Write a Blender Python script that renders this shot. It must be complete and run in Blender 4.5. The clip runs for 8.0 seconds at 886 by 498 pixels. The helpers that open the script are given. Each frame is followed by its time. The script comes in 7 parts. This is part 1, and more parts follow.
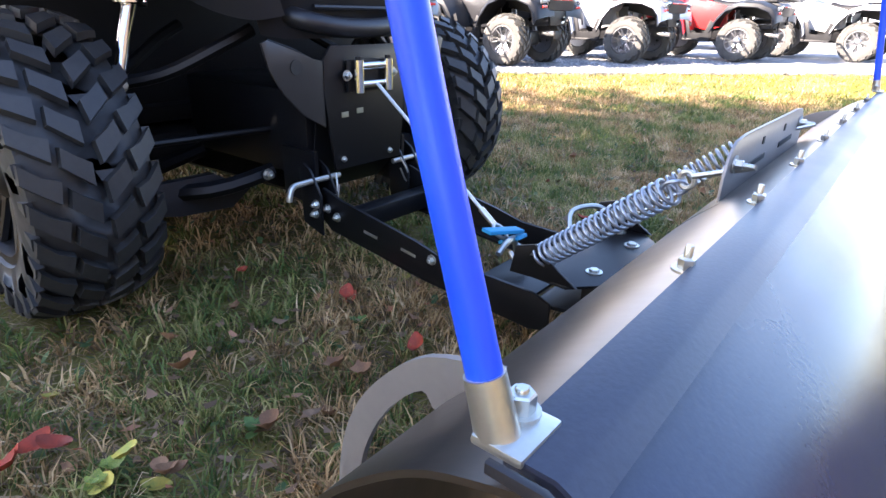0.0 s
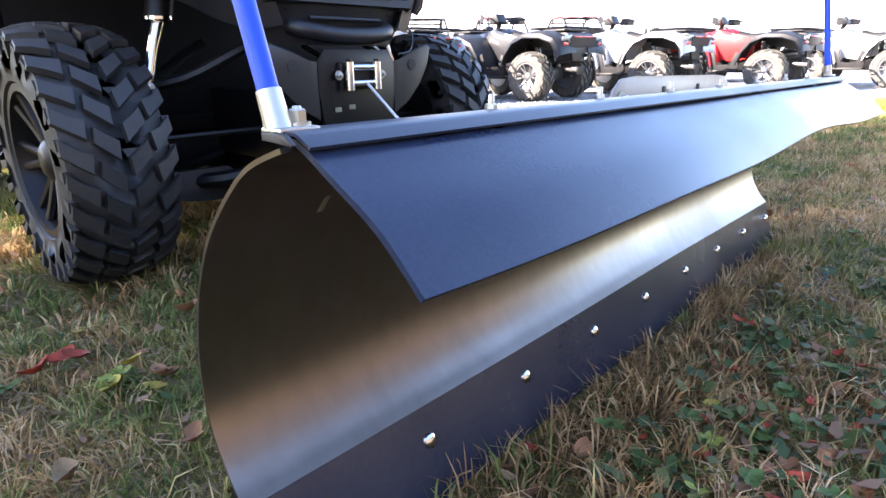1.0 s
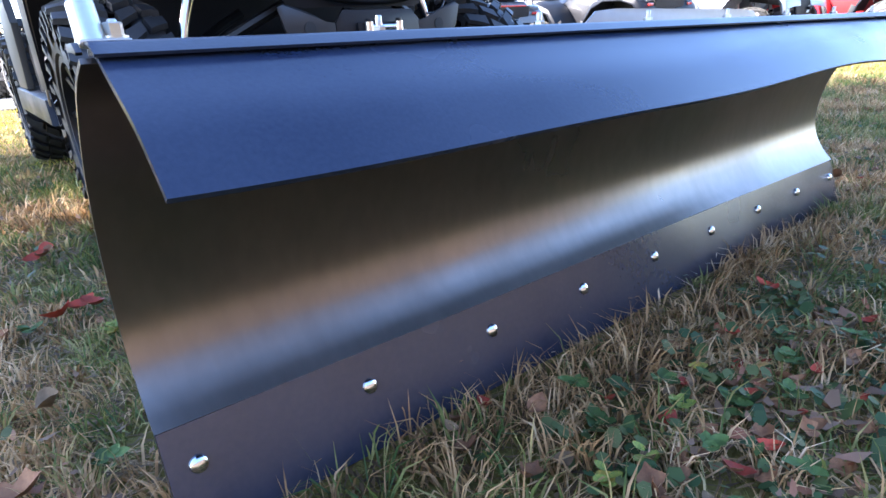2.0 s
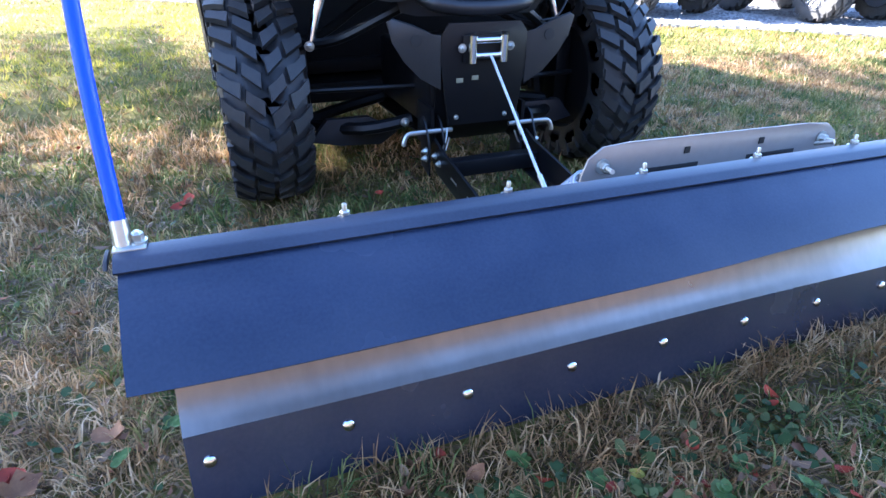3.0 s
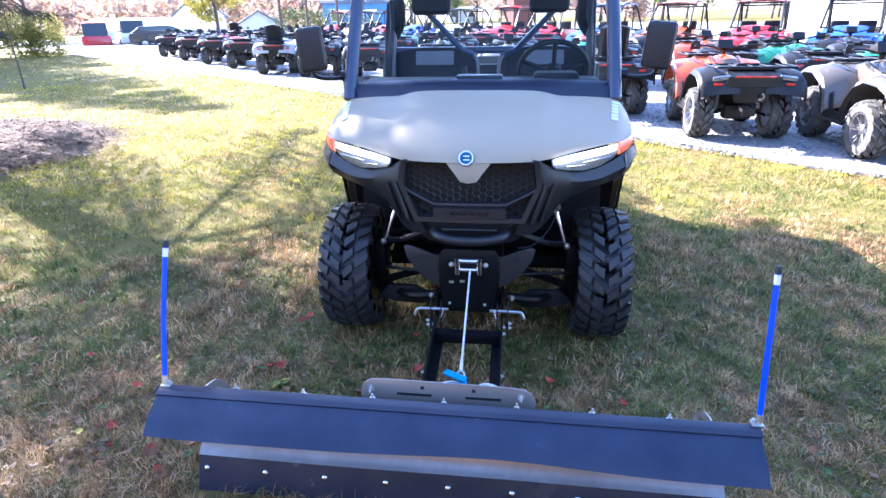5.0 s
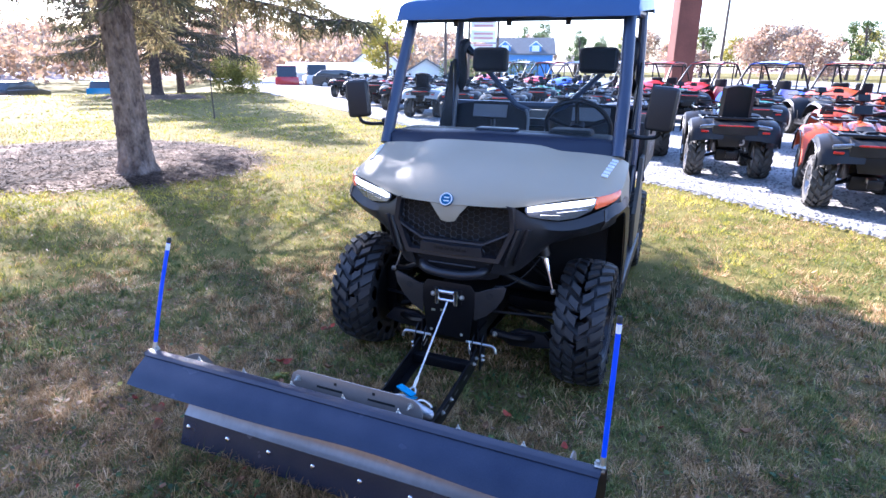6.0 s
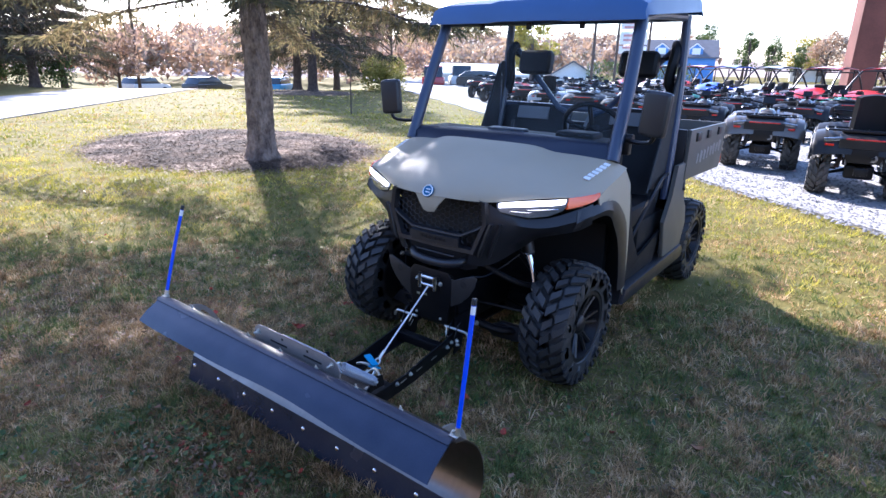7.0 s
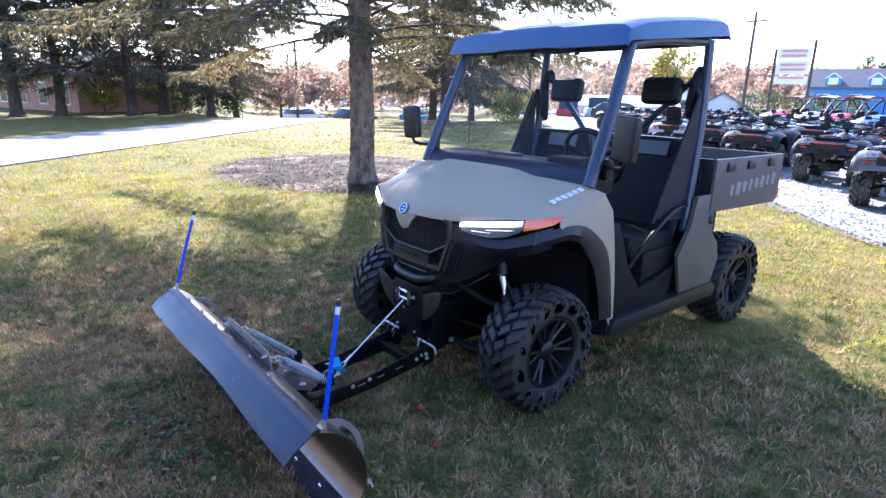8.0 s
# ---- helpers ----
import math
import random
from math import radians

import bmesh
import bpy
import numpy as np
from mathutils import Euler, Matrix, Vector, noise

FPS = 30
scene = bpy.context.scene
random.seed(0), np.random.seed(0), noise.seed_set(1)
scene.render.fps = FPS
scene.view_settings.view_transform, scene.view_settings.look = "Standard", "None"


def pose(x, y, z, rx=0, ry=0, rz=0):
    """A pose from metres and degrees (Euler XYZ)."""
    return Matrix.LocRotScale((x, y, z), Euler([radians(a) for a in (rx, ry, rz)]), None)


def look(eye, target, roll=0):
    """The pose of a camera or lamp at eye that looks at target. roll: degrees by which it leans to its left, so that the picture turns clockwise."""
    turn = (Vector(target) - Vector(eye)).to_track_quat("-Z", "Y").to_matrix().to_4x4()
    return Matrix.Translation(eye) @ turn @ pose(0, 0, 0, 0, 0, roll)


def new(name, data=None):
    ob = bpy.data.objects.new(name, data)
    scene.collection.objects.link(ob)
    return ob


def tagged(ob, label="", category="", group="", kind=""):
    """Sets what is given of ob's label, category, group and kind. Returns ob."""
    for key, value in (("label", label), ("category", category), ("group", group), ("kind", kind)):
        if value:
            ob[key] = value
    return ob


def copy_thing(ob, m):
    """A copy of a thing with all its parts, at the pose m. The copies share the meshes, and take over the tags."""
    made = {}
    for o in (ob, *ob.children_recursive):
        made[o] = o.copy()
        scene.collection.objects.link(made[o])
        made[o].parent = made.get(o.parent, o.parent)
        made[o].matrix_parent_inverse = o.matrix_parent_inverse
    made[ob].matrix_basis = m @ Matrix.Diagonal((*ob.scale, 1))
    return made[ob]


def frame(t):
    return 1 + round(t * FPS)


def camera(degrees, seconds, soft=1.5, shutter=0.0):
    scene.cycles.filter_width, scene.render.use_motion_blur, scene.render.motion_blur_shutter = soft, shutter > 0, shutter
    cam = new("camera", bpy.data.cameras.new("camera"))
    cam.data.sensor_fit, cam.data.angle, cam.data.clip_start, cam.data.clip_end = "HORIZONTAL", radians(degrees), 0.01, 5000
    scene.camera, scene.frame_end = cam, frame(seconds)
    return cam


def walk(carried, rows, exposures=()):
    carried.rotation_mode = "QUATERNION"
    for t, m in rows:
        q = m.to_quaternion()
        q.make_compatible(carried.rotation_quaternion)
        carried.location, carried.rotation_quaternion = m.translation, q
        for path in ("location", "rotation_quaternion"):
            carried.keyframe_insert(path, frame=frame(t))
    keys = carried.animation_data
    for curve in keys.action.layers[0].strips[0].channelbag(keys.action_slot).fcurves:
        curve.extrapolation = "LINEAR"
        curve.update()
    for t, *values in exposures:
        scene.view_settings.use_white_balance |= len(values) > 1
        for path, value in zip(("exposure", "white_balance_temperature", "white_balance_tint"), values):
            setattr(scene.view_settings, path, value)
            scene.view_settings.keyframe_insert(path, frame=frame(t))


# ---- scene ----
cam = camera(75.1, 8.0)
PATH = [
    (0, (-1.046, -0.186, 0.628), (0.398, 0.967, -0.138), 1.4),
    (0.5, (-1.08, -0.327, 0.568), (0.375, 0.871, -0.101), 1.1),
    (1, (-1.103, -0.446, 0.512), (0.287, 0.852, -0.109), -0.9),
    (1.5, (-1.085, -0.514, 0.461), (0.188, 0.905, -0.144), -2.6),
    (1.7, (-1.039, -0.536, 0.447), (0.202, 0.905, -0.172), -3.4),
    (2.8, (-0.798, -0.671, 0.653), (-0.058, 0.937, -0.277), -0.3),
    (3, (-0.767, -0.709, 0.755), (-0.119, 0.929, -0.191), 0.5),
    (3.5, (-0.656, -0.898, 1.005), (-0.322, 0.83, 0.056), -1.5),
    (4, (-0.405, -1.093, 1.239), (-0.251, 0.648, 0.266), 0.2),
    (4.5, (-0.128, -1.299, 1.428), (-0.179, 0.487, 0.528), -0.1),
    (5, (0.193, -1.495, 1.536), (-0.044, 0.341, 0.78), -1.1),
    (5.2, (0.346, -1.534, 1.572), (-0.016, 0.302, 0.866), -1.5),
    (6.3, (1.236, -1.588, 1.578), (0.382, 0.12, 0.984), 1.3),
    (6.5, (1.39, -1.552, 1.575), (0.44, 0.104, 0.979), 1.3),
    (7, (1.791, -1.387, 1.591), (0.653, 0.139, 0.979), 1.3),
    (7.5, (2.185, -1.192, 1.584), (0.884, 0.223, 1.033), 1.6),
    (8, (2.507, -0.891, 1.575), (1.013, 0.332, 1.053), 1.1),
]
EXPOSURES = [(0.0, 3.16, 6450, 21), (1.0, 3.18, 6450, 21), (1.7, 3.16, 5900, 20), (2.8, 3.3, 5250, 18), (3.5, 3.34, 5250, 20), (4.5, 3.22, 5350, 24), (5.2, 3.12, 5350, 25), (6.3, 2.44, 5350, 24), (7.0, 2.22, 5400, 23), (8.0, 2.38, 5330, 22)]
walk(cam, [(t, look(eye, target, roll)) for t, eye, target, roll in PATH], EXPOSURES)

# ---- world, sun, exposure ----
SUN_AZ, SUN_EL = radians(-57.4), radians(30.0)
world = bpy.data.worlds.new("sky")
scene.world = world
world.use_nodes = True
wn = world.node_tree.nodes
sky = wn.new("ShaderNodeTexSky")
sky.sky_type, sky.sun_disc = "NISHITA", False
sky.sun_elevation, sky.sun_rotation = SUN_EL, SUN_AZ
sky.air_density, sky.dust_density, sky.ozone_density = 1.1, 0.9, 2.5
wn["Background"].inputs["Strength"].default_value = 0.118
world.node_tree.links.new(sky.outputs[0], wn["Background"].inputs["Color"])
sun = new("sun", bpy.data.lights.new("sun", "SUN"))
sun.data.energy, sun.data.angle, sun.data.color = 5.0, radians(0.6), (1.0, 0.9, 0.74)
sun_dir = Vector((math.sin(SUN_AZ) * math.cos(SUN_EL), math.cos(SUN_AZ) * math.cos(SUN_EL), math.sin(SUN_EL)))
sun.matrix_world = look(sun_dir * 60, (0, 0, 0))

SOIL = -0.05          # soil level; the grass tips reach about 0.02


# ---- materials ----
def material(name, color, rough=0.5, metal=0.0, second=None, scale=8.0, fine=90.0, mix=0.35, bump=0.15, bump_dist=0.002,
             coat=0.0, per_object=0.0, rough_vary=0.1, stretch=(1, 1, 1), spec=0.5):
    """A surface with stains at one scale and grain at another."""
    m = bpy.data.materials.new(name)
    m.use_nodes = True
    nt = m.node_tree
    b = nt.nodes["Principled BSDF"]
    b.inputs["Metallic"].default_value = metal
    b.inputs["Coat Weight"].default_value = coat
    b.inputs["Specular IOR Level"].default_value = spec
    geo = nt.nodes.new("ShaderNodeTexCoord")
    mp = nt.nodes.new("ShaderNodeMapping")
    mp.inputs["Scale"].default_value = stretch
    nt.links.new(geo.outputs["Object"], mp.inputs["Vector"])
    big, small = nt.nodes.new("ShaderNodeTexNoise"), nt.nodes.new("ShaderNodeTexNoise")
    big.inputs["Scale"].default_value, big.inputs["Detail"].default_value = scale, 4
    small.inputs["Scale"].default_value, small.inputs["Detail"].default_value = fine, 3
    for n in (big, small):
        nt.links.new(mp.outputs[0], n.inputs["Vector"])
    add = nt.nodes.new("ShaderNodeMath")
    add.operation = "MULTIPLY_ADD"
    nt.links.new(small.outputs["Fac"], add.inputs[0])
    add.inputs[1].default_value = 0.5
    nt.links.new(big.outputs["Fac"], add.inputs[2])
    rng = nt.nodes.new("ShaderNodeMapRange")
    rng.inputs["From Min"].default_value, rng.inputs["From Max"].default_value = 0.5, 1.0
    nt.links.new(add.outputs[0], rng.inputs["Value"])
    mul = nt.nodes.new("ShaderNodeMath")
    mul.operation = "MULTIPLY"
    nt.links.new(rng.outputs[0], mul.inputs[0])
    mul.inputs[1].default_value = 1.0 if second else mix
    cm = nt.nodes.new("ShaderNodeMix")
    cm.data_type = "RGBA"
    second = second or tuple(c * 0.55 for c in color)
    cm.inputs["A"].default_value, cm.inputs["B"].default_value = (*color, 1), (*second, 1)
    nt.links.new(mul.outputs[0], cm.inputs["Factor"])
    out = cm.outputs["Result"]
    if per_object:
        oi, hv = nt.nodes.new("ShaderNodeObjectInfo"), nt.nodes.new("ShaderNodeHueSaturation")
        mr = nt.nodes.new("ShaderNodeMapRange")
        mr.inputs["To Min"].default_value, mr.inputs["To Max"].default_value = 1 - per_object, 1 + per_object
        nt.links.new(oi.outputs["Random"], mr.inputs["Value"])
        nt.links.new(mr.outputs[0], hv.inputs["Value"])
        nt.links.new(out, hv.inputs["Color"])
        out = hv.outputs[0]
    nt.links.new(out, b.inputs["Base Color"])
    rr = nt.nodes.new("ShaderNodeMapRange")
    rr.inputs["To Min"].default_value, rr.inputs["To Max"].default_value = max(rough - rough_vary, 0.02), min(rough + rough_vary, 1)
    nt.links.new(big.outputs["Fac"], rr.inputs["Value"])
    nt.links.new(rr.outputs[0], b.inputs["Roughness"])
    if bump:
        bp = nt.nodes.new("ShaderNodeBump")
        bp.inputs["Strength"].default_value, bp.inputs["Distance"].default_value = bump, bump_dist
        nt.links.new(add.outputs[0], bp.inputs["Height"])
        nt.links.new(bp.outputs[0], b.inputs["Normal"])
    return m


def blades_material(name, stops, patch=0.9, rough=0.6, trans=0.25, weight=0.45, detail=4):
    """Leaf-like material: each island takes a tint between the stops, shifted by wide patches."""
    m = bpy.data.materials.new(name)
    m.use_nodes = True
    nt = m.node_tree
    b = nt.nodes["Principled BSDF"]
    b.inputs["Roughness"].default_value = rough
    b.inputs["Specular IOR Level"].default_value = 0.3
    geo, tc, nz = nt.nodes.new("ShaderNodeNewGeometry"), nt.nodes.new("ShaderNodeTexCoord"), nt.nodes.new("ShaderNodeTexNoise")
    nz.inputs["Scale"].default_value, nz.inputs["Detail"].default_value, nz.inputs["Roughness"].default_value = patch, detail, 0.62
    nt.links.new(tc.outputs["Object"], nz.inputs["Vector"])
    mr = nt.nodes.new("ShaderNodeMapRange")
    mr.inputs["From Min"].default_value, mr.inputs["From Max"].default_value = 0.39, 0.61
    nt.links.new(nz.outputs["Fac"], mr.inputs["Value"])
    mx = nt.nodes.new("ShaderNodeMath")
    mx.operation = "MULTIPLY_ADD"
    nt.links.new(geo.outputs["Random Per Island"], mx.inputs[0])
    mx.inputs[1].default_value = 1.0 - weight
    sc = nt.nodes.new("ShaderNodeMath")
    sc.operation = "MULTIPLY"
    sc.inputs[1].default_value = weight
    nt.links.new(mr.outputs[0], sc.inputs[0])
    nt.links.new(sc.outputs[0], mx.inputs[2])
    ramp = nt.nodes.new("ShaderNodeValToRGB")
    el = ramp.color_ramp.elements
    el[0].position, el[0].color = stops[0][0], (*stops[0][1], 1)
    el[1].position, el[1].color = stops[-1][0], (*stops[-1][1], 1)
    for p, c in stops[1:-1]:
        el.new(p).color = (*c, 1)
    nt.links.new(mx.outputs[0], ramp.inputs[0])
    nt.links.new(ramp.outputs[0], b.inputs["Base Color"])
    tr, ms = nt.nodes.new("ShaderNodeBsdfTranslucent"), nt.nodes.new("ShaderNodeMixShader")
    nt.links.new(ramp.outputs[0], tr.inputs["Color"])
    ms.inputs[0].default_value = trans
    nt.links.new(b.outputs[0], ms.inputs[1])
    nt.links.new(tr.outputs[0], ms.inputs[2])
    nt.links.new(ms.outputs[0], nt.nodes["Material Output"].inputs["Surface"])
    return m


def glass_material(name, tint=(0.9, 0.95, 0.95)):
    m = bpy.data.materials.new(name)
    m.use_nodes = True
    nt = m.node_tree
    nt.nodes.remove(nt.nodes["Principled BSDF"])
    t, g = nt.nodes.new("ShaderNodeBsdfTransparent"), nt.nodes.new("ShaderNodeBsdfGlossy")
    t.inputs[0].default_value = (*tint, 1)
    g.inputs["Roughness"].default_value = 0.03
    ms = nt.nodes.new("ShaderNodeMixShader")
    ms.inputs[0].default_value = 0.007
    nt.links.new(t.outputs[0], ms.inputs[1])
    nt.links.new(g.outputs[0], ms.inputs[2])
    nt.links.new(ms.outputs[0], nt.nodes["Material Output"].inputs["Surface"])
    return m


def glowing(name, color, strength):
    m = bpy.data.materials.new(name)
    m.use_nodes = True
    b = m.node_tree.nodes["Principled BSDF"]
    b.inputs["Base Color"].default_value = (*color, 1)
    b.inputs["Emission Color"].default_value = (*color, 1)
    b.inputs["Emission Strength"].default_value = strength
    return m


M_PLASTIC = material("black_plastic", (0.0135, 0.0135, 0.0165), 0.42, fine=400, bump=0.25, bump_dist=0.001, spec=0.45)
M_FRAME = material("black_powder_coat", (0.0045, 0.0045, 0.0055), 0.4, fine=300, bump=0.15, bump_dist=0.001, spec=0.3)
M_CAGE = material("cage_paint", (0.026, 0.04, 0.08), 0.33, fine=250, bump=0.1, bump_dist=0.001)
# black plastic; the blue of the reflected sky is put into the base colour
M_ROOF = material("sky_tinted_roof", (0.036, 0.088, 0.215), 0.36, scale=3, fine=300, bump=0.15, bump_dist=0.001, spec=0.4)
M_FLAP = material("flap_coating", (0.013, 0.0205, 0.046), 0.24, scale=7, fine=260, bump=0.2, bump_dist=0.001, second=(0.026, 0.036, 0.066), rough_vary=0.12, spec=0.3)
M_BLADE = material("satin_blade_steel", (0.255, 0.225, 0.202), 0.31, 0.97, scale=2.2, fine=30, mix=0.6, bump=0.12, bump_dist=0.004, stretch=(1.6, 0.8, 0.8), rough_vary=0.12)
M_PLATE = material("bare_grey_steel", (0.34, 0.31, 0.285), 0.45, 0.6, scale=6, fine=90, mix=0.3, bump=0.08, bump_dist=0.001)
M_WEAR = material("wear_bar_steel", (0.017, 0.022, 0.042), 0.24, 0.0, scale=5, fine=120, second=(0.034, 0.038, 0.056), bump=0.1, bump_dist=0.0015, rough_vary=0.1, spec=0.75)
M_STRIP = material("strip_paint", (0.010, 0.014, 0.028), 0.33, scale=7, fine=260, bump=0.2, bump_dist=0.001, second=(0.022, 0.028, 0.048), rough_vary=0.12, spec=0.4)
M_ZINC = material("zinc_plate", (0.53, 0.53, 0.49), 0.34, 0.9, scale=30, fine=300, mix=0.3, bump=0.1, bump_dist=0.0006)
M_CHROME = material("chrome", (0.75, 0.76, 0.78), 0.14, 1.0, mix=0.15, bump=0.0)
M_SPRING = material("galvanised_wire", (0.42, 0.44, 0.47), 0.32, 0.9, mix=0.25, bump=0.05)
M_TAN = material("khaki_body_plastic", (0.34, 0.287, 0.203), 0.5, scale=2.5, fine=200, mix=0.12, bump=0.08, bump_dist=0.0006, spec=0.25)
M_RUBBER = material("tyre_rubber", (0.014, 0.014, 0.015), 0.55, scale=6, fine=80, second=(0.028, 0.027, 0.026), bump=0.35, bump_dist=0.003)
M_DUSTY = material("dusty_tyre_rubber", (0.035, 0.034, 0.032), 0.75, scale=5, fine=60, second=(0.10, 0.095, 0.085), bump=0.35, bump_dist=0.003)
M_QUAD = material("quad_plastic", (0.012, 0.012, 0.014), 0.42, scale=4, fine=200, second=(0.026, 0.026, 0.026), bump=0.1, bump_dist=0.001, spec=0.22)
M_RIM = material("dark_rim", (0.017, 0.017, 0.019), 0.35, 0.5, bump=0.05)
M_RIMLT = material("bright_rim", (0.35, 0.35, 0.36), 0.3, 0.9, bump=0.05)
M_BLUE = material("blue_fibreglass", (0.006, 0.07, 0.72), 0.4, scale=10, fine=200, mix=0.25, bump=0.08)
M_WHITE = material("white_paint", (0.75, 0.75, 0.74), 0.5, mix=0.2)
M_BLACK = material("black_cap", (0.01, 0.01, 0.01), 0.6)
M_STRAP = material("blue_webbing", (0.01, 0.27, 0.5), 0.7, fine=300, bump=0.4)
M_ORANGE = material("orange_marker", (0.85, 0.12, 0.03), 0.25, mix=0.1, coat=0.5)
M_SEAT = material("seat_vinyl", (0.008, 0.008, 0.010), 0.6, fine=200, bump=0.25, spec=0.25)
M_SEATGREY = material("grey_seat_vinyl", (0.14, 0.147, 0.165), 0.55, fine=200, bump=0.25, spec=0.3)
M_LENS = material("clear_lens", (0.20, 0.225, 0.27), 0.2, 0.6, scale=40, fine=160, mix=0.75, bump=0.08, coat=0.5)
M_LED = glowing("led_strip", (1.0, 0.98, 0.95), 1.3)
M_GLASS = glass_material("windscreen_glass", (0.93, 0.96, 0.96))
M_EMBLEM = material("blue_badge", (0.008, 0.10, 0.20), 0.25, 0.3, bump=0)
M_CABIN = material("cabin_plastic", (0.0065, 0.0065, 0.0075), 0.65, fine=300, bump=0.25, bump_dist=0.001, spec=0.22)
M_NET = material("side_net", (0.016, 0.015, 0.015), 0.8, fine=300, bump=0.4)
M_CABLE = material("winch_cable", (0.62, 0.63, 0.66), 0.4, 0.4, fine=500, bump=0.4)
M_SOIL = material("lawn_thatch", (0.085, 0.076, 0.022), 0.95, scale=3.2, fine=110, second=(0.175, 0.145, 0.042), bump=0.8, bump_dist=0.02, spec=0.08)
M_GRAVEL = material("grey_gravel", (0.37, 0.362, 0.35), 0.9, scale=0.8, fine=28, second=(0.19, 0.188, 0.185), bump=0.9, bump_dist=0.03, spec=0.2)
M_ROAD = material("pale_asphalt", (0.22, 0.22, 0.215), 0.85, scale=0.6, fine=60, second=(0.15, 0.15, 0.15), bump=0.4, bump_dist=0.006)
M_MULCH = material("bark_mulch", (0.06, 0.042, 0.031), 0.95, scale=3, fine=22, second=(0.19, 0.14, 0.105), bump=1.0, bump_dist=0.04, spec=0.1)
# the heavy patch weight paints blotches like branch shadows over the chips' own tones
M_CHIP = blades_material("mulch_chip", [(0.0, (0.02, 0.013, 0.010)), (0.45, (0.085, 0.055, 0.038)), (0.75, (0.23, 0.16, 0.115)), (1.0, (0.50, 0.39, 0.29))], 1.3, 0.9, 0.05, 0.72)
M_BARK = material("spruce_bark", (0.065, 0.046, 0.038), 0.95, scale=9, fine=30, second=(0.34, 0.265, 0.215), bump=1.0, bump_dist=0.05, stretch=(1, 1, 0.6), spec=0.15)
# darkened copy of the bark: the far trunks' backlit shade is in the colour
M_BACKLITBARK = material("backlit_spruce_bark", (0.045, 0.032, 0.027), 0.95, scale=9, fine=30, second=(0.12, 0.09, 0.075), bump=1.0, bump_dist=0.05, stretch=(1, 1, 0.6), spec=0.15)
M_TWIG = material("twig_bark", (0.09, 0.065, 0.05), 0.9, bump=0.5)
M_GRASS = blades_material("lawn_grass", [(0.0, (0.026, 0.054, 0.013)), (0.3, (0.076, 0.120, 0.027)), (0.55, (0.18, 0.20, 0.05)), (0.78, (0.35, 0.29, 0.105)), (1.0, (0.60, 0.46, 0.21))], 7.0, trans=0.3, weight=0.5, detail=5)
M_DRYGRASS = blades_material("dry_lawn_grass", [(0.0, (0.085, 0.048, 0.023)), (0.25, (0.25, 0.145, 0.06)), (0.5, (0.43, 0.265, 0.115)), (0.75, (0.60, 0.405, 0.20)), (1.0, (0.80, 0.60, 0.37))], 8.0, trans=0.3, weight=0.45, detail=5)
M_THATCH = blades_material("thatch_straw", [(0.0, (0.035, 0.022, 0.012)), (0.4, (0.10, 0.064, 0.03)), (0.75, (0.22, 0.145, 0.07)), (1.0, (0.40, 0.29, 0.155))], 9.0, trans=0.1, weight=0.35, detail=5)
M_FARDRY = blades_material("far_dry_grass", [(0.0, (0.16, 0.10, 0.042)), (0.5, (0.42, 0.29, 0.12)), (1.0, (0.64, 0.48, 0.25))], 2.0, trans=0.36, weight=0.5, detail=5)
# brighter and yellower than the near grass: full sun is put into these colours
M_SUNLITGRASS = blades_material("sunlit_lawn_grass", [(0.0, (0.105, 0.135, 0.022)), (0.4, (0.245, 0.245, 0.036)), (0.7, (0.45, 0.39, 0.058)), (1.0, (0.62, 0.51, 0.115))], 0.9, trans=0.38, weight=0.65, detail=6)
M_LITTER = blades_material("leaf_litter", [(0.0, (0.06, 0.034, 0.02)), (0.35, (0.15, 0.09, 0.05)), (0.65, (0.27, 0.165, 0.10)), (0.85, (0.34, 0.12, 0.06)), (1.0, (0.42, 0.31, 0.19))], 2.0, trans=0.2, weight=0.3)
M_NEEDLE = blades_material("spruce_needles", [(0.0, (0.05, 0.058, 0.034)), (0.4, (0.125, 0.115, 0.055)), (0.7, (0.22, 0.175, 0.08)), (1.0, (0.32, 0.235, 0.13))], 0.5, trans=0.55)
M_DARKNEEDLE = blades_material("dark_spruce_needles", [(0.0, (0.03, 0.035, 0.02)), (0.45, (0.07, 0.065, 0.035)), (0.75, (0.12, 0.085, 0.05)), (1.0, (0.20, 0.14, 0.08))], 0.5, trans=0.35)


# ---- shape helpers ----
def placed(o):
    if o.parent is None:
        return o.matrix_basis.copy()
    return placed(o.parent) @ o.matrix_parent_inverse @ o.matrix_basis


def thing(name, at, label, category, group="", kind=""):
    o = new(name)
    o.empty_display_size = 0.1
    o.matrix_basis = Matrix.Translation(at)
    return tagged(o, label, category, group, kind)


def mesh_of(name, bm, mats, angle=35):
    me = bpy.data.meshes.new(name)
    bmesh.ops.recalc_face_normals(bm, faces=bm.faces)
    bm.to_mesh(me)
    bm.free()
    for m in mats if isinstance(mats, (list, tuple)) else (mats,):
        me.materials.append(m)
    me.shade_smooth()
    me.set_sharp_from_angle(angle=radians(angle))
    return me


def part(name, bm, mats, parent, label="", angle=35):
    """One mesh under a thing or a part; its vertices are in the coordinates in which the thing was built."""
    o = new(name, mesh_of(name, bm, mats, angle))
    o.parent = parent
    o.matrix_parent_inverse = placed(parent).inverted()
    return tagged(o, label)


def single(name, bm, mats, label, category, group="", kind="", angle=35):
    return tagged(new(name, mesh_of(name, bm, mats, angle)), label, category, group, kind)


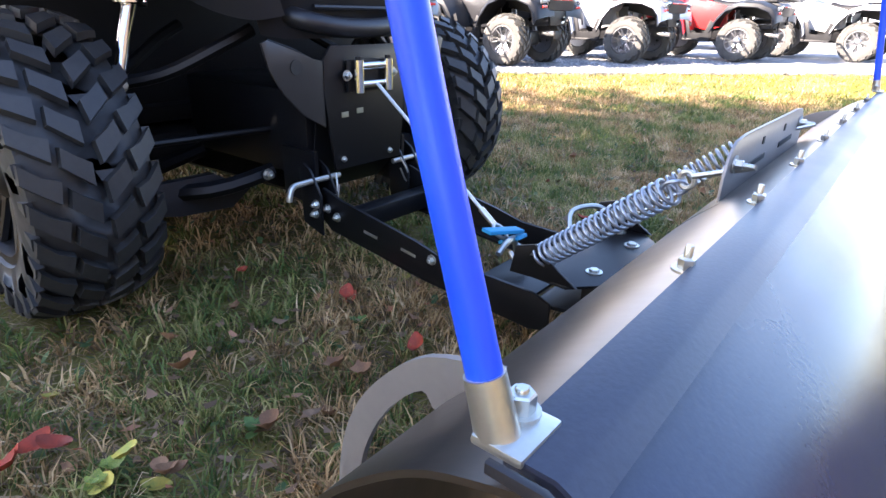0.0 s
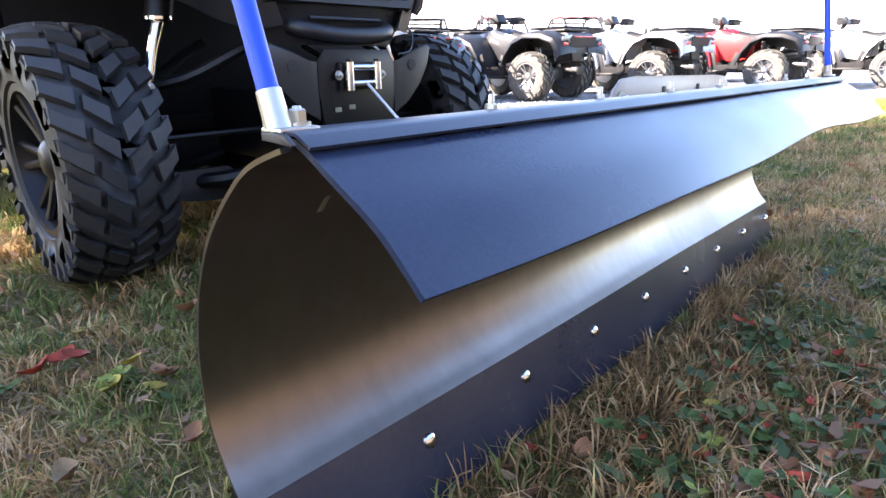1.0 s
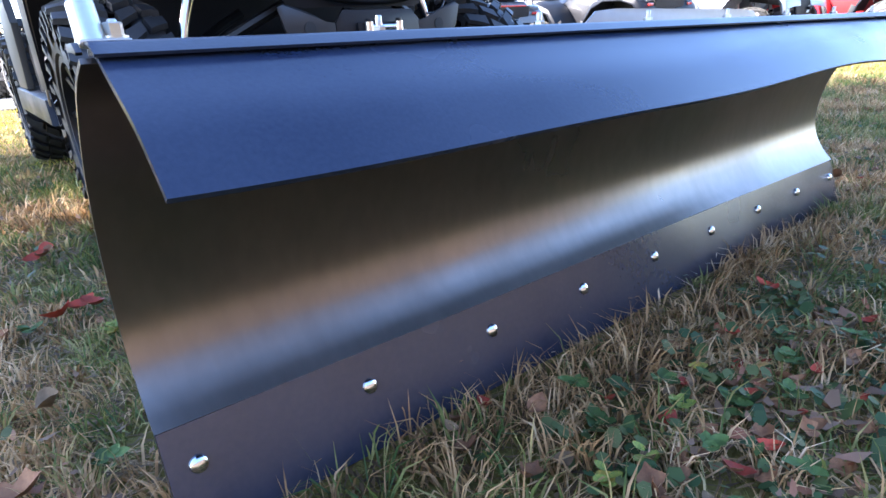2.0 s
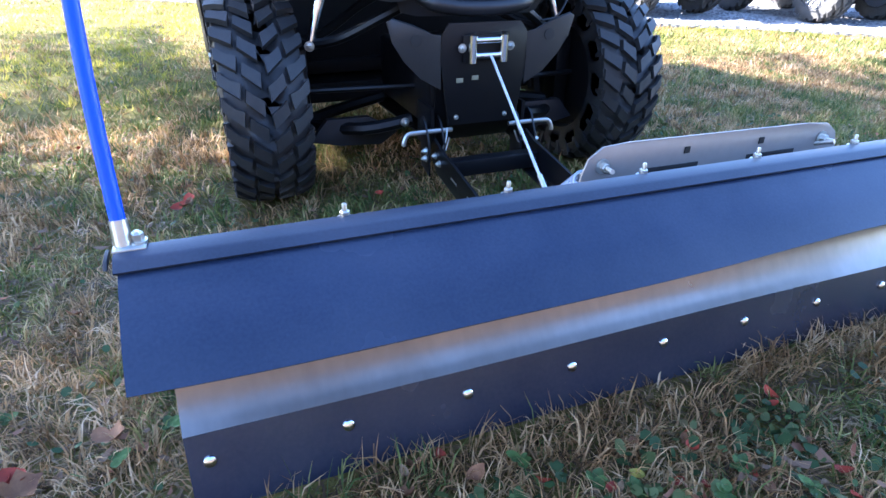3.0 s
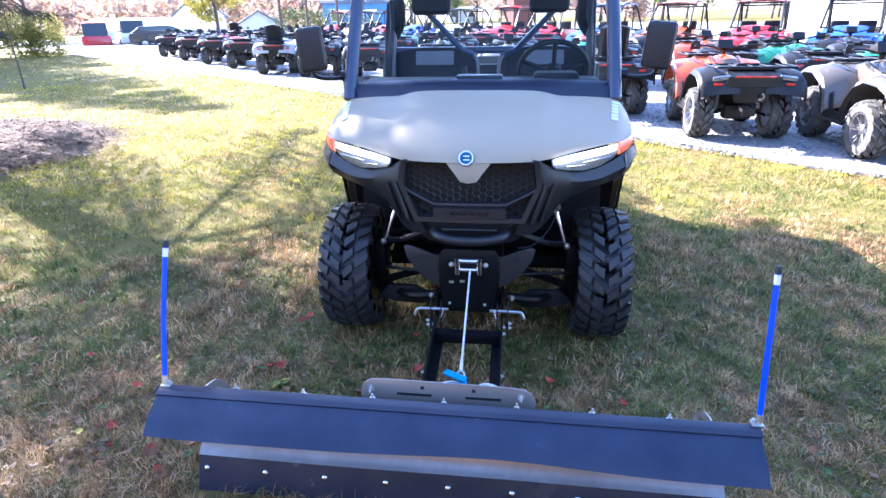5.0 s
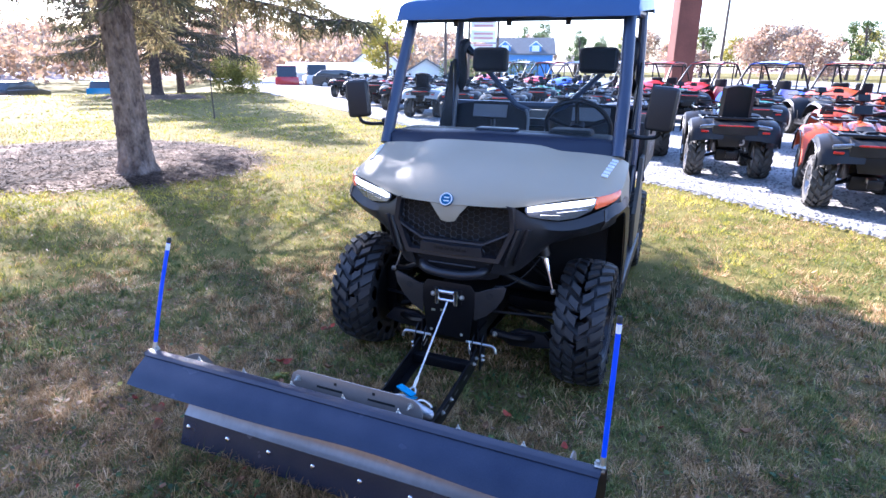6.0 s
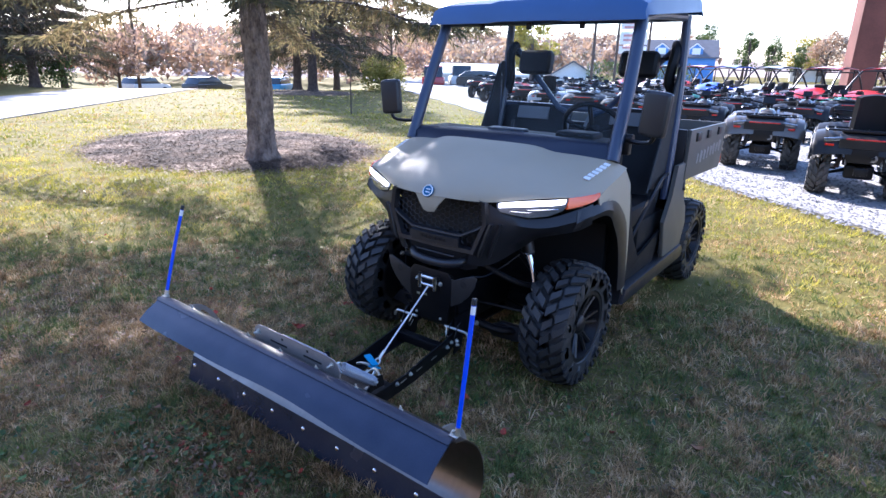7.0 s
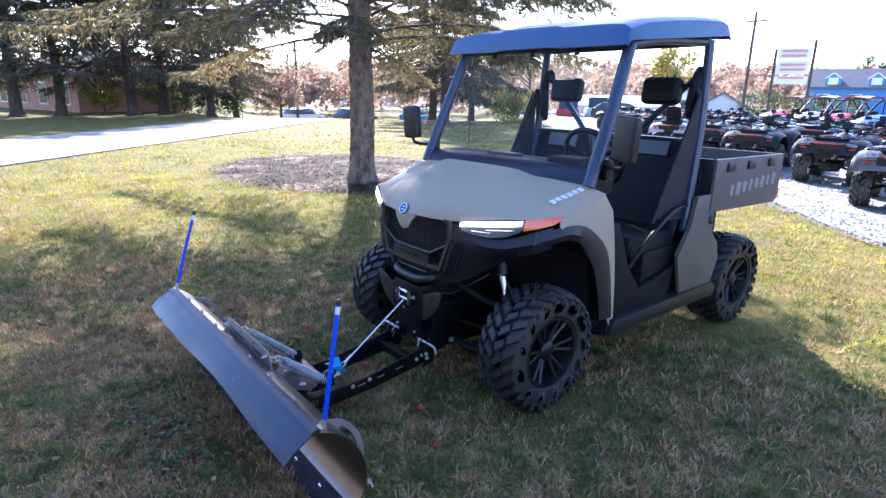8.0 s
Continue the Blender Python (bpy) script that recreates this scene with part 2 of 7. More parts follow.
def box(c, s, bevel=0.0, m=None, bm=None, seg=2):
    """A box with rounded edges; m turns it about its centre."""
    bm = bm or bmesh.new()
    r = bmesh.ops.create_cube(bm, size=1.0)
    vs = r["verts"]
    bmesh.ops.scale(bm, vec=s, verts=vs)
    if bevel:
        es = list({e for v in vs for e in v.link_edges})
        r = bmesh.ops.bevel(bm, geom=es, offset=bevel, segments=seg, affect="EDGES", profile=0.6)
        vs = list({v for f in r["faces"] for v in f.verts} | {v for v in vs if v.is_valid})
    bmesh.ops.transform(bm, matrix=Matrix.Translation(c) @ (m or Matrix()), verts=vs)
    return bm


def tube(pts, r, seg=10, bm=None, caps=True):
    """A round bar along points; r is one radius or one for each point."""
    bm = bm or bmesh.new()
    pts = [Vector(p) for p in pts]
    rs = r if isinstance(r, (list, tuple)) else [r] * len(pts)
    rings, up = [], None
    for i, p in enumerate(pts):
        d = (pts[min(i + 1, len(pts) - 1)] - pts[max(i - 1, 0)]).normalized()
        if up is None:
            up = d.orthogonal().normalized()
        up = (up - d * up.dot(d))
        up = up.normalized() if up.length > 1e-6 else d.orthogonal().normalized()
        side = d.cross(up)
        rings.append([bm.verts.new(p + (up * math.cos(a) + side * math.sin(a)) * rs[i]) for a in (2 * math.pi * k / seg for k in range(seg))])
    for a, b in zip(rings, rings[1:]):
        for k in range(seg):
            bm.faces.new((a[k], a[(k + 1) % seg], b[(k + 1) % seg], b[k]))
    if caps:
        bm.faces.new(rings[0])
        bm.faces.new(rings[-1])
    return bm


def arc(pts, n=6):
    """Points on a smooth curve through pts."""
    pts = [Vector(p) for p in pts]
    out = []
    for i in range(len(pts) - 1):
        p0, p1, p2, p3 = pts[max(i - 1, 0)], pts[i], pts[i + 1], pts[min(i + 2, len(pts) - 1)]
        for k in range(n):
            t = k / n
            out.append(0.5 * ((2 * p1) + (p2 - p0) * t + (2 * p0 - 5 * p1 + 4 * p2 - p3) * t * t + (3 * p1 - p0 - 3 * p2 + p3) * t ** 3))
    return out + [pts[-1]]


def prism(poly, axis, a, b, bevel=0.0, bm=None):
    """A plate: an outline in the two other axes, drawn out along axis from a to b."""
    bm = bm or bmesh.new()

    def put(p, d):
        return {"x": (d, p[0], p[1]), "y": (p[0], d, p[1]), "z": (p[0], p[1], d)}[axis]
    lo, hi = [bm.verts.new(put(p, a)) for p in poly], [bm.verts.new(put(p, b)) for p in poly]
    n = len(poly)
    fs = [bm.faces.new(lo), bm.faces.new(hi)] + [bm.faces.new((lo[i], lo[(i + 1) % n], hi[(i + 1) % n], hi[i])) for i in range(n)]
    if bevel:
        es = list({e for f in fs[:2] for e in f.edges})
        bmesh.ops.bevel(bm, geom=es, offset=bevel, segments=2, affect="EDGES", profile=0.6)
    return bm


def sheet(rows, thick, bm=None, closed=False):
    """A lofted skin through rows of points, given thickness to its back."""
    bm = bm or bmesh.new()
    rows = [[Vector(p) for p in r] for r in rows]
    n, m = len(rows), len(rows[0])

    def normal(i, j):
        u = rows[min(i + 1, n - 1)][j] - rows[max(i - 1, 0)][j]
        v = rows[i][min(j + 1, m - 1)] - rows[i][max(j - 1, 0)]
        c = u.cross(v)
        return c.normalized() if c.length > 1e-9 else Vector((0, 0, 1))
    top = [[bm.verts.new(rows[i][j]) for j in range(m)] for i in range(n)]
    bot = [[bm.verts.new(rows[i][j] - normal(i, j) * thick) for j in range(m)] for i in range(n)]
    for g in (top, bot):
        for i in range(n - 1):
            for j in range(m - 1):
                bm.faces.new((g[i][j], g[i + 1][j], g[i + 1][j + 1], g[i][j + 1]))
    rim = [(i, 0) for i in range(n)] + [(n - 1, j) for j in range(1, m)] + [(i, m - 1) for i in range(n - 2, -1, -1)] + [(0, j) for j in range(m - 2, 0, -1)]
    for k in range(len(rim)):
        (a, b), (c, d) = rim[k], rim[(k + 1) % len(rim)]
        bm.faces.new((top[a][b], top[c][d], bot[c][d], bot[a][b]))
    return bm


def lathe(profile, c, axis="x", seg=32, bm=None):
    """A turned body: profile of (along, radius) about an axis through c."""
    bm = bm or bmesh.new()
    rings = []
    for d, r in profile:
        ring = []
        for k in range(seg):
            a = 2 * math.pi * k / seg
            u, v = r * math.cos(a), r * math.sin(a)
            ring.append(bm.verts.new(Vector(c) + Vector({"x": (d, u, v), "y": (u, d, v), "z": (u, v, d)}[axis])))
        rings.append(ring)
    for p, q in zip(rings, rings[1:]):
        for k in range(seg):
            bm.faces.new((p[k], p[(k + 1) % seg], q[(k + 1) % seg], q[k]))
    bm.faces.new(rings[0])
    bm.faces.new(rings[-1])
    return bm


def mirrored(half):
    """A row of points across, from its half on the positive side (first point on the middle)."""
    return [(-x, y, z) for x, y, z in reversed(half[1:])] + list(half)


def hexbolt(c, axis="z", r=0.008, h=0.012, washer=0.013, up=1, stud=0.012, bm=None):
    """Nut on a washer with the end of the thread."""
    bm = bm or bmesh.new()
    lathe([(0, washer), (0.002 * up, washer)], c, axis, 16, bm)
    lathe([(0.002 * up, r), (h * up, r), ((h + 0.001) * up, r * 0.85)], c, axis, 6, bm)
    if stud:
        lathe([(h * up, r * 0.5), ((h + stud) * up, r * 0.5), ((h + stud + 0.001) * up, r * 0.4)], c, axis, 10, bm)
    return bm


# ---- ground, gravel lot, road ----
EDGE = Vector((0.762, -0.648, 0))      # along the edge of the gravel lot
EDGE_N = Vector((0.648, 0.762, 0))     # into the lot
EDGE_P = Vector((1.0, 6.9, 0))


def drop(x, y):
    """How far the land falls away beyond the crest of the drive."""
    r, a = np.hypot(x, y), np.degrees(np.arctan2(y, -np.asarray(x)))
    s = np.clip((r - 31.5) / 33, 0, 1)
    w = np.clip(np.minimum((a - 14) / 9, (54 - a) / 12), 0, 1)
    return 2.3 * s * s * (3 - 2 * s) * w


def ground():
    bm = bmesh.new()
    n = 120
    # one sheet to the horizon, gently rising far off
    radii = [0.0, 1, 2, 3, 4.5, 6, 8, 10, 13, 17, 22, 27, 31, 34, 38, 43, 50, 58, 68, 80, 120, 200, 400, 900, 2000]
    rings = []
    for r in radii[1:]:
        rings.append([bm.verts.new((r * math.cos(2 * math.pi * k / n), 2 + r * math.sin(2 * math.pi * k / n),
                                    SOIL + (0.012 * noise.noise(Vector((r * math.cos(2 * math.pi * k / n) * 0.7, r * math.sin(2 * math.pi * k / n) * 0.7, 0))) if r < 20 else -float(drop(r * math.cos(2 * math.pi * k / n), 2 + r * math.sin(2 * math.pi * k / n))) if r < 300 else -2.3))) for k in range(n)])
    c = bm.verts.new((0, 2, SOIL))
    for k in range(n):
        bm.faces.new((c, rings[0][k], rings[0][(k + 1) % n]))
    for a, b in zip(rings, rings[1:]):
        for k in range(n):
            bm.faces.new((a[k], b[k], b[(k + 1) % n], a[(k + 1) % n]))
    single("ground", bm, M_SOIL, "lawn soil with dry thatch and grass", "ground", kind="structure", angle=80)


def lot():
    far = 70
    bm = bmesh.new()
    n = 80
    near = []
    for i in range(n + 1):
        s = -60 + 120 * i / n
        p = EDGE_P + EDGE * s + EDGE_N * (0.12 * math.sin(s * 1.7) + 0.1 * math.sin(s * 4.1 + 1))
        near.append((p.x, p.y))
    a, b = EDGE_P + EDGE * 60 + EDGE_N * far, EDGE_P - EDGE * 60 + EDGE_N * far
    prism(near + [(a.x, a.y), (b.x, b.y)], "z", SOIL - 0.03, SOIL + 0.03, 0, bm)
    single("gravel_lot", bm, M_GRAVEL, "pale grey gravel parking lot beside the lawn", "gravel", kind="structure")


ROAD_D = Vector((-0.70, 0.714, 0))
ROAD_N = Vector((-0.714, -0.70, 0))
ROAD_P = Vector((-15.57, 2.84, 0))


def road():
    rows = []
    for k in range(61):
        a = ROAD_P + ROAD_D * (-60 + 2.0 * k)
        rows.append([(p.x, p.y, SOIL + 0.035 - float(drop(p.x, p.y))) for p in (a + ROAD_N * (4.9 * f) for f in (0.0, 0.25, 0.5, 0.75, 1.0))])
    single("road", sheet(rows, 0.08), M_ROAD, "pale sunlit asphalt drive beyond the lawn", "road", kind="structure", angle=60)


def in_lot(x, y):
    return (x - EDGE_P.x) * EDGE_N.x + (y - EDGE_P.y) * EDGE_N.y


def on_road(x, y):
    return (x - ROAD_P.x) * ROAD_N.x + (y - ROAD_P.y) * ROAD_N.y


def strips_mesh(name, V, loops_per, mat):
    """A mesh of many equal islands: V is (islands, verts, 3), loops_per the faces of one island."""
    k, n = V.shape[0], V.shape[1]
    me = bpy.data.meshes.new(name)
    me.vertices.add(k * n)
    me.vertices.foreach_set("co", V.reshape(-1).astype(np.float32))
    idx = np.concatenate([np.array(f) for f in loops_per])
    sizes = np.array([len(f) for f in loops_per])
    all_idx = (np.arange(k)[:, None] * n + idx[None, :]).reshape(-1)
    all_sizes = np.tile(sizes, k)
    starts = np.concatenate([[0], np.cumsum(all_sizes)[:-1]])
    me.loops.add(len(all_idx))
    me.loops.foreach_set("vertex_index", all_idx.astype(np.int32))
    me.polygons.add(len(all_sizes))
    me.polygons.foreach_set("loop_start", starts.astype(np.int32))
    me.update(calc_edges=True)
    me.materials.append(mat)
    return me


def grass_field(rng, xy, h, w, each, spread):
    """Tufts of bent grass blades at the places xy; also gives each blade's tuft place and its tuft's own chance."""
    x, y = xy[:, 0], xy[:, 1]
    # bare under the blade edge and the tyres, off the gravel and the road
    keep = (in_lot(x, y) < 0.0) & (on_road(x, y) < 0.0)
    keep &= ~((abs(x) < 0.91) & (y > -0.03) & (y < 0.035))
    for wy in (1.30, 3.35):
        keep &= ~((abs(abs(x) - 0.63) < 0.12) & (abs(y - wy) < 0.11))
    dm = ((x + 8.3) / 2.9) ** 2 + ((y - 5.2) / 2.3) ** 2
    keep &= dm > 0.9 + 0.14 * np.sin(9 * x) * np.sin(8 * y + x) + 0.12 * np.sin(23 * x + 5 * y)
    x, y = x[keep], y[keep]
    n = len(x)
    clump = 0.75 + 0.5 * np.sin(x * 2.3 + 1.3 * np.sin(y * 1.9)) * np.sin(y * 2.9 + 1.1 * np.sin(x * 2.1))
    tuft_h = h * (0.8 + 0.35 * clump) * rng.uniform(0.55, 1.4, n)
    tuft_a, tuft_u = rng.uniform(0, 2 * np.pi, n), rng.uniform(0, 1, n)
    rep = lambda v: np.repeat(v, each)
    k = n * each
    ox, oy = rng.normal(0, spread, k), rng.normal(0, spread, k)
    cx, cy = rep(x), rep(y)
    x, y = cx + ox, cy + oy
    H = rep(tuft_h) * rng.uniform(0.5, 1.2, k)
    W = w * rng.uniform(0.6, 1.4, k)
    a = rng.uniform(0, 2 * np.pi, k)
    # blades fall outwards from the tuft and with it to one side
    dx = np.cos(rep(tuft_a)) * 0.6 + ox / spread * 0.45 + rng.normal(0, 0.5, k)
    dy = np.sin(rep(tuft_a)) * 0.6 + oy / spread * 0.45 + rng.normal(0, 0.5, k)
    r = np.hypot(dx, dy) + 1e-6
    lean = np.clip(rng.uniform(0.35, 1.25, k) * (0.5 + 0.5 * np.minimum(r, 2.0)), 0.15, 1.5) * H
    sx, sy = np.cos(a) * W / 2, np.sin(a) * W / 2
    lx, ly = dx / r * lean, dy / r * lean
    z0 = SOIL - 0.004 - drop(x, y)
    V = np.zeros((k, 5, 3))
    V[:, 0] = np.stack([x - sx, y - sy, z0], 1)
    V[:, 1] = np.stack([x + sx, y + sy, z0], 1)
    V[:, 2] = np.stack([x + sx * 0.8 + lx * 0.35, y + sy * 0.8 + ly * 0.35, z0 + H * 0.6], 1)
    V[:, 3] = np.stack([x - sx * 0.8 + lx * 0.35, y - sy * 0.8 + ly * 0.35, z0 + H * 0.6], 1)
    V[:, 4] = np.stack([x + lx, y + ly, z0 + H * np.clip(1 - 0.38 * (lean / H) ** 2, 0.3, 1)], 1)
    return V, np.stack([cx, cy], 1), rep(tuft_u)


LINE = [Vector((-1.05, -0.15)), Vector((-0.3, -0.2)), Vector((0.4, -0.35)), Vector((1.3, -0.2)), Vector((2.3, 0.6))]


def off_line(x, y):
    """Distance in plan from the strip of lawn in front of the blade."""
    best = np.full(len(x), 1e9)
    for a, b in zip(LINE, LINE[1:]):
        d = b - a
        s = np.clip(((x - a.x) * d.x + (y - a.y) * d.y) / d.length_squared, 0, 1)
        best = np.minimum(best, np.hypot(x - a.x - s * d.x, y - a.y - s * d.y))
    return best


def grass():
    rng = np.random.default_rng(3)

    def band(d0, d1):
        def f(n):
            lo, hi = np.array([-1.1 - d1, -0.4 - d1]), np.array([2.35 + d1, 0.65 + d1])
            xy = rng.uniform(lo, hi, (n, 2))
            d = off_line(xy[:, 0], xy[:, 1])
            return xy[(d >= d0) & (d < d1)]
        return f
    # blades per square metre, height, width, blades to a tuft and its spread by band; the far ones are single spikes
    near, rest = [], []
    for d0, d1, per, h, w, each, spread in ((0, 1.1, 13500, 0.048, 0.0033, 12, 0.011), (1.1, 2.6, 5200, 0.048, 0.0052, 10, 0.015), (2.6, 5.0, 2300, 0.050, 0.0085, 8, 0.024), (5.0, 9.0, 900, 0.050, 0.0135, 6, 0.04), (9.0, 17, 190, 0.05, 0.03, 4, 0.08), (17, 40, 18, 0.05, 0.085, 2, 0.2)):
        n = int(per / each * (3.45 + 2 * d1) * (1.05 + 2 * d1))
        V, C, u = grass_field(rng, band(d0, d1)(n), h, w, each, spread)
        if d1 < 3:
            near.append((V, C, u))
        else:
            rest.append((V[:, [0, 1, 4]], C, u))
    # the lawn is drier before the blade's end and in small patches
    for group, faces in ((near, [(0, 1, 2, 3), (3, 2, 4)]), (rest, [(0, 1, 2)])):
        V, C, u = (np.concatenate([g[i] for g in group]) for i in range(3))
        x, y = C[:, 0], C[:, 1]
        patch = np.sin(4.3 * x + 2.1 * np.sin(3.1 * y)) * np.sin(3.7 * y + 1.7 * np.sin(4.1 * x)) + 0.6 * np.sin(11 * x + 2 * np.sin(9 * y)) * np.sin(10 * y + 1.5 * np.sin(8 * x)) + 0.5 * np.sin(29 * x + 2 * np.sin(23 * y)) * np.sin(27 * y)
        # besides real dryness, the added pale straw here paints in warm sun flecks
        fleck_straw = np.exp(-((x + 1.2) ** 2 + (y - 0.1) ** 2) / 2.0)
        far = len(faces) == 1
        chance = np.where(rng.uniform(0, 1, len(x)) < 0.75, u, rng.uniform(0, 1, len(x)))
        dry = chance < np.clip((0.25 if far else 0.42) + 0.50 * fleck_straw + (0.55 if far else 0.9) * patch, 0.02, 0.94)
        # the farther lawn's yellower colours hold some painted sunlight; the two kinds mingle between
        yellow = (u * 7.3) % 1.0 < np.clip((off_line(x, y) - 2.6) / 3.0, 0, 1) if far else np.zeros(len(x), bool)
        for pick, green, straw in ((~yellow, M_GRASS, M_DRYGRASS), (yellow, M_SUNLITGRASS, M_FARDRY)):
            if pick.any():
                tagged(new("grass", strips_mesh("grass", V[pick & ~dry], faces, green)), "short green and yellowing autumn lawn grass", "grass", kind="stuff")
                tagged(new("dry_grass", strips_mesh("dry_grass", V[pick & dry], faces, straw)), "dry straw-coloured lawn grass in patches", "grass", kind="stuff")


def thatch():
    """Flat-lying dead straw between the tufts."""
    rng = np.random.default_rng(8)
    n = 230000
    xy = rng.uniform((-3.2, -2.2), (4.4, 2.9), (n, 2))
    d = off_line(xy[:, 0], xy[:, 1])
    keep = (rng.uniform(0, 1, n) < np.where(d < 1.1, 1.0, 0.55)) & (d < 2.4) & ~((abs(xy[:, 0]) < 0.91) & (xy[:, 1] > -0.03) & (xy[:, 1] < 0.035))
    x, y = xy[keep, 0], xy[keep, 1]
    k = len(x)
    a, L, W = rng.uniform(0, 6.28, k), rng.uniform(0.012, 0.034, k), rng.uniform(0.0012, 0.0028, k)
    z, t = SOIL + rng.uniform(0.002, 0.016, k), rng.normal(0, 0.16, k)
    bow = rng.normal(0, 0.25, k) * L
    V = np.zeros((k, 4, 3))
    for i, (u, v) in enumerate(((-1, 0), (0.1, -1), (1, 0), (0.1, 1))):
        side = v * W + (bow if i in (1, 3) else 0)
        V[:, i] = np.stack([x + u * L * np.cos(a) - side * np.sin(a), y + u * L * np.sin(a) + side * np.cos(a), z + u * L * t], 1)
    tagged(new("thatch", strips_mesh("thatch", V, [(0, 1, 2, 3)], M_THATCH)), "dead brown straw lying flat in the lawn", "thatch", kind="stuff")


ground()
lot()
road()
grass()
thatch()


# ---- snow plough: blade, flap, markers, push frame ----
HALF = 0.900          # half the blade's width
TILT = Matrix.Rotation(radians(0.5), 4, "Y")      # the blade hangs slightly low at one end


def plow_blade():
    t = thing("snow_plow_blade", (0, 0.05, SOIL), "dark steel snow plow blade standing on the lawn", "plow blade")
    back = arc([(0, 0.0225, 0.0765), (0, 0.040, 0.0945), (0, 0.0575, 0.119), (0, 0.0725, 0.15), (0, 0.08, 0.19), (0, 0.075, 0.247), (0, 0.057, 0.305),
                (0, 0.024, 0.362), (0, -0.018, 0.405), (0, -0.058, 0.434), (0, -0.105, 0.451)], 4)
    xs = [-HALF + 2 * HALF * i / 24 for i in range(25)]
    rows = [[(x, p.y + 0.0015 * math.sin(5.1 * x + 7 * p.z), p.z) for x in xs] for p in back]
    part("moldboard", sheet(rows, 0.004), M_BLADE, t, "satin dark steel curved sheet", 60)
    bar = prism([(0.026, 0.076), (0.020, 0.079), (-0.020, -0.045), (-0.010, -0.047)], "x", -HALF, HALF, 0.0015)
    wear = part("wear_bar", bar, M_WEAR, t, "dark flat steel cutting edge")
    part("backing_bar", prism([(0.029, 0.074), (0.046, 0.092), (0.052, 0.088), (0.030, -0.012), (0.002, -0.014)], "x", -HALF + 0.002, HALF - 0.002), M_FRAME, t, "black bar behind the cutting edge")
    m = Matrix.Rotation(radians(-17.9), 4, "X")
    for k in range(9):
        b = lathe([(0, 0.0105), (-0.003, 0.0095), (-0.0055, 0.006), (-0.0062, 0.0015)], (0, 0, 0), "y", 18)
        bmesh.ops.transform(b, matrix=Matrix.Translation((-0.868 + 0.217 * k, 0.0055, 0.035)) @ m, verts=b.verts)
        part("carriage_bolt", b, M_CHROME, wear, "bright domed bolt head")
    # flap that overhangs the front, and its clamp strip
    prof = arc([(0, -0.093, 0.4565), (0, -0.115, 0.456), (0, -0.152, 0.436), (0, -0.194, 0.4115), (0, -0.2300, 0.3795)], 5)
    xs = [-0.892 + 1.779 * i / 40 for i in range(41)]
    rows = []
    for i, p in enumerate(prof):
        f = (i / (len(prof) - 1)) ** 2
        rows.append([(x, p.y + f * 0.006 * math.sin(4.3 * x + 0.9), p.z + f * (0.006 * math.sin(4.3 * x + 0.9) + 0.003 * math.sin(9.0 * x) - 0.005 * (x + 0.9))) for x in xs])
    part("deflector_flap", sheet(rows, 0.005), M_FLAP, t, "dark blue-grey rubber deflector flap", 60)
    strip = prism([(-0.091, 0.4612), (-0.118, 0.4612), (-0.1225, 0.4592), (-0.1340, 0.4530), (-0.1328, 0.4508), (-0.1212, 0.4568), (-0.1172, 0.4586), (-0.091, 0.4586)], "x", -0.895, 0.889)
    part("clamp_strip", strip, M_STRIP, t, "folded steel clamp strip")
    for s in (-1, 1):
        e = prism([(-0.092, 0.4605), (-0.118, 0.4605), (-0.128, 0.4545), (-0.125, 0.4525), (-0.113, 0.4545), (-0.092, 0.4550)], "x", s * 0.8935 - 0.0065, s * 0.8975 - 0.0065, 0.0006)
        part("end_cap", e, M_PLASTIC, t, "black folded end of the clamp strip")
    for k in range(7):
        b = hexbolt((-0.651 + 0.217 * k, -0.0875, 0.4555), "z", 0.0062, 0.0095, 0.0098, 1, 0.009)
        part("top_bolt", b, M_ZINC, t, "zinc-plated nut and bolt")
    # rounded stiffening ribs behind each end, with a slot against the sheet
    for x in (-0.79, 0.79):
        outer = arc([(-0.03, 0.418, 0), (0.03, 0.402, 0), (0.075, 0.365, 0), (0.108, 0.318, 0), (0.126, 0.262, 0), (0.13, 0.2, 0), (0.118, 0.14, 0), (0.09, 0.09, 0)], 4)
        inner = arc([(0.075, 0.112, 0), (0.083, 0.19, 0), (0.079, 0.232, 0), (0.1, 0.258, 0), (0.09, 0.3, 0), (0.066, 0.342, 0), (0.035, 0.372, 0), (0.02, 0.362, 0), (-0.01, 0.392, 0)], 4)
        part("stiffening_rib", prism([(p.x, p.y) for p in outer + inner], "x", x - 0.003, x + 0.003), M_PLATE, t, "rounded steel rib with a slot")
    brace = part("lower_brace", box((0, 0.105, 0.11), (1.66, 0.03, 0.05), 0.004), M_FRAME, t)
    for sx in (-1, 1):
        part("brace_bolt", hexbolt((sx * 0.83, 0.125, 0.106), "x", 0.012, 0.014, 0.018, sx, 0.02), M_ZINC, brace, "zinc bolt on the end of the brace")
    # spring plate
    op = [(-0.27, 0.36), (-0.272, 0.435), (-0.262, 0.462), (-0.238, 0.479), (-0.19, 0.482), (0.19, 0.478), (0.24, 0.474), (0.264, 0.458), (0.276, 0.432), (0.272, 0.36)]
    bp = part("spring_plate", prism(op, "y", -0.014, -0.018, 0.0008), M_PLATE, t, "grey steel plate with rounded ends")
    for x in (-0.075, 0.085):
        part("square_hole", box((x, -0.0185, 0.458), (0.011, 0.002, 0.011)), M_BLACK, bp, "dark square hole")
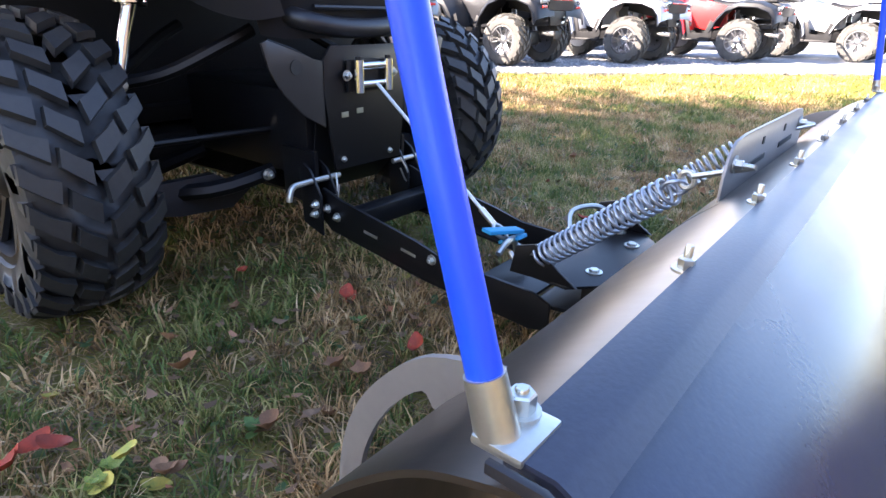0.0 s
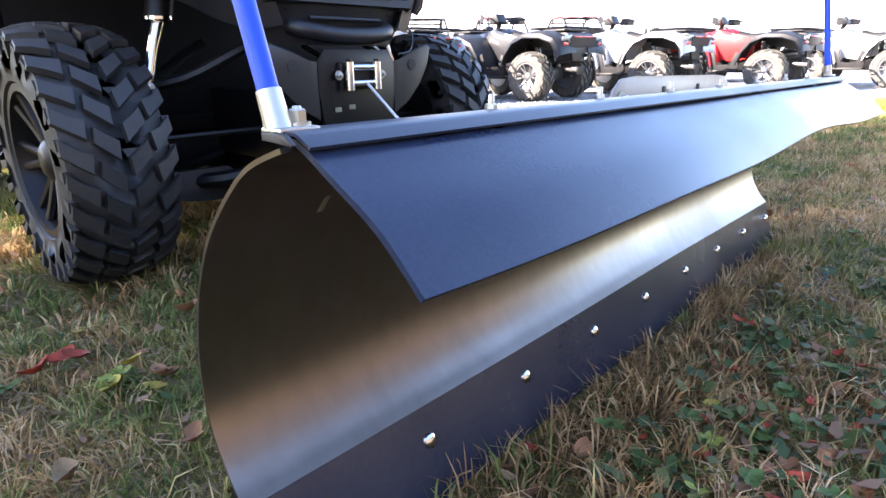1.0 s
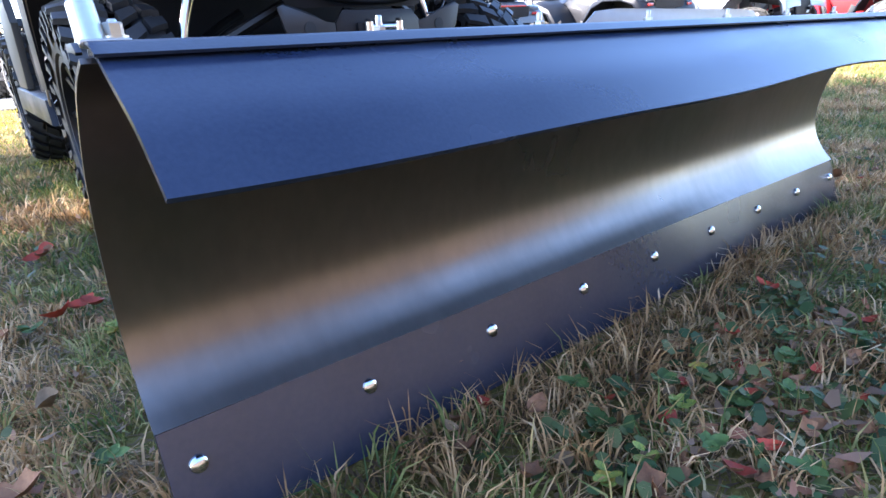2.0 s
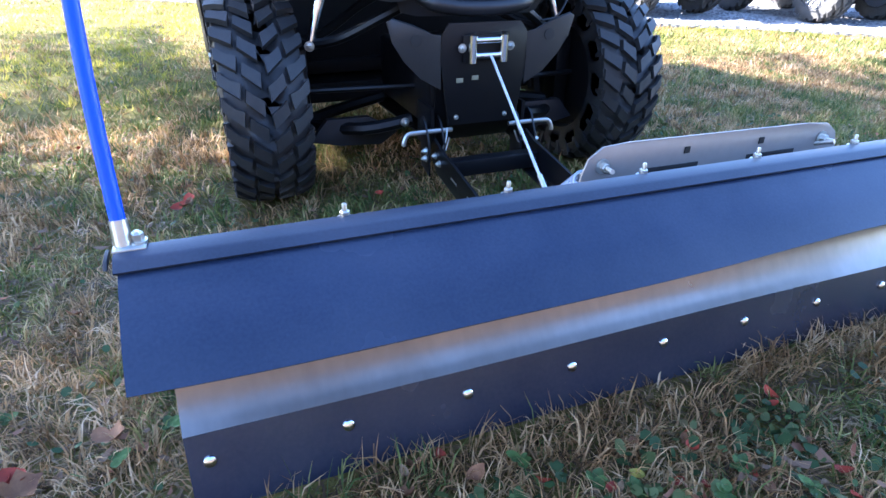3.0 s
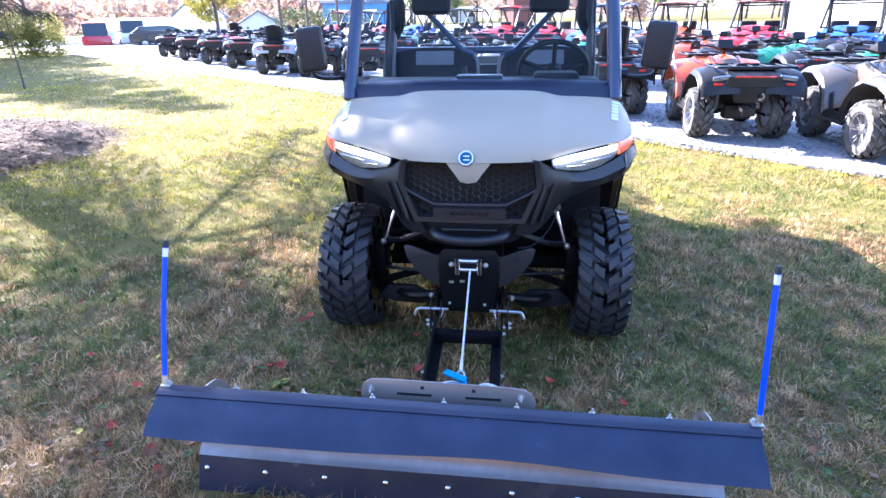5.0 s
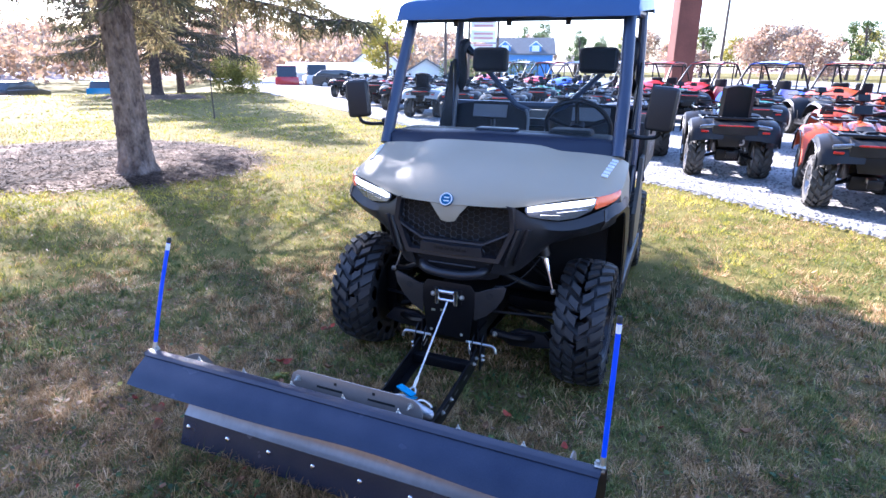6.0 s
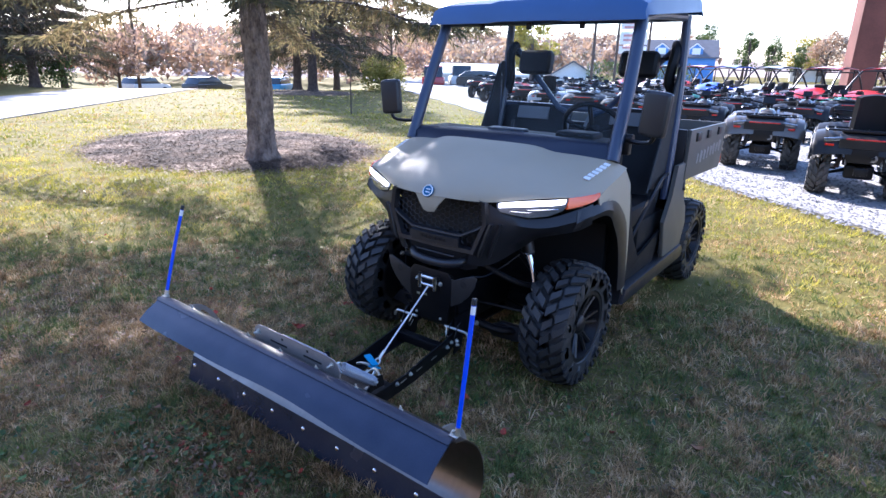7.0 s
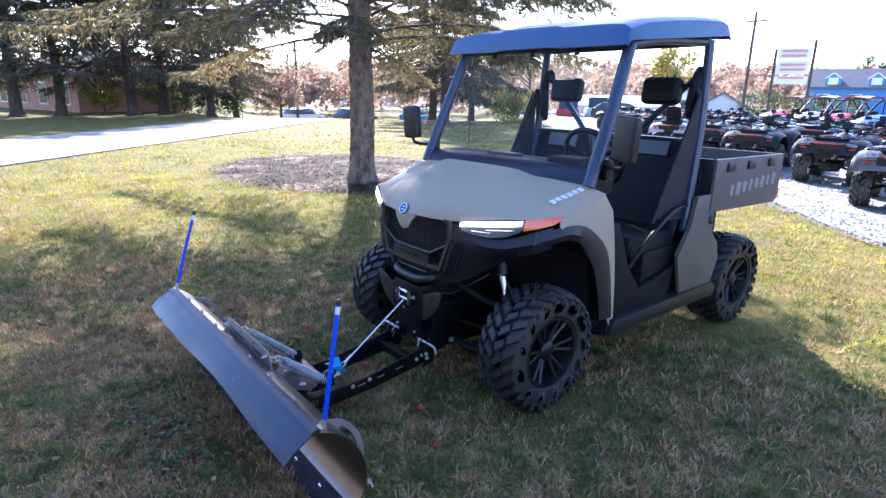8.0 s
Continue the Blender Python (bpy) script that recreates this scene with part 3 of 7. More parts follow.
        part("slot_hole", box((x * 1.35, -0.0185, 0.431), (0.11, 0.002, 0.009), 0.0008), M_BLACK, bp, "dark slot")
    for x in (-0.237, 0.231):
        b = tube([(x, -0.045, 0.449), (x * 0.9, 0.035, 0.418)], 0.004, 8)
        hexbolt((x, -0.019, 0.449), "y", 0.007, 0.010, 0.012, -1, 0.012, b)
        tube([(x * 0.87 + 0.003 * math.cos(a), 0.044 + 0.011 * math.cos(a), 0.41 + 0.012 * math.sin(a)) for a in (2 * math.pi * k / 14 for k in range(15))], 0.004, 8, b)
        part("eye_bolt", b, M_ZINC, t, "zinc eye bolt through the plate")
    for s in (-1, 1):
        a, b2 = Vector((s * 0.2, 0.052, 0.40)), Vector((s * 0.166, 0.296, 0.20))
        d = (b2 - a)
        L = d.length
        d.normalize()
        u = d.orthogonal().normalized()
        v = d.cross(u)
        turns, r = 21, 0.0215
        pts = []
        for k in range(turns * 12 + 1):
            f = k / (turns * 12)
            w = 2 * math.pi * k / 12
            pts.append(a + d * (L * (0.05 + 0.9 * f)) + (u * math.cos(w) + v * math.sin(w)) * r)
        b = tube(pts, 0.0031, 6)
        for c, sg in ((a, 1), (b2, -1)):
            tube([c + d * sg * 0.012 + (d * math.cos(w) * 0.017 + v * math.sin(w) * 0.019) for w in (math.pi * (0.35 + 1.4 * k / 10) for k in range(11))], 0.0034, 6, b)
        part("return_spring", b, M_SPRING, t, "galvanised coil spring", 80)
    t.matrix_basis = TILT @ t.matrix_basis
    return t


def plow_marker(x, lean_x, lean_y, label, bow=0.0, low=0.0):
    t = thing("plow_marker", (x, -0.084, 0.462), label, "plow marker", "markers on the blade ends")
    s = 1 if x > 0 else -1
    base = Vector((x + s * 0.027, -0.087, 0.464 - low))
    d = Vector((lean_x, lean_y, 0.40)).normalized()
    up = lambda v: base + d * v + Vector((bow * math.sin(math.pi * min(v / 0.45, 1.0)), 0, 0))      # the rod bends slightly
    part("bracket", box((x + s * 0.0205, -0.092, 0.4645 - low), (0.033, 0.025, 0.005), 0.0022), M_ZINC, t, "zinc-plated foot plate")
    part("socket", tube([up(0), up(0.012), up(0.028)], [0.0100, 0.0094, 0.0090], 20), M_ZINC, t, "zinc sleeve")
    part("socket_bolt", hexbolt((x + s * 0.012, -0.088, 0.467 - low), "z", 0.0066, 0.010, 0.0092, 1, 0.002), M_ZINC, t)
    part("rod", tube([up(0.024 + 0.0421 * k) for k in range(11)], 0.0078, 16), M_BLUE, t, "blue fibreglass rod")
    part("tape_band", tube([up(0.405), up(0.432)], 0.0081, 16), M_WHITE, t, "white reflective band")
    part("cap", tube([up(0.435), up(0.452), up(0.456)], [0.0088, 0.0088, 0.007], 16), M_BLACK, t, "black rubber cap")
    t.matrix_basis = TILT @ t.matrix_basis
    return t


def push_frame():
    t = thing("plow_push_frame", (0, 0.6, SOIL), "black steel push frame between the plow blade and the vehicle", "plow frame")
    for s in (-1, 1):
        x = s * 0.158
        side = [(0.905, 0.215), (0.93, 0.19), (0.925, 0.145), (0.88, 0.11), (0.58, 0.068), (0.30, 0.05), (0.26, 0.06), (0.26, 0.115), (0.30, 0.13), (0.52, 0.135), (0.60, 0.155), (0.84, 0.195)]
        b = prism(side, "x", x - 0.004, x + 0.004, 0.001)
        prism([(0.88, 0.11), (0.30, 0.05), (0.30, 0.056), (0.88, 0.116)], "x", x, x - s * 0.045, 0, b)
        rail = part("side_rail", b, M_FRAME, t, "black flanged side rail")
        for y in (0.50, 0.62, 0.74):
            part("slot", box((x + s * 0.0042, y, 0.10 + 0.1 * (y - 0.4)), (0.001, 0.045, 0.007), 0.0004, Matrix.Rotation(radians(8), 4, "X")), M_ZINC, rail, "pale slot edge")
        for y, z in ((0.89, 0.165), (0.855, 0.15), (0.45, 0.115), (0.55, 0.125)):
            part("rail_bolt", hexbolt((x + s * 0.004, y, z), "x", 0.008, 0.009, 0.012, s, 0.004), M_ZINC, t, "zinc bolt")
    part("cross_tube", box((0, 0.83, 0.142), (0.31, 0.05, 0.05), 0.006), M_FRAME, t)
    part("cross_plate", box((0, 0.40, 0.085), (0.31, 0.14, 0.008), 0.002), M_FRAME, t)
    # swivel head that carries the blade
    head = prism([(-0.16, 0.30), (0.16, 0.30), (0.13, 0.20), (0.06, 0.12), (-0.06, 0.12), (-0.13, 0.20)], "z", 0.10, 0.108, 0.002)
    part("swivel_plate", head, M_FRAME, t, "black swivel plate")
    top = prism([(-0.175, 0.335), (0.175, 0.335), (0.185, 0.22), (0.10, 0.14), (-0.10, 0.14), (-0.185, 0.22)], "z", 0.17, 0.176, 0.002)
    part("top_plate", top, M_FRAME, t, "black glossy top plate")
    for s in (-1, 1):
        ear = prism([(0.34, 0.17), (0.33, 0.225), (0.29, 0.238), (0.24, 0.2), (0.20, 0.176)], "x", s * 0.176, s * 0.182, 0.001)
        part("spring_ear", ear, M_FRAME, t)
        part("pin", hexbolt((s * 0.09, 0.21, 0.176), "z", 0.010, 0.006, 0.016, 1, 0.0), M_ZINC, t, "zinc pin head")
        part("pin", hexbolt((s * 0.15, 0.26, 0.176), "z", 0.008, 0.006, 0.013, 1, 0.0), M_ZINC, t, "zinc pin head")
        part("pivot_arm", box((s * 0.11, 0.16, 0.13), (0.012, 0.12, 0.07), 0.003), M_FRAME, t)
    part("lock_handle", tube(arc([(0.06, 0.34, 0.18), (0.10, 0.36, 0.215), (0.16, 0.33, 0.22), (0.18, 0.29, 0.2)], 5), 0.006, 8), M_ZINC, t, "bent zinc lock handle")
    # hinge plates and hitch pins at the vehicle
    for s in (-1, 1):
        x = s * 0.158
        for dx in (-0.028, 0.022):
            pl = prism([(0.885, 0.10), (0.955, 0.12), (0.965, 0.26), (0.945, 0.275), (0.92, 0.26), (0.885, 0.20)], "x", x + dx, x + dx + 0.006, 0.001)
            part("hinge_plate", pl, M_FRAME, t)
        pin = arc([(x - s * 0.06, 0.915, 0.235), (x + s * 0.05, 0.915, 0.235), (x + s * 0.085, 0.914, 0.232), (x + s * 0.098, 0.912, 0.212), (x + s * 0.1, 0.912, 0.2)], 5)
        part("hitch_pin", tube(pin, 0.0072, 10), M_ZINC, t, "bent zinc hitch pin")
        clip = arc([(x - s * 0.04, 0.905, 0.245), (x - s * 0.03, 0.89, 0.21), (x - s * 0.02, 0.89, 0.185), (x - s * 0.03, 0.893, 0.178), (x - s * 0.045, 0.9, 0.215)], 5)
        part("pin_clip", tube(clip, 0.0025, 6), M_ZINC, t, "thin wire clip")
        for y, z in ((0.90, 0.18), (0.905, 0.155)):
            part("hinge_bolt", hexbolt((x + s * 0.03, y, z), "x", 0.0085, 0.01, 0.012, s, 0.006), M_ZINC, t, "zinc bolt")
    return t


def winch_line():
    t = thing("winch_cable", (0.0, 0.49, 0.12), "winch cable with a hook and blue strap on the push frame", "cable")
    a, b = Vector((0.008, 0.878, 0.455)), Vector((0.0, 0.50, 0.175))
    part("rope", tube([a, a.lerp(b, 0.5), b], 0.0042, 8), M_CABLE, t, "pale braided cable")
    d = (b - a).normalized()
    part("sleeve", tube([b - d * 0.05, b], 0.0075, 10), M_ZINC, t, "swaged cable end")
    ring = b + d * 0.02
    u = Vector((1, 0, 0))
    hook = tube([ring + d * 0.02 * math.cos(w) + u * 0.016 * math.sin(w) for w in (2 * math.pi * k / 14 for k in range(15))], 0.0048, 8)
    hk = ring + d * 0.055
    tube(arc([ring + d * 0.018, hk + u * 0.022, hk + d * 0.02 + u * 0.02, hk + d * 0.04, hk + d * 0.025 - u * 0.022, hk - u * 0.02], 5), 0.006, 8, hook)
    part("hook", hook, M_ZINC, t, "zinc winch hook")
    strap = box((-0.02, 0.462, 0.176), (0.095, 0.034, 0.009), 0.002, Matrix.Rotation(radians(8), 4, "Y") @ Matrix.Rotation(radians(-20), 4, "Z"))
    box((0.01, 0.455, 0.150), (0.034, 0.06, 0.009), 0.002, Matrix.Rotation(radians(-25), 4, "X"), strap)
    part("strap", strap, M_STRAP, t, "bright blue hook strap")
    part("shackle", tube(arc([(-0.085, 0.43, 0.148), (-0.05, 0.435, 0.16), (0.0, 0.445, 0.155), (0.02, 0.45, 0.12)], 4), 0.007, 8), M_ZINC, t, "zinc shackle")
    return t


plow_blade()
plow_marker(-0.860, 0.0104, 0.121, "blue marker rod with black cap on the plow blade end", -0.007, 0.004)
plow_marker(0.864, -0.006, 0.066, "blue marker rod with black cap on the plow blade end")
push_frame()
winch_line()


# ---- utility vehicle ----
def wheel(parent, x, y, z, r, w, s, rim_mat, lugs=19, detail=True):
    """Tyre with chevron lugs and a spoked rim; s is the outer side."""
    hw = w / 2
    rr = r * 0.56
    prof = [(-hw * 0.72, rr), (-hw * 0.95, rr + 0.012), (-hw, r * 0.74), (-hw * 0.93, r * 0.87), (-hw * 0.62, r * 0.92), (0, r * 0.93),
            (hw * 0.62, r * 0.92), (hw * 0.93, r * 0.87), (hw, r * 0.74), (hw * 0.95, rr + 0.012), (hw * 0.72, rr)]
    b = bmesh.new()
    seg = 40 if detail else 20
    rings = []
    for d, q in prof:
        rings.append([b.verts.new((x + d, y + q * math.cos(a), z + q * math.sin(a))) for a in (2 * math.pi * k / seg for k in range(seg))])
    for p, q in zip(rings, rings[1:]):
        for k in range(seg):
            b.faces.new((p[k], p[(k + 1) % seg], q[(k + 1) % seg], q[k]))

    def root(lo, d, a):
        """Joins a tread block to the carcass below it, as one moulded tyre."""
        j = min(range(2, len(prof) - 2), key=lambda k: abs(prof[k][0] * 0.95 - d))
        b.faces.new((lo[0], lo[1], rings[j][round(a / (2 * math.pi) * seg) % seg]))

    def lug(pts, h0, h1):
        """A tread block: outline points (across, angle) with base and crown radii at each."""
        lo = [b.verts.new((x + d, y + h0(d) * math.cos(a), z + h0(d) * math.sin(a))) for d, a in pts]
        cx, ca = sum(p[0] for p in pts) / len(pts), sum(p[1] for p in pts) / len(pts)
        hi = []
        for d, a in pts:
            d2, a2 = cx + (d - cx) * 0.93, ca + (a - ca) * 0.9
            hi.append(b.verts.new((x + d2, y + h1(d2) * math.cos(a2), z + h1(d2) * math.sin(a2))))
        n = len(pts)
        b.faces.new(hi)
        for i in range(n):
            b.faces.new((lo[i], lo[(i + 1) % n], hi[(i + 1) % n], hi[i]))
        root(lo, cx, ca)
    step = 2 * math.pi / lugs
    h0 = lambda d: r * ((0.948 if detail else 0.915) - 0.06 * (abs(d) / hw) ** 3)
    h1 = lambda d: r * (1.0 - 0.07 * (abs(d) / hw) ** 3)
    for k in range(lugs):
        for sd in (-1, 1):
            a = k * step + (0 if sd > 0 else step / 2)
            # an inner and an outer block in each angled row, staggered
            lug([(sd * hw * 0.05, a + 1.10 * step), (sd * hw * 0.28, a + 0.84 * step), (sd * hw * 0.44, a + 0.60 * step), (sd * hw * 0.49, a + 1.10 * step), (sd * hw * 0.32, a + 1.36 * step), (sd * hw * 0.08, a + 1.70 * step)], h0, h1)
            lug([(sd * hw * 0.51, a + 0.42 * step), (sd * hw * 0.74, a + 0.26 * step), (sd * hw * 1.0, a - 0.16 * step), (sd * hw * 1.03, a + 0.36 * step), (sd * hw * 0.80, a + 0.72 * step), (sd * hw * 0.57, a + 1.02 * step)], h0, h1)
            if detail:
                q = [(a - 0.16 * step, 0.90), (a + 0.20 * step, 0.90), (a + 0.14 * step, 0.74), (a - 0.06 * step, 0.74)]
                vs = [b.verts.new((x + sd * hw * (1.03 if f > 0.8 else 0.985), y + r * f * math.cos(g), z + r * f * math.sin(g))) for g, f in q]
                vi = [b.verts.new((x + sd * hw * 0.9, y + r * f * math.cos(g), z + r * f * math.sin(g))) for g, f in q]
                b.faces.new(vs)
                for i in range(4):
                    b.faces.new((vs[i], vs[(i + 1) % 4], vi[(i + 1) % 4], vi[i]))
                root([vi[0], vi[1]], sd * hw * 0.93, a + 0.02 * step)
    ty = part("tyre", b, M_RUBBER if detail else M_DUSTY, parent, "knobbly black mud tyre", 30)
    o = s * hw * 0.8
    rim = lathe([(o - s * 0.09, 0.01), (o - s * 0.092, rr * 0.8), (o - s * 0.03, rr - 0.02), (o + s * 0.012, rr - 0.012), (o + s * 0.012, rr + 0.006), (o, rr + 0.006), (-o, rr)], (x, y, z), "x", 32 if detail else 16)
    n = 6
    for k in range(n):
        for off in (-0.13, 0.13):
            a = 2 * math.pi * k / n
            c1 = Vector((x + o - s * 0.035, y + 0.05 * math.cos(a + off), z + 0.05 * math.sin(a + off)))
            c2 = Vector((x + o - s * 0.008, y + (rr - 0.012) * math.cos(a + off * 1.35), z + (rr - 0.012) * math.sin(a + off * 1.35)))
            tube([c1, c1.lerp(c2, 0.5), c2], [0.014, 0.011, 0.012], 6 if detail else 4, rim)
    lathe([(o - s * 0.05, 0.055), (o - s * 0.02, 0.052), (o - s * 0.008, 0.036), (o - s * 0.004, 0.02)], (x, y, z), "x", 20 if detail else 10, rim)
    part("rim", rim, rim_mat, ty, "spoked alloy rim")
    return ty


def utv():
    t = thing("utility_vehicle", (0, 2.3, SOIL), "khaki and black side-by-side utility vehicle parked on the lawn", "utility vehicle")
    P, F = M_PLASTIC, M_FRAME
    for sx in (-1, 1):
        wheel(t, sx * 0.632, 1.30, 0.283, 0.335, 0.245, sx, M_RIM, 27)
        wheel(t, sx * 0.625, 3.35, 0.285, 0.335, 0.265, sx, M_RIM, 27)
    # hood
    S = [mirrored([(0, 1.425, 1.178), (0.15, 1.427, 1.178), (0.30, 1.435, 1.172), (0.40, 1.46, 1.148), (0.52, 1.49, 1.14), (0.62, 1.52, 1.13), (0.69, 1.57, 1.115), (0.733, 1.655, 1.078)]),
         mirrored([(0, 1.30, 1.150), (0.15, 1.30, 1.150), (0.30, 1.31, 1.142), (0.40, 1.34, 1.117), (0.52, 1.38, 1.106), (0.62, 1.42, 1.095), (0.69, 1.465, 1.083), (0.742, 1.545, 1.055)]),
         mirrored([(0, 1.15, 1.105), (0.15, 1.15, 1.105), (0.29, 1.16, 1.095), (0.39, 1.19, 1.072), (0.51, 1.24, 1.062), (0.61, 1.30, 1.055), (0.685, 1.36, 1.05), (0.744, 1.445, 1.03)]),
         mirrored([(0, 1.01, 1.05), (0.13, 1.01, 1.05), (0.27, 1.025, 1.038), (0.38, 1.07, 1.022), (0.50, 1.13, 1.019), (0.60, 1.20, 1.019), (0.675, 1.27, 1.018), (0.742, 1.36, 1.006)]),
         mirrored([(0, 0.925, 0.995), (0.11, 0.928, 0.995), (0.25, 0.955, 0.985), (0.36, 1.005, 0.983), (0.49, 1.075, 0.993), (0.59, 1.135, 0.995), (0.665, 1.20, 0.996), (0.732, 1.29, 0.986)]),
         mirrored([(0, 0.89, 0.945), (0.09, 0.893, 0.948), (0.24, 0.935, 0.945), (0.345, 0.985, 0.949), (0.48, 1.055, 0.970), (0.575, 1.105, 0.982), (0.65, 1.15, 0.987), (0.71, 1.22, 0.978)])]
    rows = [arc(r, 3) for r in S]
    cols = list(zip(*rows))
    cols = [arc(c, 3) for c in cols]
    hood = part("hood", sheet([list(r) for r in zip(*cols)], -0.006), M_TAN, t, "khaki plastic hood", 50)
    beak = sheet([[(-0.095, 0.892, 0.948), (0, 0.884, 0.95), (0.095, 0.892, 0.948)], [(-0.06, 0.882, 0.905), (0, 0.872, 0.903), (0.06, 0.882, 0.905)], [(-0.035, 0.885, 0.868), (0, 0.876, 0.864), (0.035, 0.885, 0.868)]], 0.01)
    part("hood_beak", beak, M_TAN, t, "khaki beak over the grille", 60)
    badge = lathe([(0, 0.034), (-0.006, 0.034), (-0.009, 0.031)], (0, 0, 0), "y", 32)
    tilt = Matrix.Translation((-0.01, 0.893, 0.968)) @ Matrix.Rotation(radians(-28), 4, "X")
    bmesh.ops.transform(badge, matrix=tilt, verts=badge.verts)
    bd = part("badge", badge, M_EMBLEM, t, "round blue badge with a white ring")
    ring = tube([(0.029 * math.cos(a), -0.009, 0.029 * math.sin(a)) for a in (2 * math.pi * k / 28 for k in range(29))], 0.0032, 6)
    for zz in (-0.008, 0.008):
        box((0.002, -0.009, zz), (0.026, 0.004, 0.005), 0.001, None, ring)
    bmesh.ops.transform(ring, matrix=tilt, verts=ring.verts)
    part("badge_ring", ring, M_WHITE, bd, "white ring and bars")
    for sx in (-1, 1):
        for k in range(6):
            f = k / 5
            bar = box((sx * (0.656 + 0.024 * f), 1.325 + 0.18 * f, 1.0625 + 0.048 * f), (0.032, 0.027, 0.006), 0.0012, Matrix.Rotation(radians(15), 4, "X") @ Matrix.Rotation(radians(sx * 12), 4, "Y"))
            part("hood_lettering", bar, M_WHITE, hood, "plain white bar of lettering")
    # black front fascia below the hood
    for sx in (-1, 1):
        m = lambda pts: [(sx * a, b, c) for a, b, c in pts]
        up = [m([(0.30, 0.975, 0.940), (0.36, 1.0, 0.905), (0.47, 1.05, 0.874), (0.58, 1.115, 0.885), (0.69, 1.19, 0.932), (0.725, 1.26, 0.952)]),
              m([(0.295, 0.965, 0.885), (0.36, 0.982, 0.865), (0.47, 1.028, 0.84), (0.58, 1.09, 0.842), (0.70, 1.165, 0.882), (0.738, 1.23, 0.902)]),
              m([(0.275, 0.952, 0.80), (0.35, 0.985, 0.79), (0.45, 1.045, 0.785), (0.55, 1.12, 0.79), (0.68, 1.19, 0.825), (0.735, 1.245, 0.86)]),
              m([(0.235, 0.95, 0.70), (0.30, 0.975, 0.70), (0.37, 1.04, 0.713), (0.425, 1.12, 0.738), (0.48, 1.22, 0.765), (0.53, 1.29, 0.79)]),
              m([(0.20, 0.955, 0.61), (0.26, 0.985, 0.60), (0.32, 1.04, 0.618), (0.37, 1.11, 0.66), (0.41, 1.20, 0.70), (0.45, 1.28, 0.74)])]
        part("front_fascia", sheet([arc(r, 3) for r in up], -0.006 * sx), P, t, "black textured plastic front panel", 40)
        # headlight
        lens = [m([(0.352, 0.975, 0.947), (0.43, 1.013, 0.961), (0.52, 1.061, 0.972), (0.60, 1.104, 0.981), (0.652, 1.138, 0.986)]),
                m([(0.356, 0.970, 0.925), (0.43, 1.003, 0.930), (0.52, 1.050, 0.935), (0.60, 1.096, 0.944), (0.650, 1.130, 0.955)]),
                m([(0.372, 0.976, 0.906), (0.43, 1.002, 0.895), (0.50, 1.037, 0.886), (0.575, 1.083, 0.897), (0.635, 1.122, 0.928)])]
        hl = part("headlight", sheet(lens, 0.012 * sx), M_LENS, t, "clear headlight with a glowing strip", 30)
        led = sheet([m([(0.365, 0.972, 0.949), (0.43, 1.004, 0.960), (0.52, 1.052, 0.971), (0.60, 1.095, 0.980), (0.646, 1.127, 0.985)]),
                     m([(0.370, 0.964, 0.930), (0.43, 0.994, 0.937), (0.52, 1.042, 0.945), (0.60, 1.087, 0.954), (0.643, 1.119, 0.962)])], 0.005 * sx)
        for zz, a0, a1 in ((0.912, 0.42, 0.60), (0.925, 0.40, 0.62)):
            part("lens_rib", tube([(sx * a0, 0.998, zz), (sx * 0.5, 1.040, zz - 0.002), (sx * a1, 1.102, zz + 0.01)], 0.0025, 6), M_CHROME, hl, "bright reflector edge")
        part("light_strip", led, M_LED, hl, "white light strip")
        om = [m([(0.656, 1.138, 0.992), (0.70, 1.195, 0.998), (0.726, 1.26, 1.001), (0.738, 1.312, 1.004)]),
              m([(0.657, 1.128, 0.965), (0.70, 1.183, 0.972), (0.734, 1.25, 0.982), (0.745, 1.30, 0.995)]),
              m([(0.655, 1.124, 0.938), (0.70, 1.180, 0.950), (0.734, 1.245, 0.966), (0.746, 1.288, 0.984)])]
        part("side_marker", sheet(om, 0.012 * sx), M_ORANGE, t, "orange side marker")
        # wheel arch: khaki fender skin and black arch lip
        cy, cz = 1.30, 0.42
        lip = []
        for k in range(15):
            a = radians(88 - k * 7.6)
            y = cy + 0.46 * math.cos(a) * (1.0 if a > radians(90) else 1.03)
            z = min(cz + 0.50 * math.sin(a), 0.93) if math.sin(a) > 0 else cz + 0.5 * math.sin(a)
            lip.append((y, z))
        b = sheet([[(sx * 0.745, y, z) for y, z in lip], [(sx * 0.69, y, z - 0.012) for y, z in lip], [(sx * 0.52, y, z - 0.03) for y, z in lip], [(sx * 0.42, y, z - 0.04) for y, z in lip]], 0.006 * sx)
        part("wheel_arch_liner", b, P, t, "black wheel arch liner")
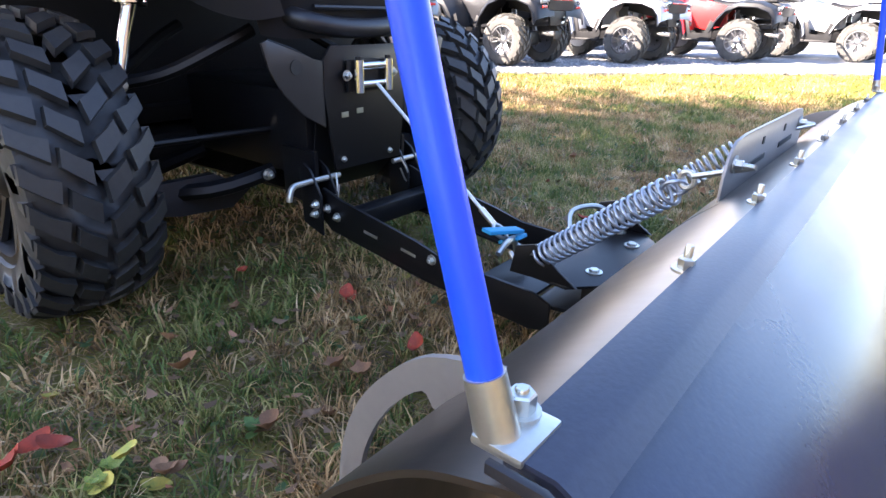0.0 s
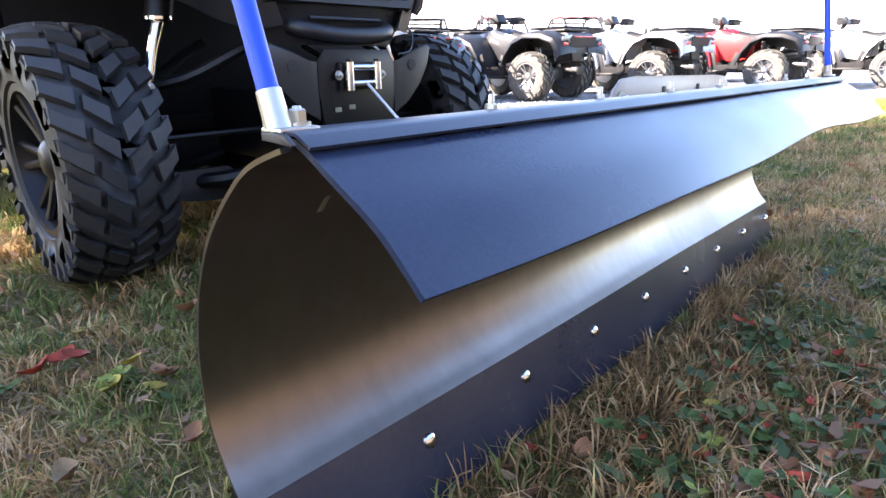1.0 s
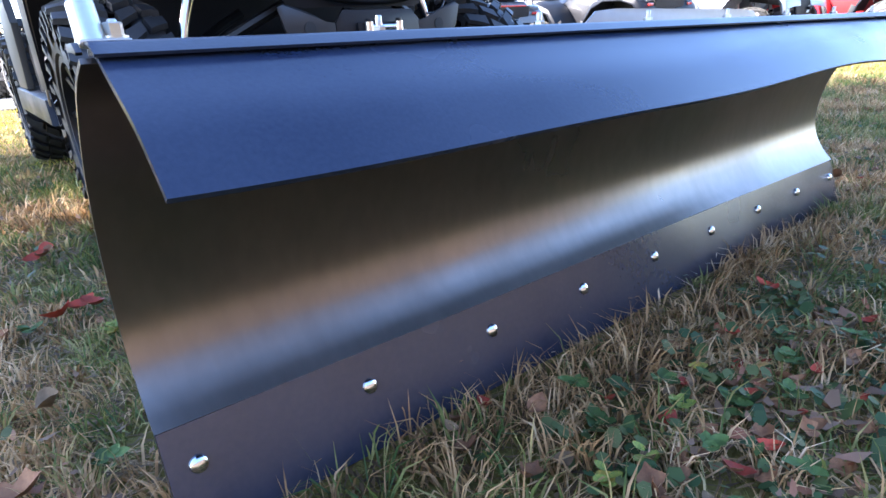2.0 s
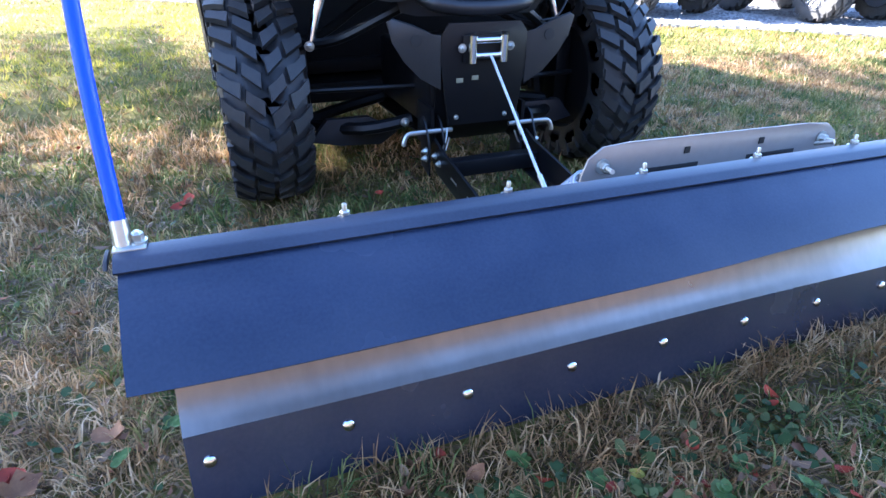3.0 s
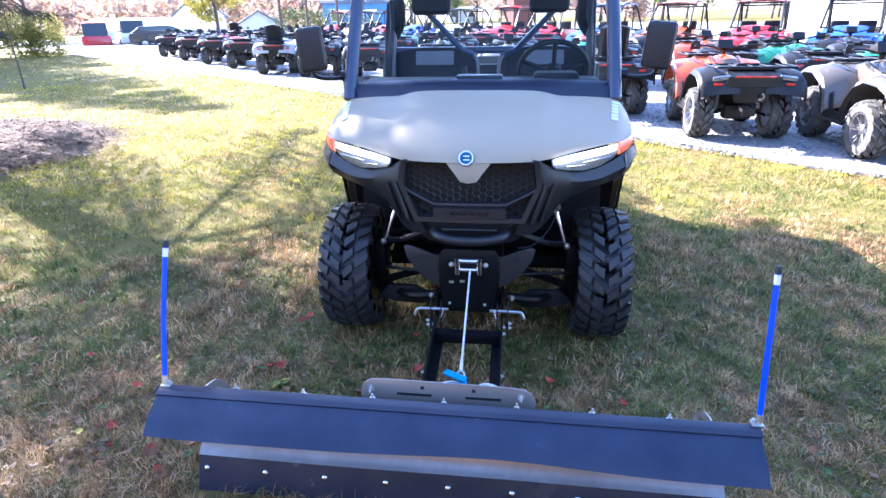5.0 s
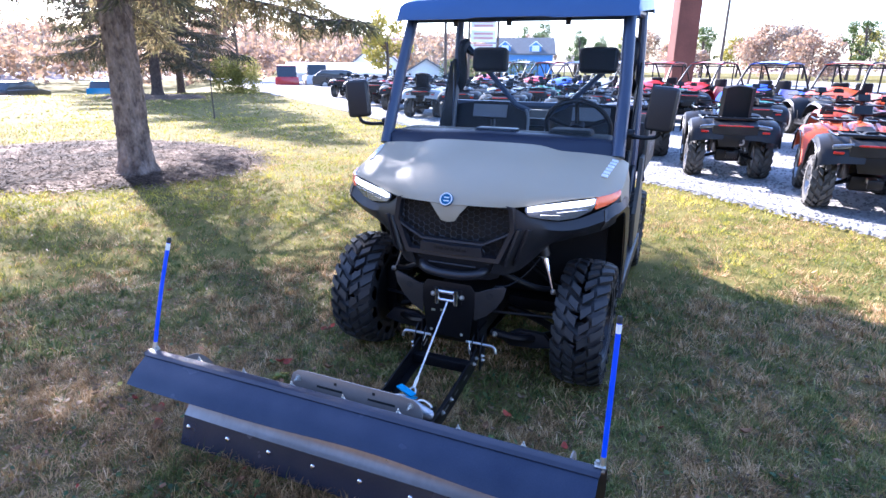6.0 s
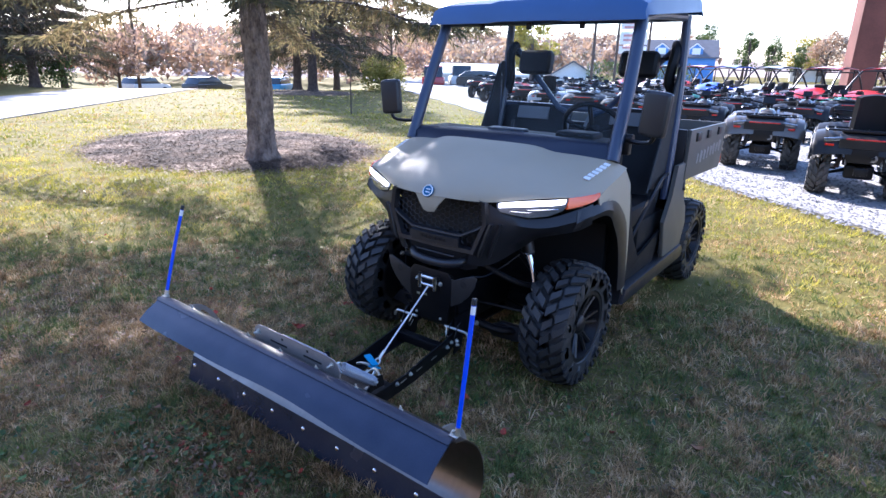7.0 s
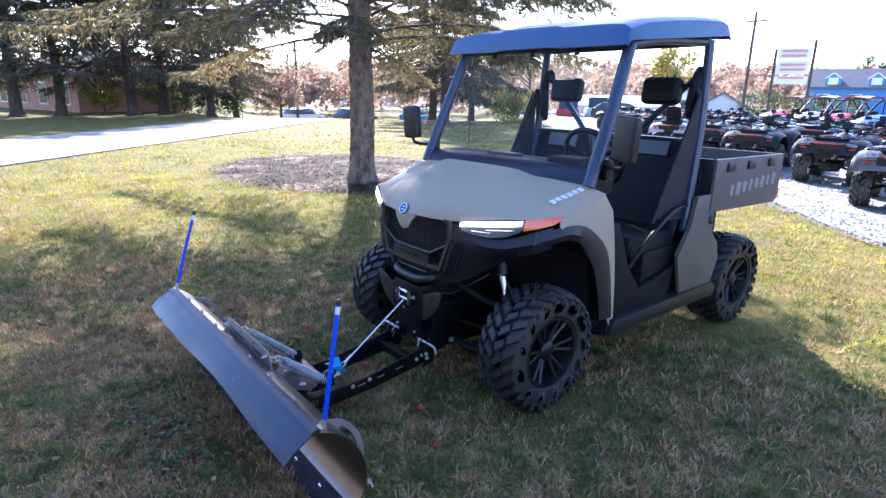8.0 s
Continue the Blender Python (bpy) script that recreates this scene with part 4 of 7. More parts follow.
        skin = [[(sx * 0.742, 1.29, 0.985), (sx * 0.744, 1.40, 1.02), (sx * 0.742, 1.50, 1.045), (sx * 0.738, 1.58, 1.064), (sx * 0.732, 1.655, 1.075)],
                [(sx * 0.75, 1.285, 0.955), (sx * 0.752, 1.42, 0.98), (sx * 0.752, 1.53, 0.975), (sx * 0.75, 1.635, 0.985), (sx * 0.745, 1.715, 0.99)],
                [(sx * 0.752, 1.30, 0.94), (sx * 0.757, 1.45, 0.955), (sx * 0.757, 1.595, 0.90), (sx * 0.755, 1.66, 0.89), (sx * 0.75, 1.735, 0.88)],
                [(sx * 0.752, 1.32, 0.935), (sx * 0.758, 1.47, 0.935), (sx * 0.758, 1.66, 0.76), (sx * 0.757, 1.70, 0.75), (sx * 0.752, 1.76, 0.74)],
                [(sx * 0.752, 1.33, 0.93), (sx * 0.758, 1.48, 0.93), (sx * 0.758, 1.705, 0.58), (sx * 0.757, 1.735, 0.57), (sx * 0.752, 1.785, 0.56)],
                [(sx * 0.752, 1.33, 0.925), (sx * 0.758, 1.48, 0.925), (sx * 0.758, 1.742, 0.36), (sx * 0.757, 1.76, 0.36), (sx * 0.752, 1.80, 0.36)]]
        part("front_fender", sheet([arc(r, 2) for r in skin], 0.006 * sx), M_TAN, t, "khaki front fender behind the wheel", 40)
        # black flare between headlight and fender
        fl = [[(sx * 0.69, 1.17, 0.925), (sx * 0.735, 1.26, 0.945), (sx * 0.76, 1.36, 0.955), (sx * 0.765, 1.46, 0.94), (sx * 0.765, 1.56, 0.885), (sx * 0.765, 1.67, 0.78), (sx * 0.765, 1.725, 0.61), (sx * 0.765, 1.765, 0.38)],
              [(sx * 0.70, 1.15, 0.87), (sx * 0.755, 1.25, 0.905), (sx * 0.775, 1.35, 0.915), (sx * 0.78, 1.44, 0.885), (sx * 0.78, 1.51, 0.83), (sx * 0.778, 1.60, 0.73), (sx * 0.775, 1.655, 0.58), (sx * 0.77, 1.70, 0.38)],
              [(sx * 0.68, 1.16, 0.83), (sx * 0.74, 1.25, 0.875), (sx * 0.76, 1.34, 0.885), (sx * 0.765, 1.42, 0.86), (sx * 0.765, 1.475, 0.805), (sx * 0.765, 1.555, 0.71), (sx * 0.765, 1.615, 0.56), (sx * 0.76, 1.66, 0.38)]]
        part("fender_flare", sheet([arc(r, 2) for r in fl], 0.006 * sx), P, t, "black plastic fender flare", 40)
        # slim vertical vents on the fascia
        for k in range(2):
            b = tube([(sx * (0.335 + 0.04 * k), 0.958 + 0.025 * k, 0.84), (sx * (0.285 + 0.04 * k), 0.945 + 0.03 * k, 0.68), (sx * (0.275 + 0.04 * k), 0.955 + 0.03 * k, 0.655)], [0.014, 0.012, 0.008], 6)
            part("fascia_rib", b, P, t)
        # suspension: arms, shock, hub
        part("upper_arm", tube(arc([(sx * 0.19, 1.10, 0.575), (sx * 0.26, 1.12, 0.54), (sx * 0.38, 1.19, 0.475), (sx * 0.50, 1.27, 0.45)], 4), 0.016, 8), F, t)
        part("upper_arm_rear", tube(arc([(sx * 0.19, 1.44, 0.575), (sx * 0.26, 1.43, 0.54), (sx * 0.38, 1.38, 0.475), (sx * 0.50, 1.30, 0.45)], 4), 0.016, 8), F, t)
        part("lower_arm", tube(arc([(sx * 0.17, 1.10, 0.225), (sx * 0.33, 1.13, 0.20), (sx * 0.50, 1.29, 0.19)], 4), 0.022, 8), F, t)
        part("lower_arm_rear", tube(arc([(sx * 0.17, 1.45, 0.225), (sx * 0.33, 1.42, 0.20), (sx * 0.50, 1.31, 0.19)], 4), 0.022, 8), F, t)
        part("arm_guard", prism([(sx * 0.20, 0.17), (sx * 0.30, 0.23), (sx * 0.44, 0.23), (sx * 0.50, 0.16), (sx * 0.40, 0.14), (sx * 0.26, 0.13)], "y", 1.16, 1.19, 0.004), P, t, "black arm guard")
        part("tie_rod", tube([(sx * 0.13, 1.12, 0.33), (sx * 0.50, 1.20, 0.32)], 0.009, 8), F, t)
        part("knuckle", box((sx * 0.50, 1.30, 0.30), (0.06, 0.09, 0.30), 0.015), F, t)
        shock = tube([(sx * 0.458, 1.235, 0.46), (sx * 0.427, 1.25, 0.55), (sx * 0.394, 1.26, 0.632)], [0.013, 0.015, 0.018], 14)
        lathe([(0, 0.030), (0.004, 0.038), (0.012, 0.038), (0.016, 0.030)], (sx * 0.394, 1.26, 0.625), "z", 20, shock)
        sh = part("shock_absorber", shock, M_CHROME, t, "bright shock absorber rod")
        part("shock_cup", tube([(sx * 0.394, 1.26, 0.628), (sx * 0.388, 1.261, 0.65), (sx * 0.35, 1.27, 0.80)], [0.036, 0.036, 0.03], 16), F, sh, "black shock body")
        part("arm_bolt", hexbolt((sx * 0.465, 1.215, 0.455), "y", 0.012, 0.014, 0.016, -1, 0.008), M_ZINC, t, "zinc bolt")
        part("arm_bolt", hexbolt((sx * 0.20, 1.075, 0.225), "y", 0.011, 0.014, 0.015, -1, 0.008), M_ZINC, t, "zinc bolt")
    # grille
    g = bmesh.new()
    ca, ch = 0.0195, 0.030
    line = lambda x: 0.757 + max(0.0, abs(x) - 0.16) * 0.55          # inner frame, flat in the middle
    for c in range(-11, 12):
        for r in range(-1, 10):
            cx, cz2 = c * 1.5 * ca, 0.69 + r * ch + (ch / 2 if c % 2 else 0)
            wide = 0.295 if cz2 > 0.83 else 0.295 - (0.83 - cz2) * 0.40
            if abs(cx) > wide - 0.012 or (cz2 > 0.88 and abs(cx) < 0.06) or (cz2 < line(cx) and abs(cx) < 0.175) or cz2 > 0.935:
                continue
            y = 0.966 + 0.12 * cx * cx - (0.86 - cz2) * 0.05
            hexa = [(cx - ca, y, cz2), (cx - ca / 2, y, cz2 + ch / 2), (cx + ca / 2, y, cz2 + ch / 2), (cx + ca, y, cz2), (cx + ca / 2, y, cz2 - ch / 2), (cx - ca / 2, y, cz2 - ch / 2), (cx - ca, y, cz2)]
            tube(hexa, 0.003, 4, g)
    part("grille_mesh", g, P, t, "black hexagonal grille mesh")
    part("grille_backing", sheet([[(x, 1.01, z) for x in (-0.28, 0, 0.28)] for z in (0.66, 0.95)], 0.01), M_BLACK, t)
    # flat bevelled frame round the grille: down both sides and along the bottom
    ring = lambda k, y: [(-0.10, y - 0.012, 0.962 - k), (-0.25, y, 0.962 - k), (-0.303 + k, y + 0.006, 0.945 - k * 0.5), (-0.318 + k, y + 0.002, 0.835), (-0.250 + k * 0.8, y - 0.004, 0.664 + k), (0, y - 0.012, 0.664 + k),
                         (0.250 - k * 0.8, y - 0.004, 0.664 + k), (0.318 - k, y + 0.002, 0.835), (0.303 - k, y + 0.006, 0.945 - k * 0.5), (0.25, y, 0.962 - k), (0.10, y - 0.012, 0.962 - k)]
    part("grille_surround", sheet([ring(0.0, 0.962), ring(0.006, 0.944), ring(0.020, 0.946), ring(0.026, 0.972)], 0.006), P, t, "flat black frame round the grille")
    bar = lambda k, y: [(-0.298, y + 0.010, 0.836 - k), (-0.262, y + 0.004, 0.812 - k), (-0.160, y, 0.760 - k), (0, y - 0.006, 0.760 - k), (0.160, y, 0.760 - k), (0.262, y + 0.004, 0.812 - k), (0.298, y + 0.010, 0.836 - k)]
    part("grille_brace", sheet([bar(0.0, 0.962), bar(0.004, 0.939), bar(0.014, 0.936), bar(0.019, 0.958)], 0.006), P, t, "bar across the grille")
    pl = sheet([[(-0.155, 0.945, 0.744), (0, 0.938, 0.744), (0.155, 0.945, 0.744)], [(-0.158, 0.926, 0.735), (0, 0.916, 0.735), (0.158, 0.926, 0.735)], [(-0.165, 0.926, 0.69), (0, 0.914, 0.69), (0.165, 0.926, 0.69)], [(-0.165, 0.944, 0.682), (0, 0.935, 0.682), (0.165, 0.944, 0.682)]], 0.02)
    np_ = part("name_plate", pl, P, t, "black panel with pressed lettering", 50)
    for k in range(6):
        part("plate_lettering", box((-0.075 + 0.03 * k, 0.9135 + 0.05 * abs(-0.075 + 0.03 * k), 0.717), (0.02, 0.003, 0.016), 0.0006), M_RIM, np_, "plain raised bar of lettering")
    lo = [mirrored([(0, 0.94, 0.68), (0.12, 0.945, 0.68), (0.21, 0.96, 0.675), (0.26, 0.985, 0.68)]), mirrored([(0, 0.965, 0.63), (0.12, 0.965, 0.63), (0.20, 0.98, 0.63), (0.25, 1.0, 0.635)]),
          mirrored([(0, 0.975, 0.56), (0.12, 0.98, 0.56), (0.18, 0.99, 0.56), (0.22, 1.02, 0.57)])]
    part("lower_fascia", sheet(lo, -0.008), P, t, "black lower front panel", 50)
    part("bumper_bar", tube(arc([(-0.175, 0.99, 0.612), (-0.14, 0.938, 0.596), (-0.06, 0.922, 0.584), (0.06, 0.922, 0.584), (0.14, 0.938, 0.596), (0.175, 0.99, 0.612)], 5), 0.023, 12), P, t, "thick black bumper tube")
    part("bumper_slot_bar", tube([(-0.125, 0.946, 0.628), (0.125, 0.946, 0.628)], 0.006, 8), P, t)
    # winch mount plate with ears
    mount = [(-0.115, 0.25), (0.115, 0.25), (0.14, 0.44), (0.138, 0.515), (0.115, 0.546), (-0.115, 0.546), (-0.138, 0.515), (-0.14, 0.44)]
    part("winch_mount", prism(mount, "y", 0.905, 0.913, 0.002), F, t, "black winch mounting plate")
    for sx in (-1, 1):
        ear = [(sx * 0.1385, 0.515), (sx * 0.165, 0.516), (sx * 0.22, 0.540), (sx * 0.284, 0.562), (sx * 0.299, 0.555), (sx * 0.285, 0.50), (sx * 0.25, 0.445), (sx * 0.20, 0.395), (sx * 0.1385, 0.36)]
        ep = part("mount_ear", prism(ear, "y", 0.907, 0.914, 0.002), M_EAR, t, "dark grey plate ear with a round hole")
        part("ear_hole", lathe([(0, 0.0165), (-0.002, 0.0165)], (sx * 0.215, 0.9065, 0.503), "y", 20), M_BLACK, ep, "dark hole")
        part("bright_edge", tube(arc([(sx * 0.17, 0.910, 0.518), (sx * 0.22, 0.910, 0.541), (sx * 0.284, 0.910, 0.562)], 3), 0.003, 6), F, ep)
    part("skid_plate", sheet([[(x, y, z) for x in (-0.14, -0.05, 0.05, 0.14)] for y, z in ((0.93, 0.43), (0.955, 0.30), (0.97, 0.22), (1.02, 0.17), (1.6, 0.15), (2.6, 0.16))], 0.006), F, t, "black front skid plate")
    fl = part("fairlead", prism([(-0.075, 0.438), (0.075, 0.438), (0.075, 0.512), (-0.075, 0.512)], "y", 0.896, 0.904, 0.002), F, t, "winch fairlead with chrome rollers")
    for sx in (-1, 1):
        part("roller", tube([(sx * 0.05, 0.882, 0.437), (sx * 0.05, 0.882, 0.513)], 0.0125, 16), M_CHROME, fl, "chrome roller")
        part("roller_bolt", hexbolt((sx * 0.078, 0.895, 0.478), "y", 0.009, 0.01, 0.013, -1, 0.006), M_ZINC, fl)
        part("roller_cap", tube([(sx * 0.05, 0.882, 0.513), (sx * 0.05, 0.882, 0.521)], 0.008, 10), F, fl)
    for z in (0.455, 0.498):
        part("roller", tube([(-0.04, 0.889, z), (0.04, 0.889, z)], 0.0095, 14), M_CHROME, fl, "chrome roller")
    part("winch_drum", tube([(-0.09, 0.96, 0.475), (0.09, 0.96, 0.475)], 0.035, 16), F, t)
    for x, z in ((-0.08, 0.385), (-0.03, 0.39)):
        part("label_sticker", box((x, 0.9035, z), (0.022, 0.001, 0.013), 0.0003), M_STICK, t, "small pale sticker")
    for x, z in ((-0.09, 0.275), (0.075, 0.272)):
        part("mount_bolt", hexbolt((x, 0.904, z), "y", 0.0055, 0.007, 0.008, -1, 0.003), M_ZINC, t)
    part("front_subframe", box((0, 1.25, 0.33), (0.30, 0.56, 0.22), 0.02), F, t)
    part("belly_pan", box((0, 2.3, 0.24), (1.0, 1.6, 0.08), 0.02), M_CABIN, t)
    for sx in (-1, 1):
        part("push_bracket", prism([(0.93, 0.30), (1.06, 0.30), (1.06, 0.17), (0.96, 0.16), (0.93, 0.2)], "x", sx * 0.15, sx * 0.162, 0.002), F, t)
    hose = tube(arc([(0.22, 0.97, 0.535), (0.29, 0.99, 0.545), (0.36, 1.05, 0.60), (0.40, 1.15, 0.65)], 5), 0.0034, 6)
    part("hose", hose, M_RIM, t, "thin dark hose")
    # cowl, windscreen, cage and roof
    cw = [mirrored([(0, 1.43, 1.165), (0.30, 1.44, 1.16), (0.42, 1.47, 1.142), (0.56, 1.51, 1.13), (0.70, 1.57, 1.10)]),
          mirrored([(0, 1.50, 1.215), (0.30, 1.505, 1.21), (0.42, 1.52, 1.20), (0.56, 1.545, 1.19), (0.69, 1.58, 1.175)]),
          mirrored([(0, 1.60, 1.225), (0.30, 1.60, 1.222), (0.42, 1.60, 1.215), (0.56, 1.61, 1.21), (0.69, 1.63, 1.20)])]
    part("cowl", sheet(cw, -0.01), M_COWL, t, "black cowl panel below the windscreen", 50)
    cage = 0.026
    for sx in (-1, 1):
        part("front_pillar", tube([(sx * 0.685, 1.565, 1.12), (sx * 0.672, 1.72, 1.48), (sx * 0.645, 1.875, 1.845)], [0.036, 0.035, 0.034], 12), M_CAGE, t, "blue-black steel front pillar")
        part("roof_rail", tube(arc([(sx * 0.645, 1.875, 1.845), (sx * 0.64, 2.2, 1.885), (sx * 0.64, 2.66, 1.905)], 4), cage, 10), M_CAGE, t)
        part("rear_pillar", tube(arc([(sx * 0.645, 2.70, 1.915), (sx * 0.665, 2.68, 1.45), (sx * 0.68, 2.63, 1.10), (sx * 0.69, 2.58, 0.75)], 4), 0.029, 10), M_CAGE, t, "black steel rear pillar")
        part("rear_stay", tube([(sx * 0.60, 2.72, 1.72), (sx * 0.18, 2.66, 1.30), (sx * 0.08, 2.66, 1.26)], 0.02, 8), M_CAGE, t, "diagonal cage brace")
        part("pillar_lamp", tube(arc([(sx * 0.66, 2.72, 1.40), (sx * 0.60, 2.65, 1.50), (sx * 0.615, 2.66, 1.68), (sx * 0.60, 2.72, 1.74)], 4), 0.034, 8), M_SEAT, t, "black padded shoulder bar")
        part("seat_belt", sheet([[(sx * 0.66, 2.60 + 0.02 * k, 1.62 - 0.14 * k), (sx * 0.655, 2.645 + 0.02 * k, 1.62 - 0.14 * k)] for k in range(7)], 0.002), M_NET, t)
        # mirror
        mi = box((sx * 0.875, 1.575, 1.375), (0.142, 0.06, 0.222), 0.029, Matrix.Rotation(radians(sx * -10), 4, "Z") @ Matrix.Rotation(radians(sx * 5), 4, "Y"), None, 3)
        ms = part("mirror", mi, P, t, "black plastic wing mirror")
        arm = tube(arc([(sx * 0.70, 1.66, 1.235), (sx * 0.78, 1.62, 1.225), (sx * 0.86, 1.59, 1.235), (sx * 0.88, 1.58, 1.28)], 4), 0.011, 8)
        lathe([(-0.03, 0.026), (0.03, 0.026)], (sx * 0.72, 1.655, 1.235), "x", 12, arm)
        part("mirror_arm", arm, F, ms, "black jointed mirror arm")
        part("mirror_clamp", box((sx * 0.715, 1.66, 1.20), (0.05, 0.05, 0.10), 0.01), F, ms)
    part("header_bar", tube([(-0.645, 1.875, 1.845), (0.645, 1.875, 1.845)], cage, 10), M_CAGE, t)
    part("rear_header", tube([(-0.645, 2.70, 1.905), (0.645, 2.70, 1.905)], cage, 10), M_CAGE, t)
    part("cross_bar", tube([(-0.66, 2.70, 1.30), (0.66, 2.70, 1.30)], 0.024, 10), M_CAGE, t)
    roof = []
    for j, (y, dz) in enumerate(((1.765, -0.045), (1.77, 0.03), (1.795, 0.07), (1.94, 0.095), (2.20, 0.105), (2.50, 0.105), (2.74, 0.095), (2.80, 0.075), (2.83, 0.035), (2.835, -0.03))):
        lift = 0.09 * (y - 1.78)
        r = []
        for x, e in ((0, 0.012), (0.2, 0.012), (0.26, 0.0), (0.45, 0.0), (0.58, -0.004), (0.655, -0.012), (0.695, -0.034), (0.706, -0.075)):
            z = 1.872 + dz + e
            r.append((x, y, max(min(z, 1.852 if x > 0.7 else 9), 1.832) + lift))
        roof.append(mirrored(r))
    part("roof", sheet(roof, -0.012), M_ROOF, t, "black moulded plastic roof, blue sky sheen put into its colour", 40)
    ws = part("windscreen", sheet([[(-0.63, 1.60, 1.205), (0, 1.585, 1.215), (0.63, 1.60, 1.205)], [(-0.60, 1.865, 1.83), (0, 1.85, 1.835), (0.60, 1.865, 1.83)]], 0.004), M_GLASS, t, "clear windscreen")
    ws.visible_shadow = False
    for x in (-0.35, -0.02, 0.32):
        part("windscreen_clip", box((x, 1.848, 1.815), (0.03, 0.02, 0.04), 0.006), F, t)
    # cabin
    part("dashboard", box((0, 1.74, 1.12), (1.28, 0.26, 0.18), 0.05, None, None, 3), M_CABIN, t, "black dashboard")
    part("dash_display", box((0.0, 1.635, 1.226), (0.24, 0.08, 0.024), 0.010), M_COWL, t)
    part("dash_hump", box((0.40, 1.76, 1.205), (0.24, 0.16, 0.07), 0.03, None, None, 3), M_CABIN, t)
    sw = Matrix.Translation((0.395, 1.98, 1.225)) @ Matrix.Rotation(radians(-58), 4, "X")
    st = tube([(0.19 * math.cos(a), 0.19 * math.sin(a), 0) for a in (2 * math.pi * k / 32 for k in range(33))], 0.0155, 8)
    for a in (radians(200), radians(340), radians(270)):
        tube([(0, 0, -0.02), (0.18 * math.cos(a), 0.18 * math.sin(a), 0)], 0.014, 6, st)
    lathe([(-0.04, 0.05), (0.0, 0.055), (0.01, 0.04)], (0, 0, 0), "z", 16, st)
    bmesh.ops.transform(st, matrix=sw, verts=st.verts)
    part("steering_wheel", st, M_SEAT, t, "black steering wheel")
    part("steering_column", tube([(0.395, 1.97, 1.22), (0.395, 1.75, 1.08)], 0.03, 10), F, t)
    part("gear_lever", tube([(-0.08, 1.80, 1.12), (-0.10, 1.86, 1.26)], [0.01, 0.014], 8), F, t)
    for x, wd in ((-0.37, 0.58), (0.37, 0.58)):
        bk = sheet([arc([(x - wd / 2, 2.50 + 0.16 * f + 0.03, 0.72 + 0.55 * f), (x - wd / 2 + 0.06, 2.50 + 0.16 * f, 0.72 + 0.55 * f + (0.03 if f > 0.9 else 0)), (x, 2.49 + 0.16 * f, 0.72 + 0.55 * f + (0.055 if f > 0.9 else 0)), (x + wd / 2 - 0.06, 2.50 + 0.16 * f, 0.72 + 0.55 * f + (0.03 if f > 0.9 else 0)), (x + wd / 2, 2.53 + 0.16 * f, 0.72 + 0.55 * f)], 3) for f in (0, 0.3, 0.6, 0.85, 1.0)], -0.09)
        s1 = part("seat_back", bk, M_SEAT, t, "black vinyl seat back", 50)
        ins = sheet([[(x - 0.13 + 0.02 * k2, 2.482 + 0.16 * f - 0.012, 0.72 + 0.55 * f + 0.03) for k2 in range(14)] for f in (0.84, 0.92, 1.0)], -0.012)
        part("seat_insert", ins, M_SEATGREY, s1, "grey vinyl insert")
        part("seat_cushion", box((x, 2.30, 0.70), (wd, 0.50, 0.14), 0.045, None, None, 3), M_SEAT, t, "black vinyl seat cushion")
        hr = box((x * 1.05, 2.655, 1.615), (0.265, 0.10, 0.175), 0.048, Matrix.Rotation(radians(-8), 4, "X"), None, 3)
        h1 = part("headrest", hr, M_SEAT, t, "black padded headrest")
        part("headrest_arm", tube(arc([(x * 1.05, 2.69, 1.62), (x * 1.5, 2.71, 1.66), (x * 1.68, 2.70, 1.70)], 4), 0.018, 8), F, h1)
        part("seat_piping", tube(arc([(x + (0.31 if x < 0 else -0.31), 2.52, 0.9), (x + (0.30 if x < 0 else -0.30), 2.60, 1.2), (x + (0.27 if x < 0 else -0.27), 2.635, 1.27)], 4), 0.012, 6), M_SEATGREY, s1, "pale grey seat edge")
    part("cabin_floor", box((0, 2.05, 0.32), (1.36, 0.95, 0.05), 0.01), M_CABIN, t)
    part("firewall", box((0, 1.66, 0.70), (1.34, 0.06, 0.78), 0.02), M_CABIN, t)
    part("seat_base", box((0, 2.42, 0.50), (1.36, 0.50, 0.34), 0.03), M_CABIN, t)
    part("rear_panel", box((0, 2.74, 0.78), (1.36, 0.04, 0.74), 0.01), M_CABIN, t)
    part("engine_cover", box((0, 3.2, 0.62), (0.8, 0.9, 0.36), 0.04), M_CABIN, t)
    part("rear_axle", tube([(-0.55, 3.35, 0.285), (0.55, 3.35, 0.285)], 0.035, 10), F, t)
    for sx in (-1, 1):
        sill = prism([(1.77, 0.26), (2.95, 0.26), (2.98, 0.31), (2.93, 0.36), (1.80, 0.345)], "x", sx * 0.60, sx * 0.765, 0.008)
        part("side_sill", sill, P, t, "black side step")
        rp = prism([(2.52, 0.36), (2.92, 0.36), (2.985, 0.52), (2.94, 0.64), (2.84, 0.72), (2.82, 0.98), (2.60, 0.98), (2.56, 0.78), (2.44, 0.62)], "x", sx * 0.725, sx * 0.752, 0.006)
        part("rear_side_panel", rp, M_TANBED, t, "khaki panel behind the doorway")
        dp = prism([(1.80, 0.35), (2.42, 0.35), (2.50, 0.56), (2.36, 0.52), (2.10, 0.46), (1.96, 0.62), (1.84, 0.90), (1.78, 0.9)], "x", sx * 0.70, sx * 0.715, 0.004)
        part("door_lower", dp, M_CABIN, t, "black low doorway panel")
        net = prism([(2.62, 0.82), (2.26, 0.86), (2.40, 1.15), (2.58, 1.52), (2.63, 1.62)], "x", sx * 0.672, sx * 0.676)
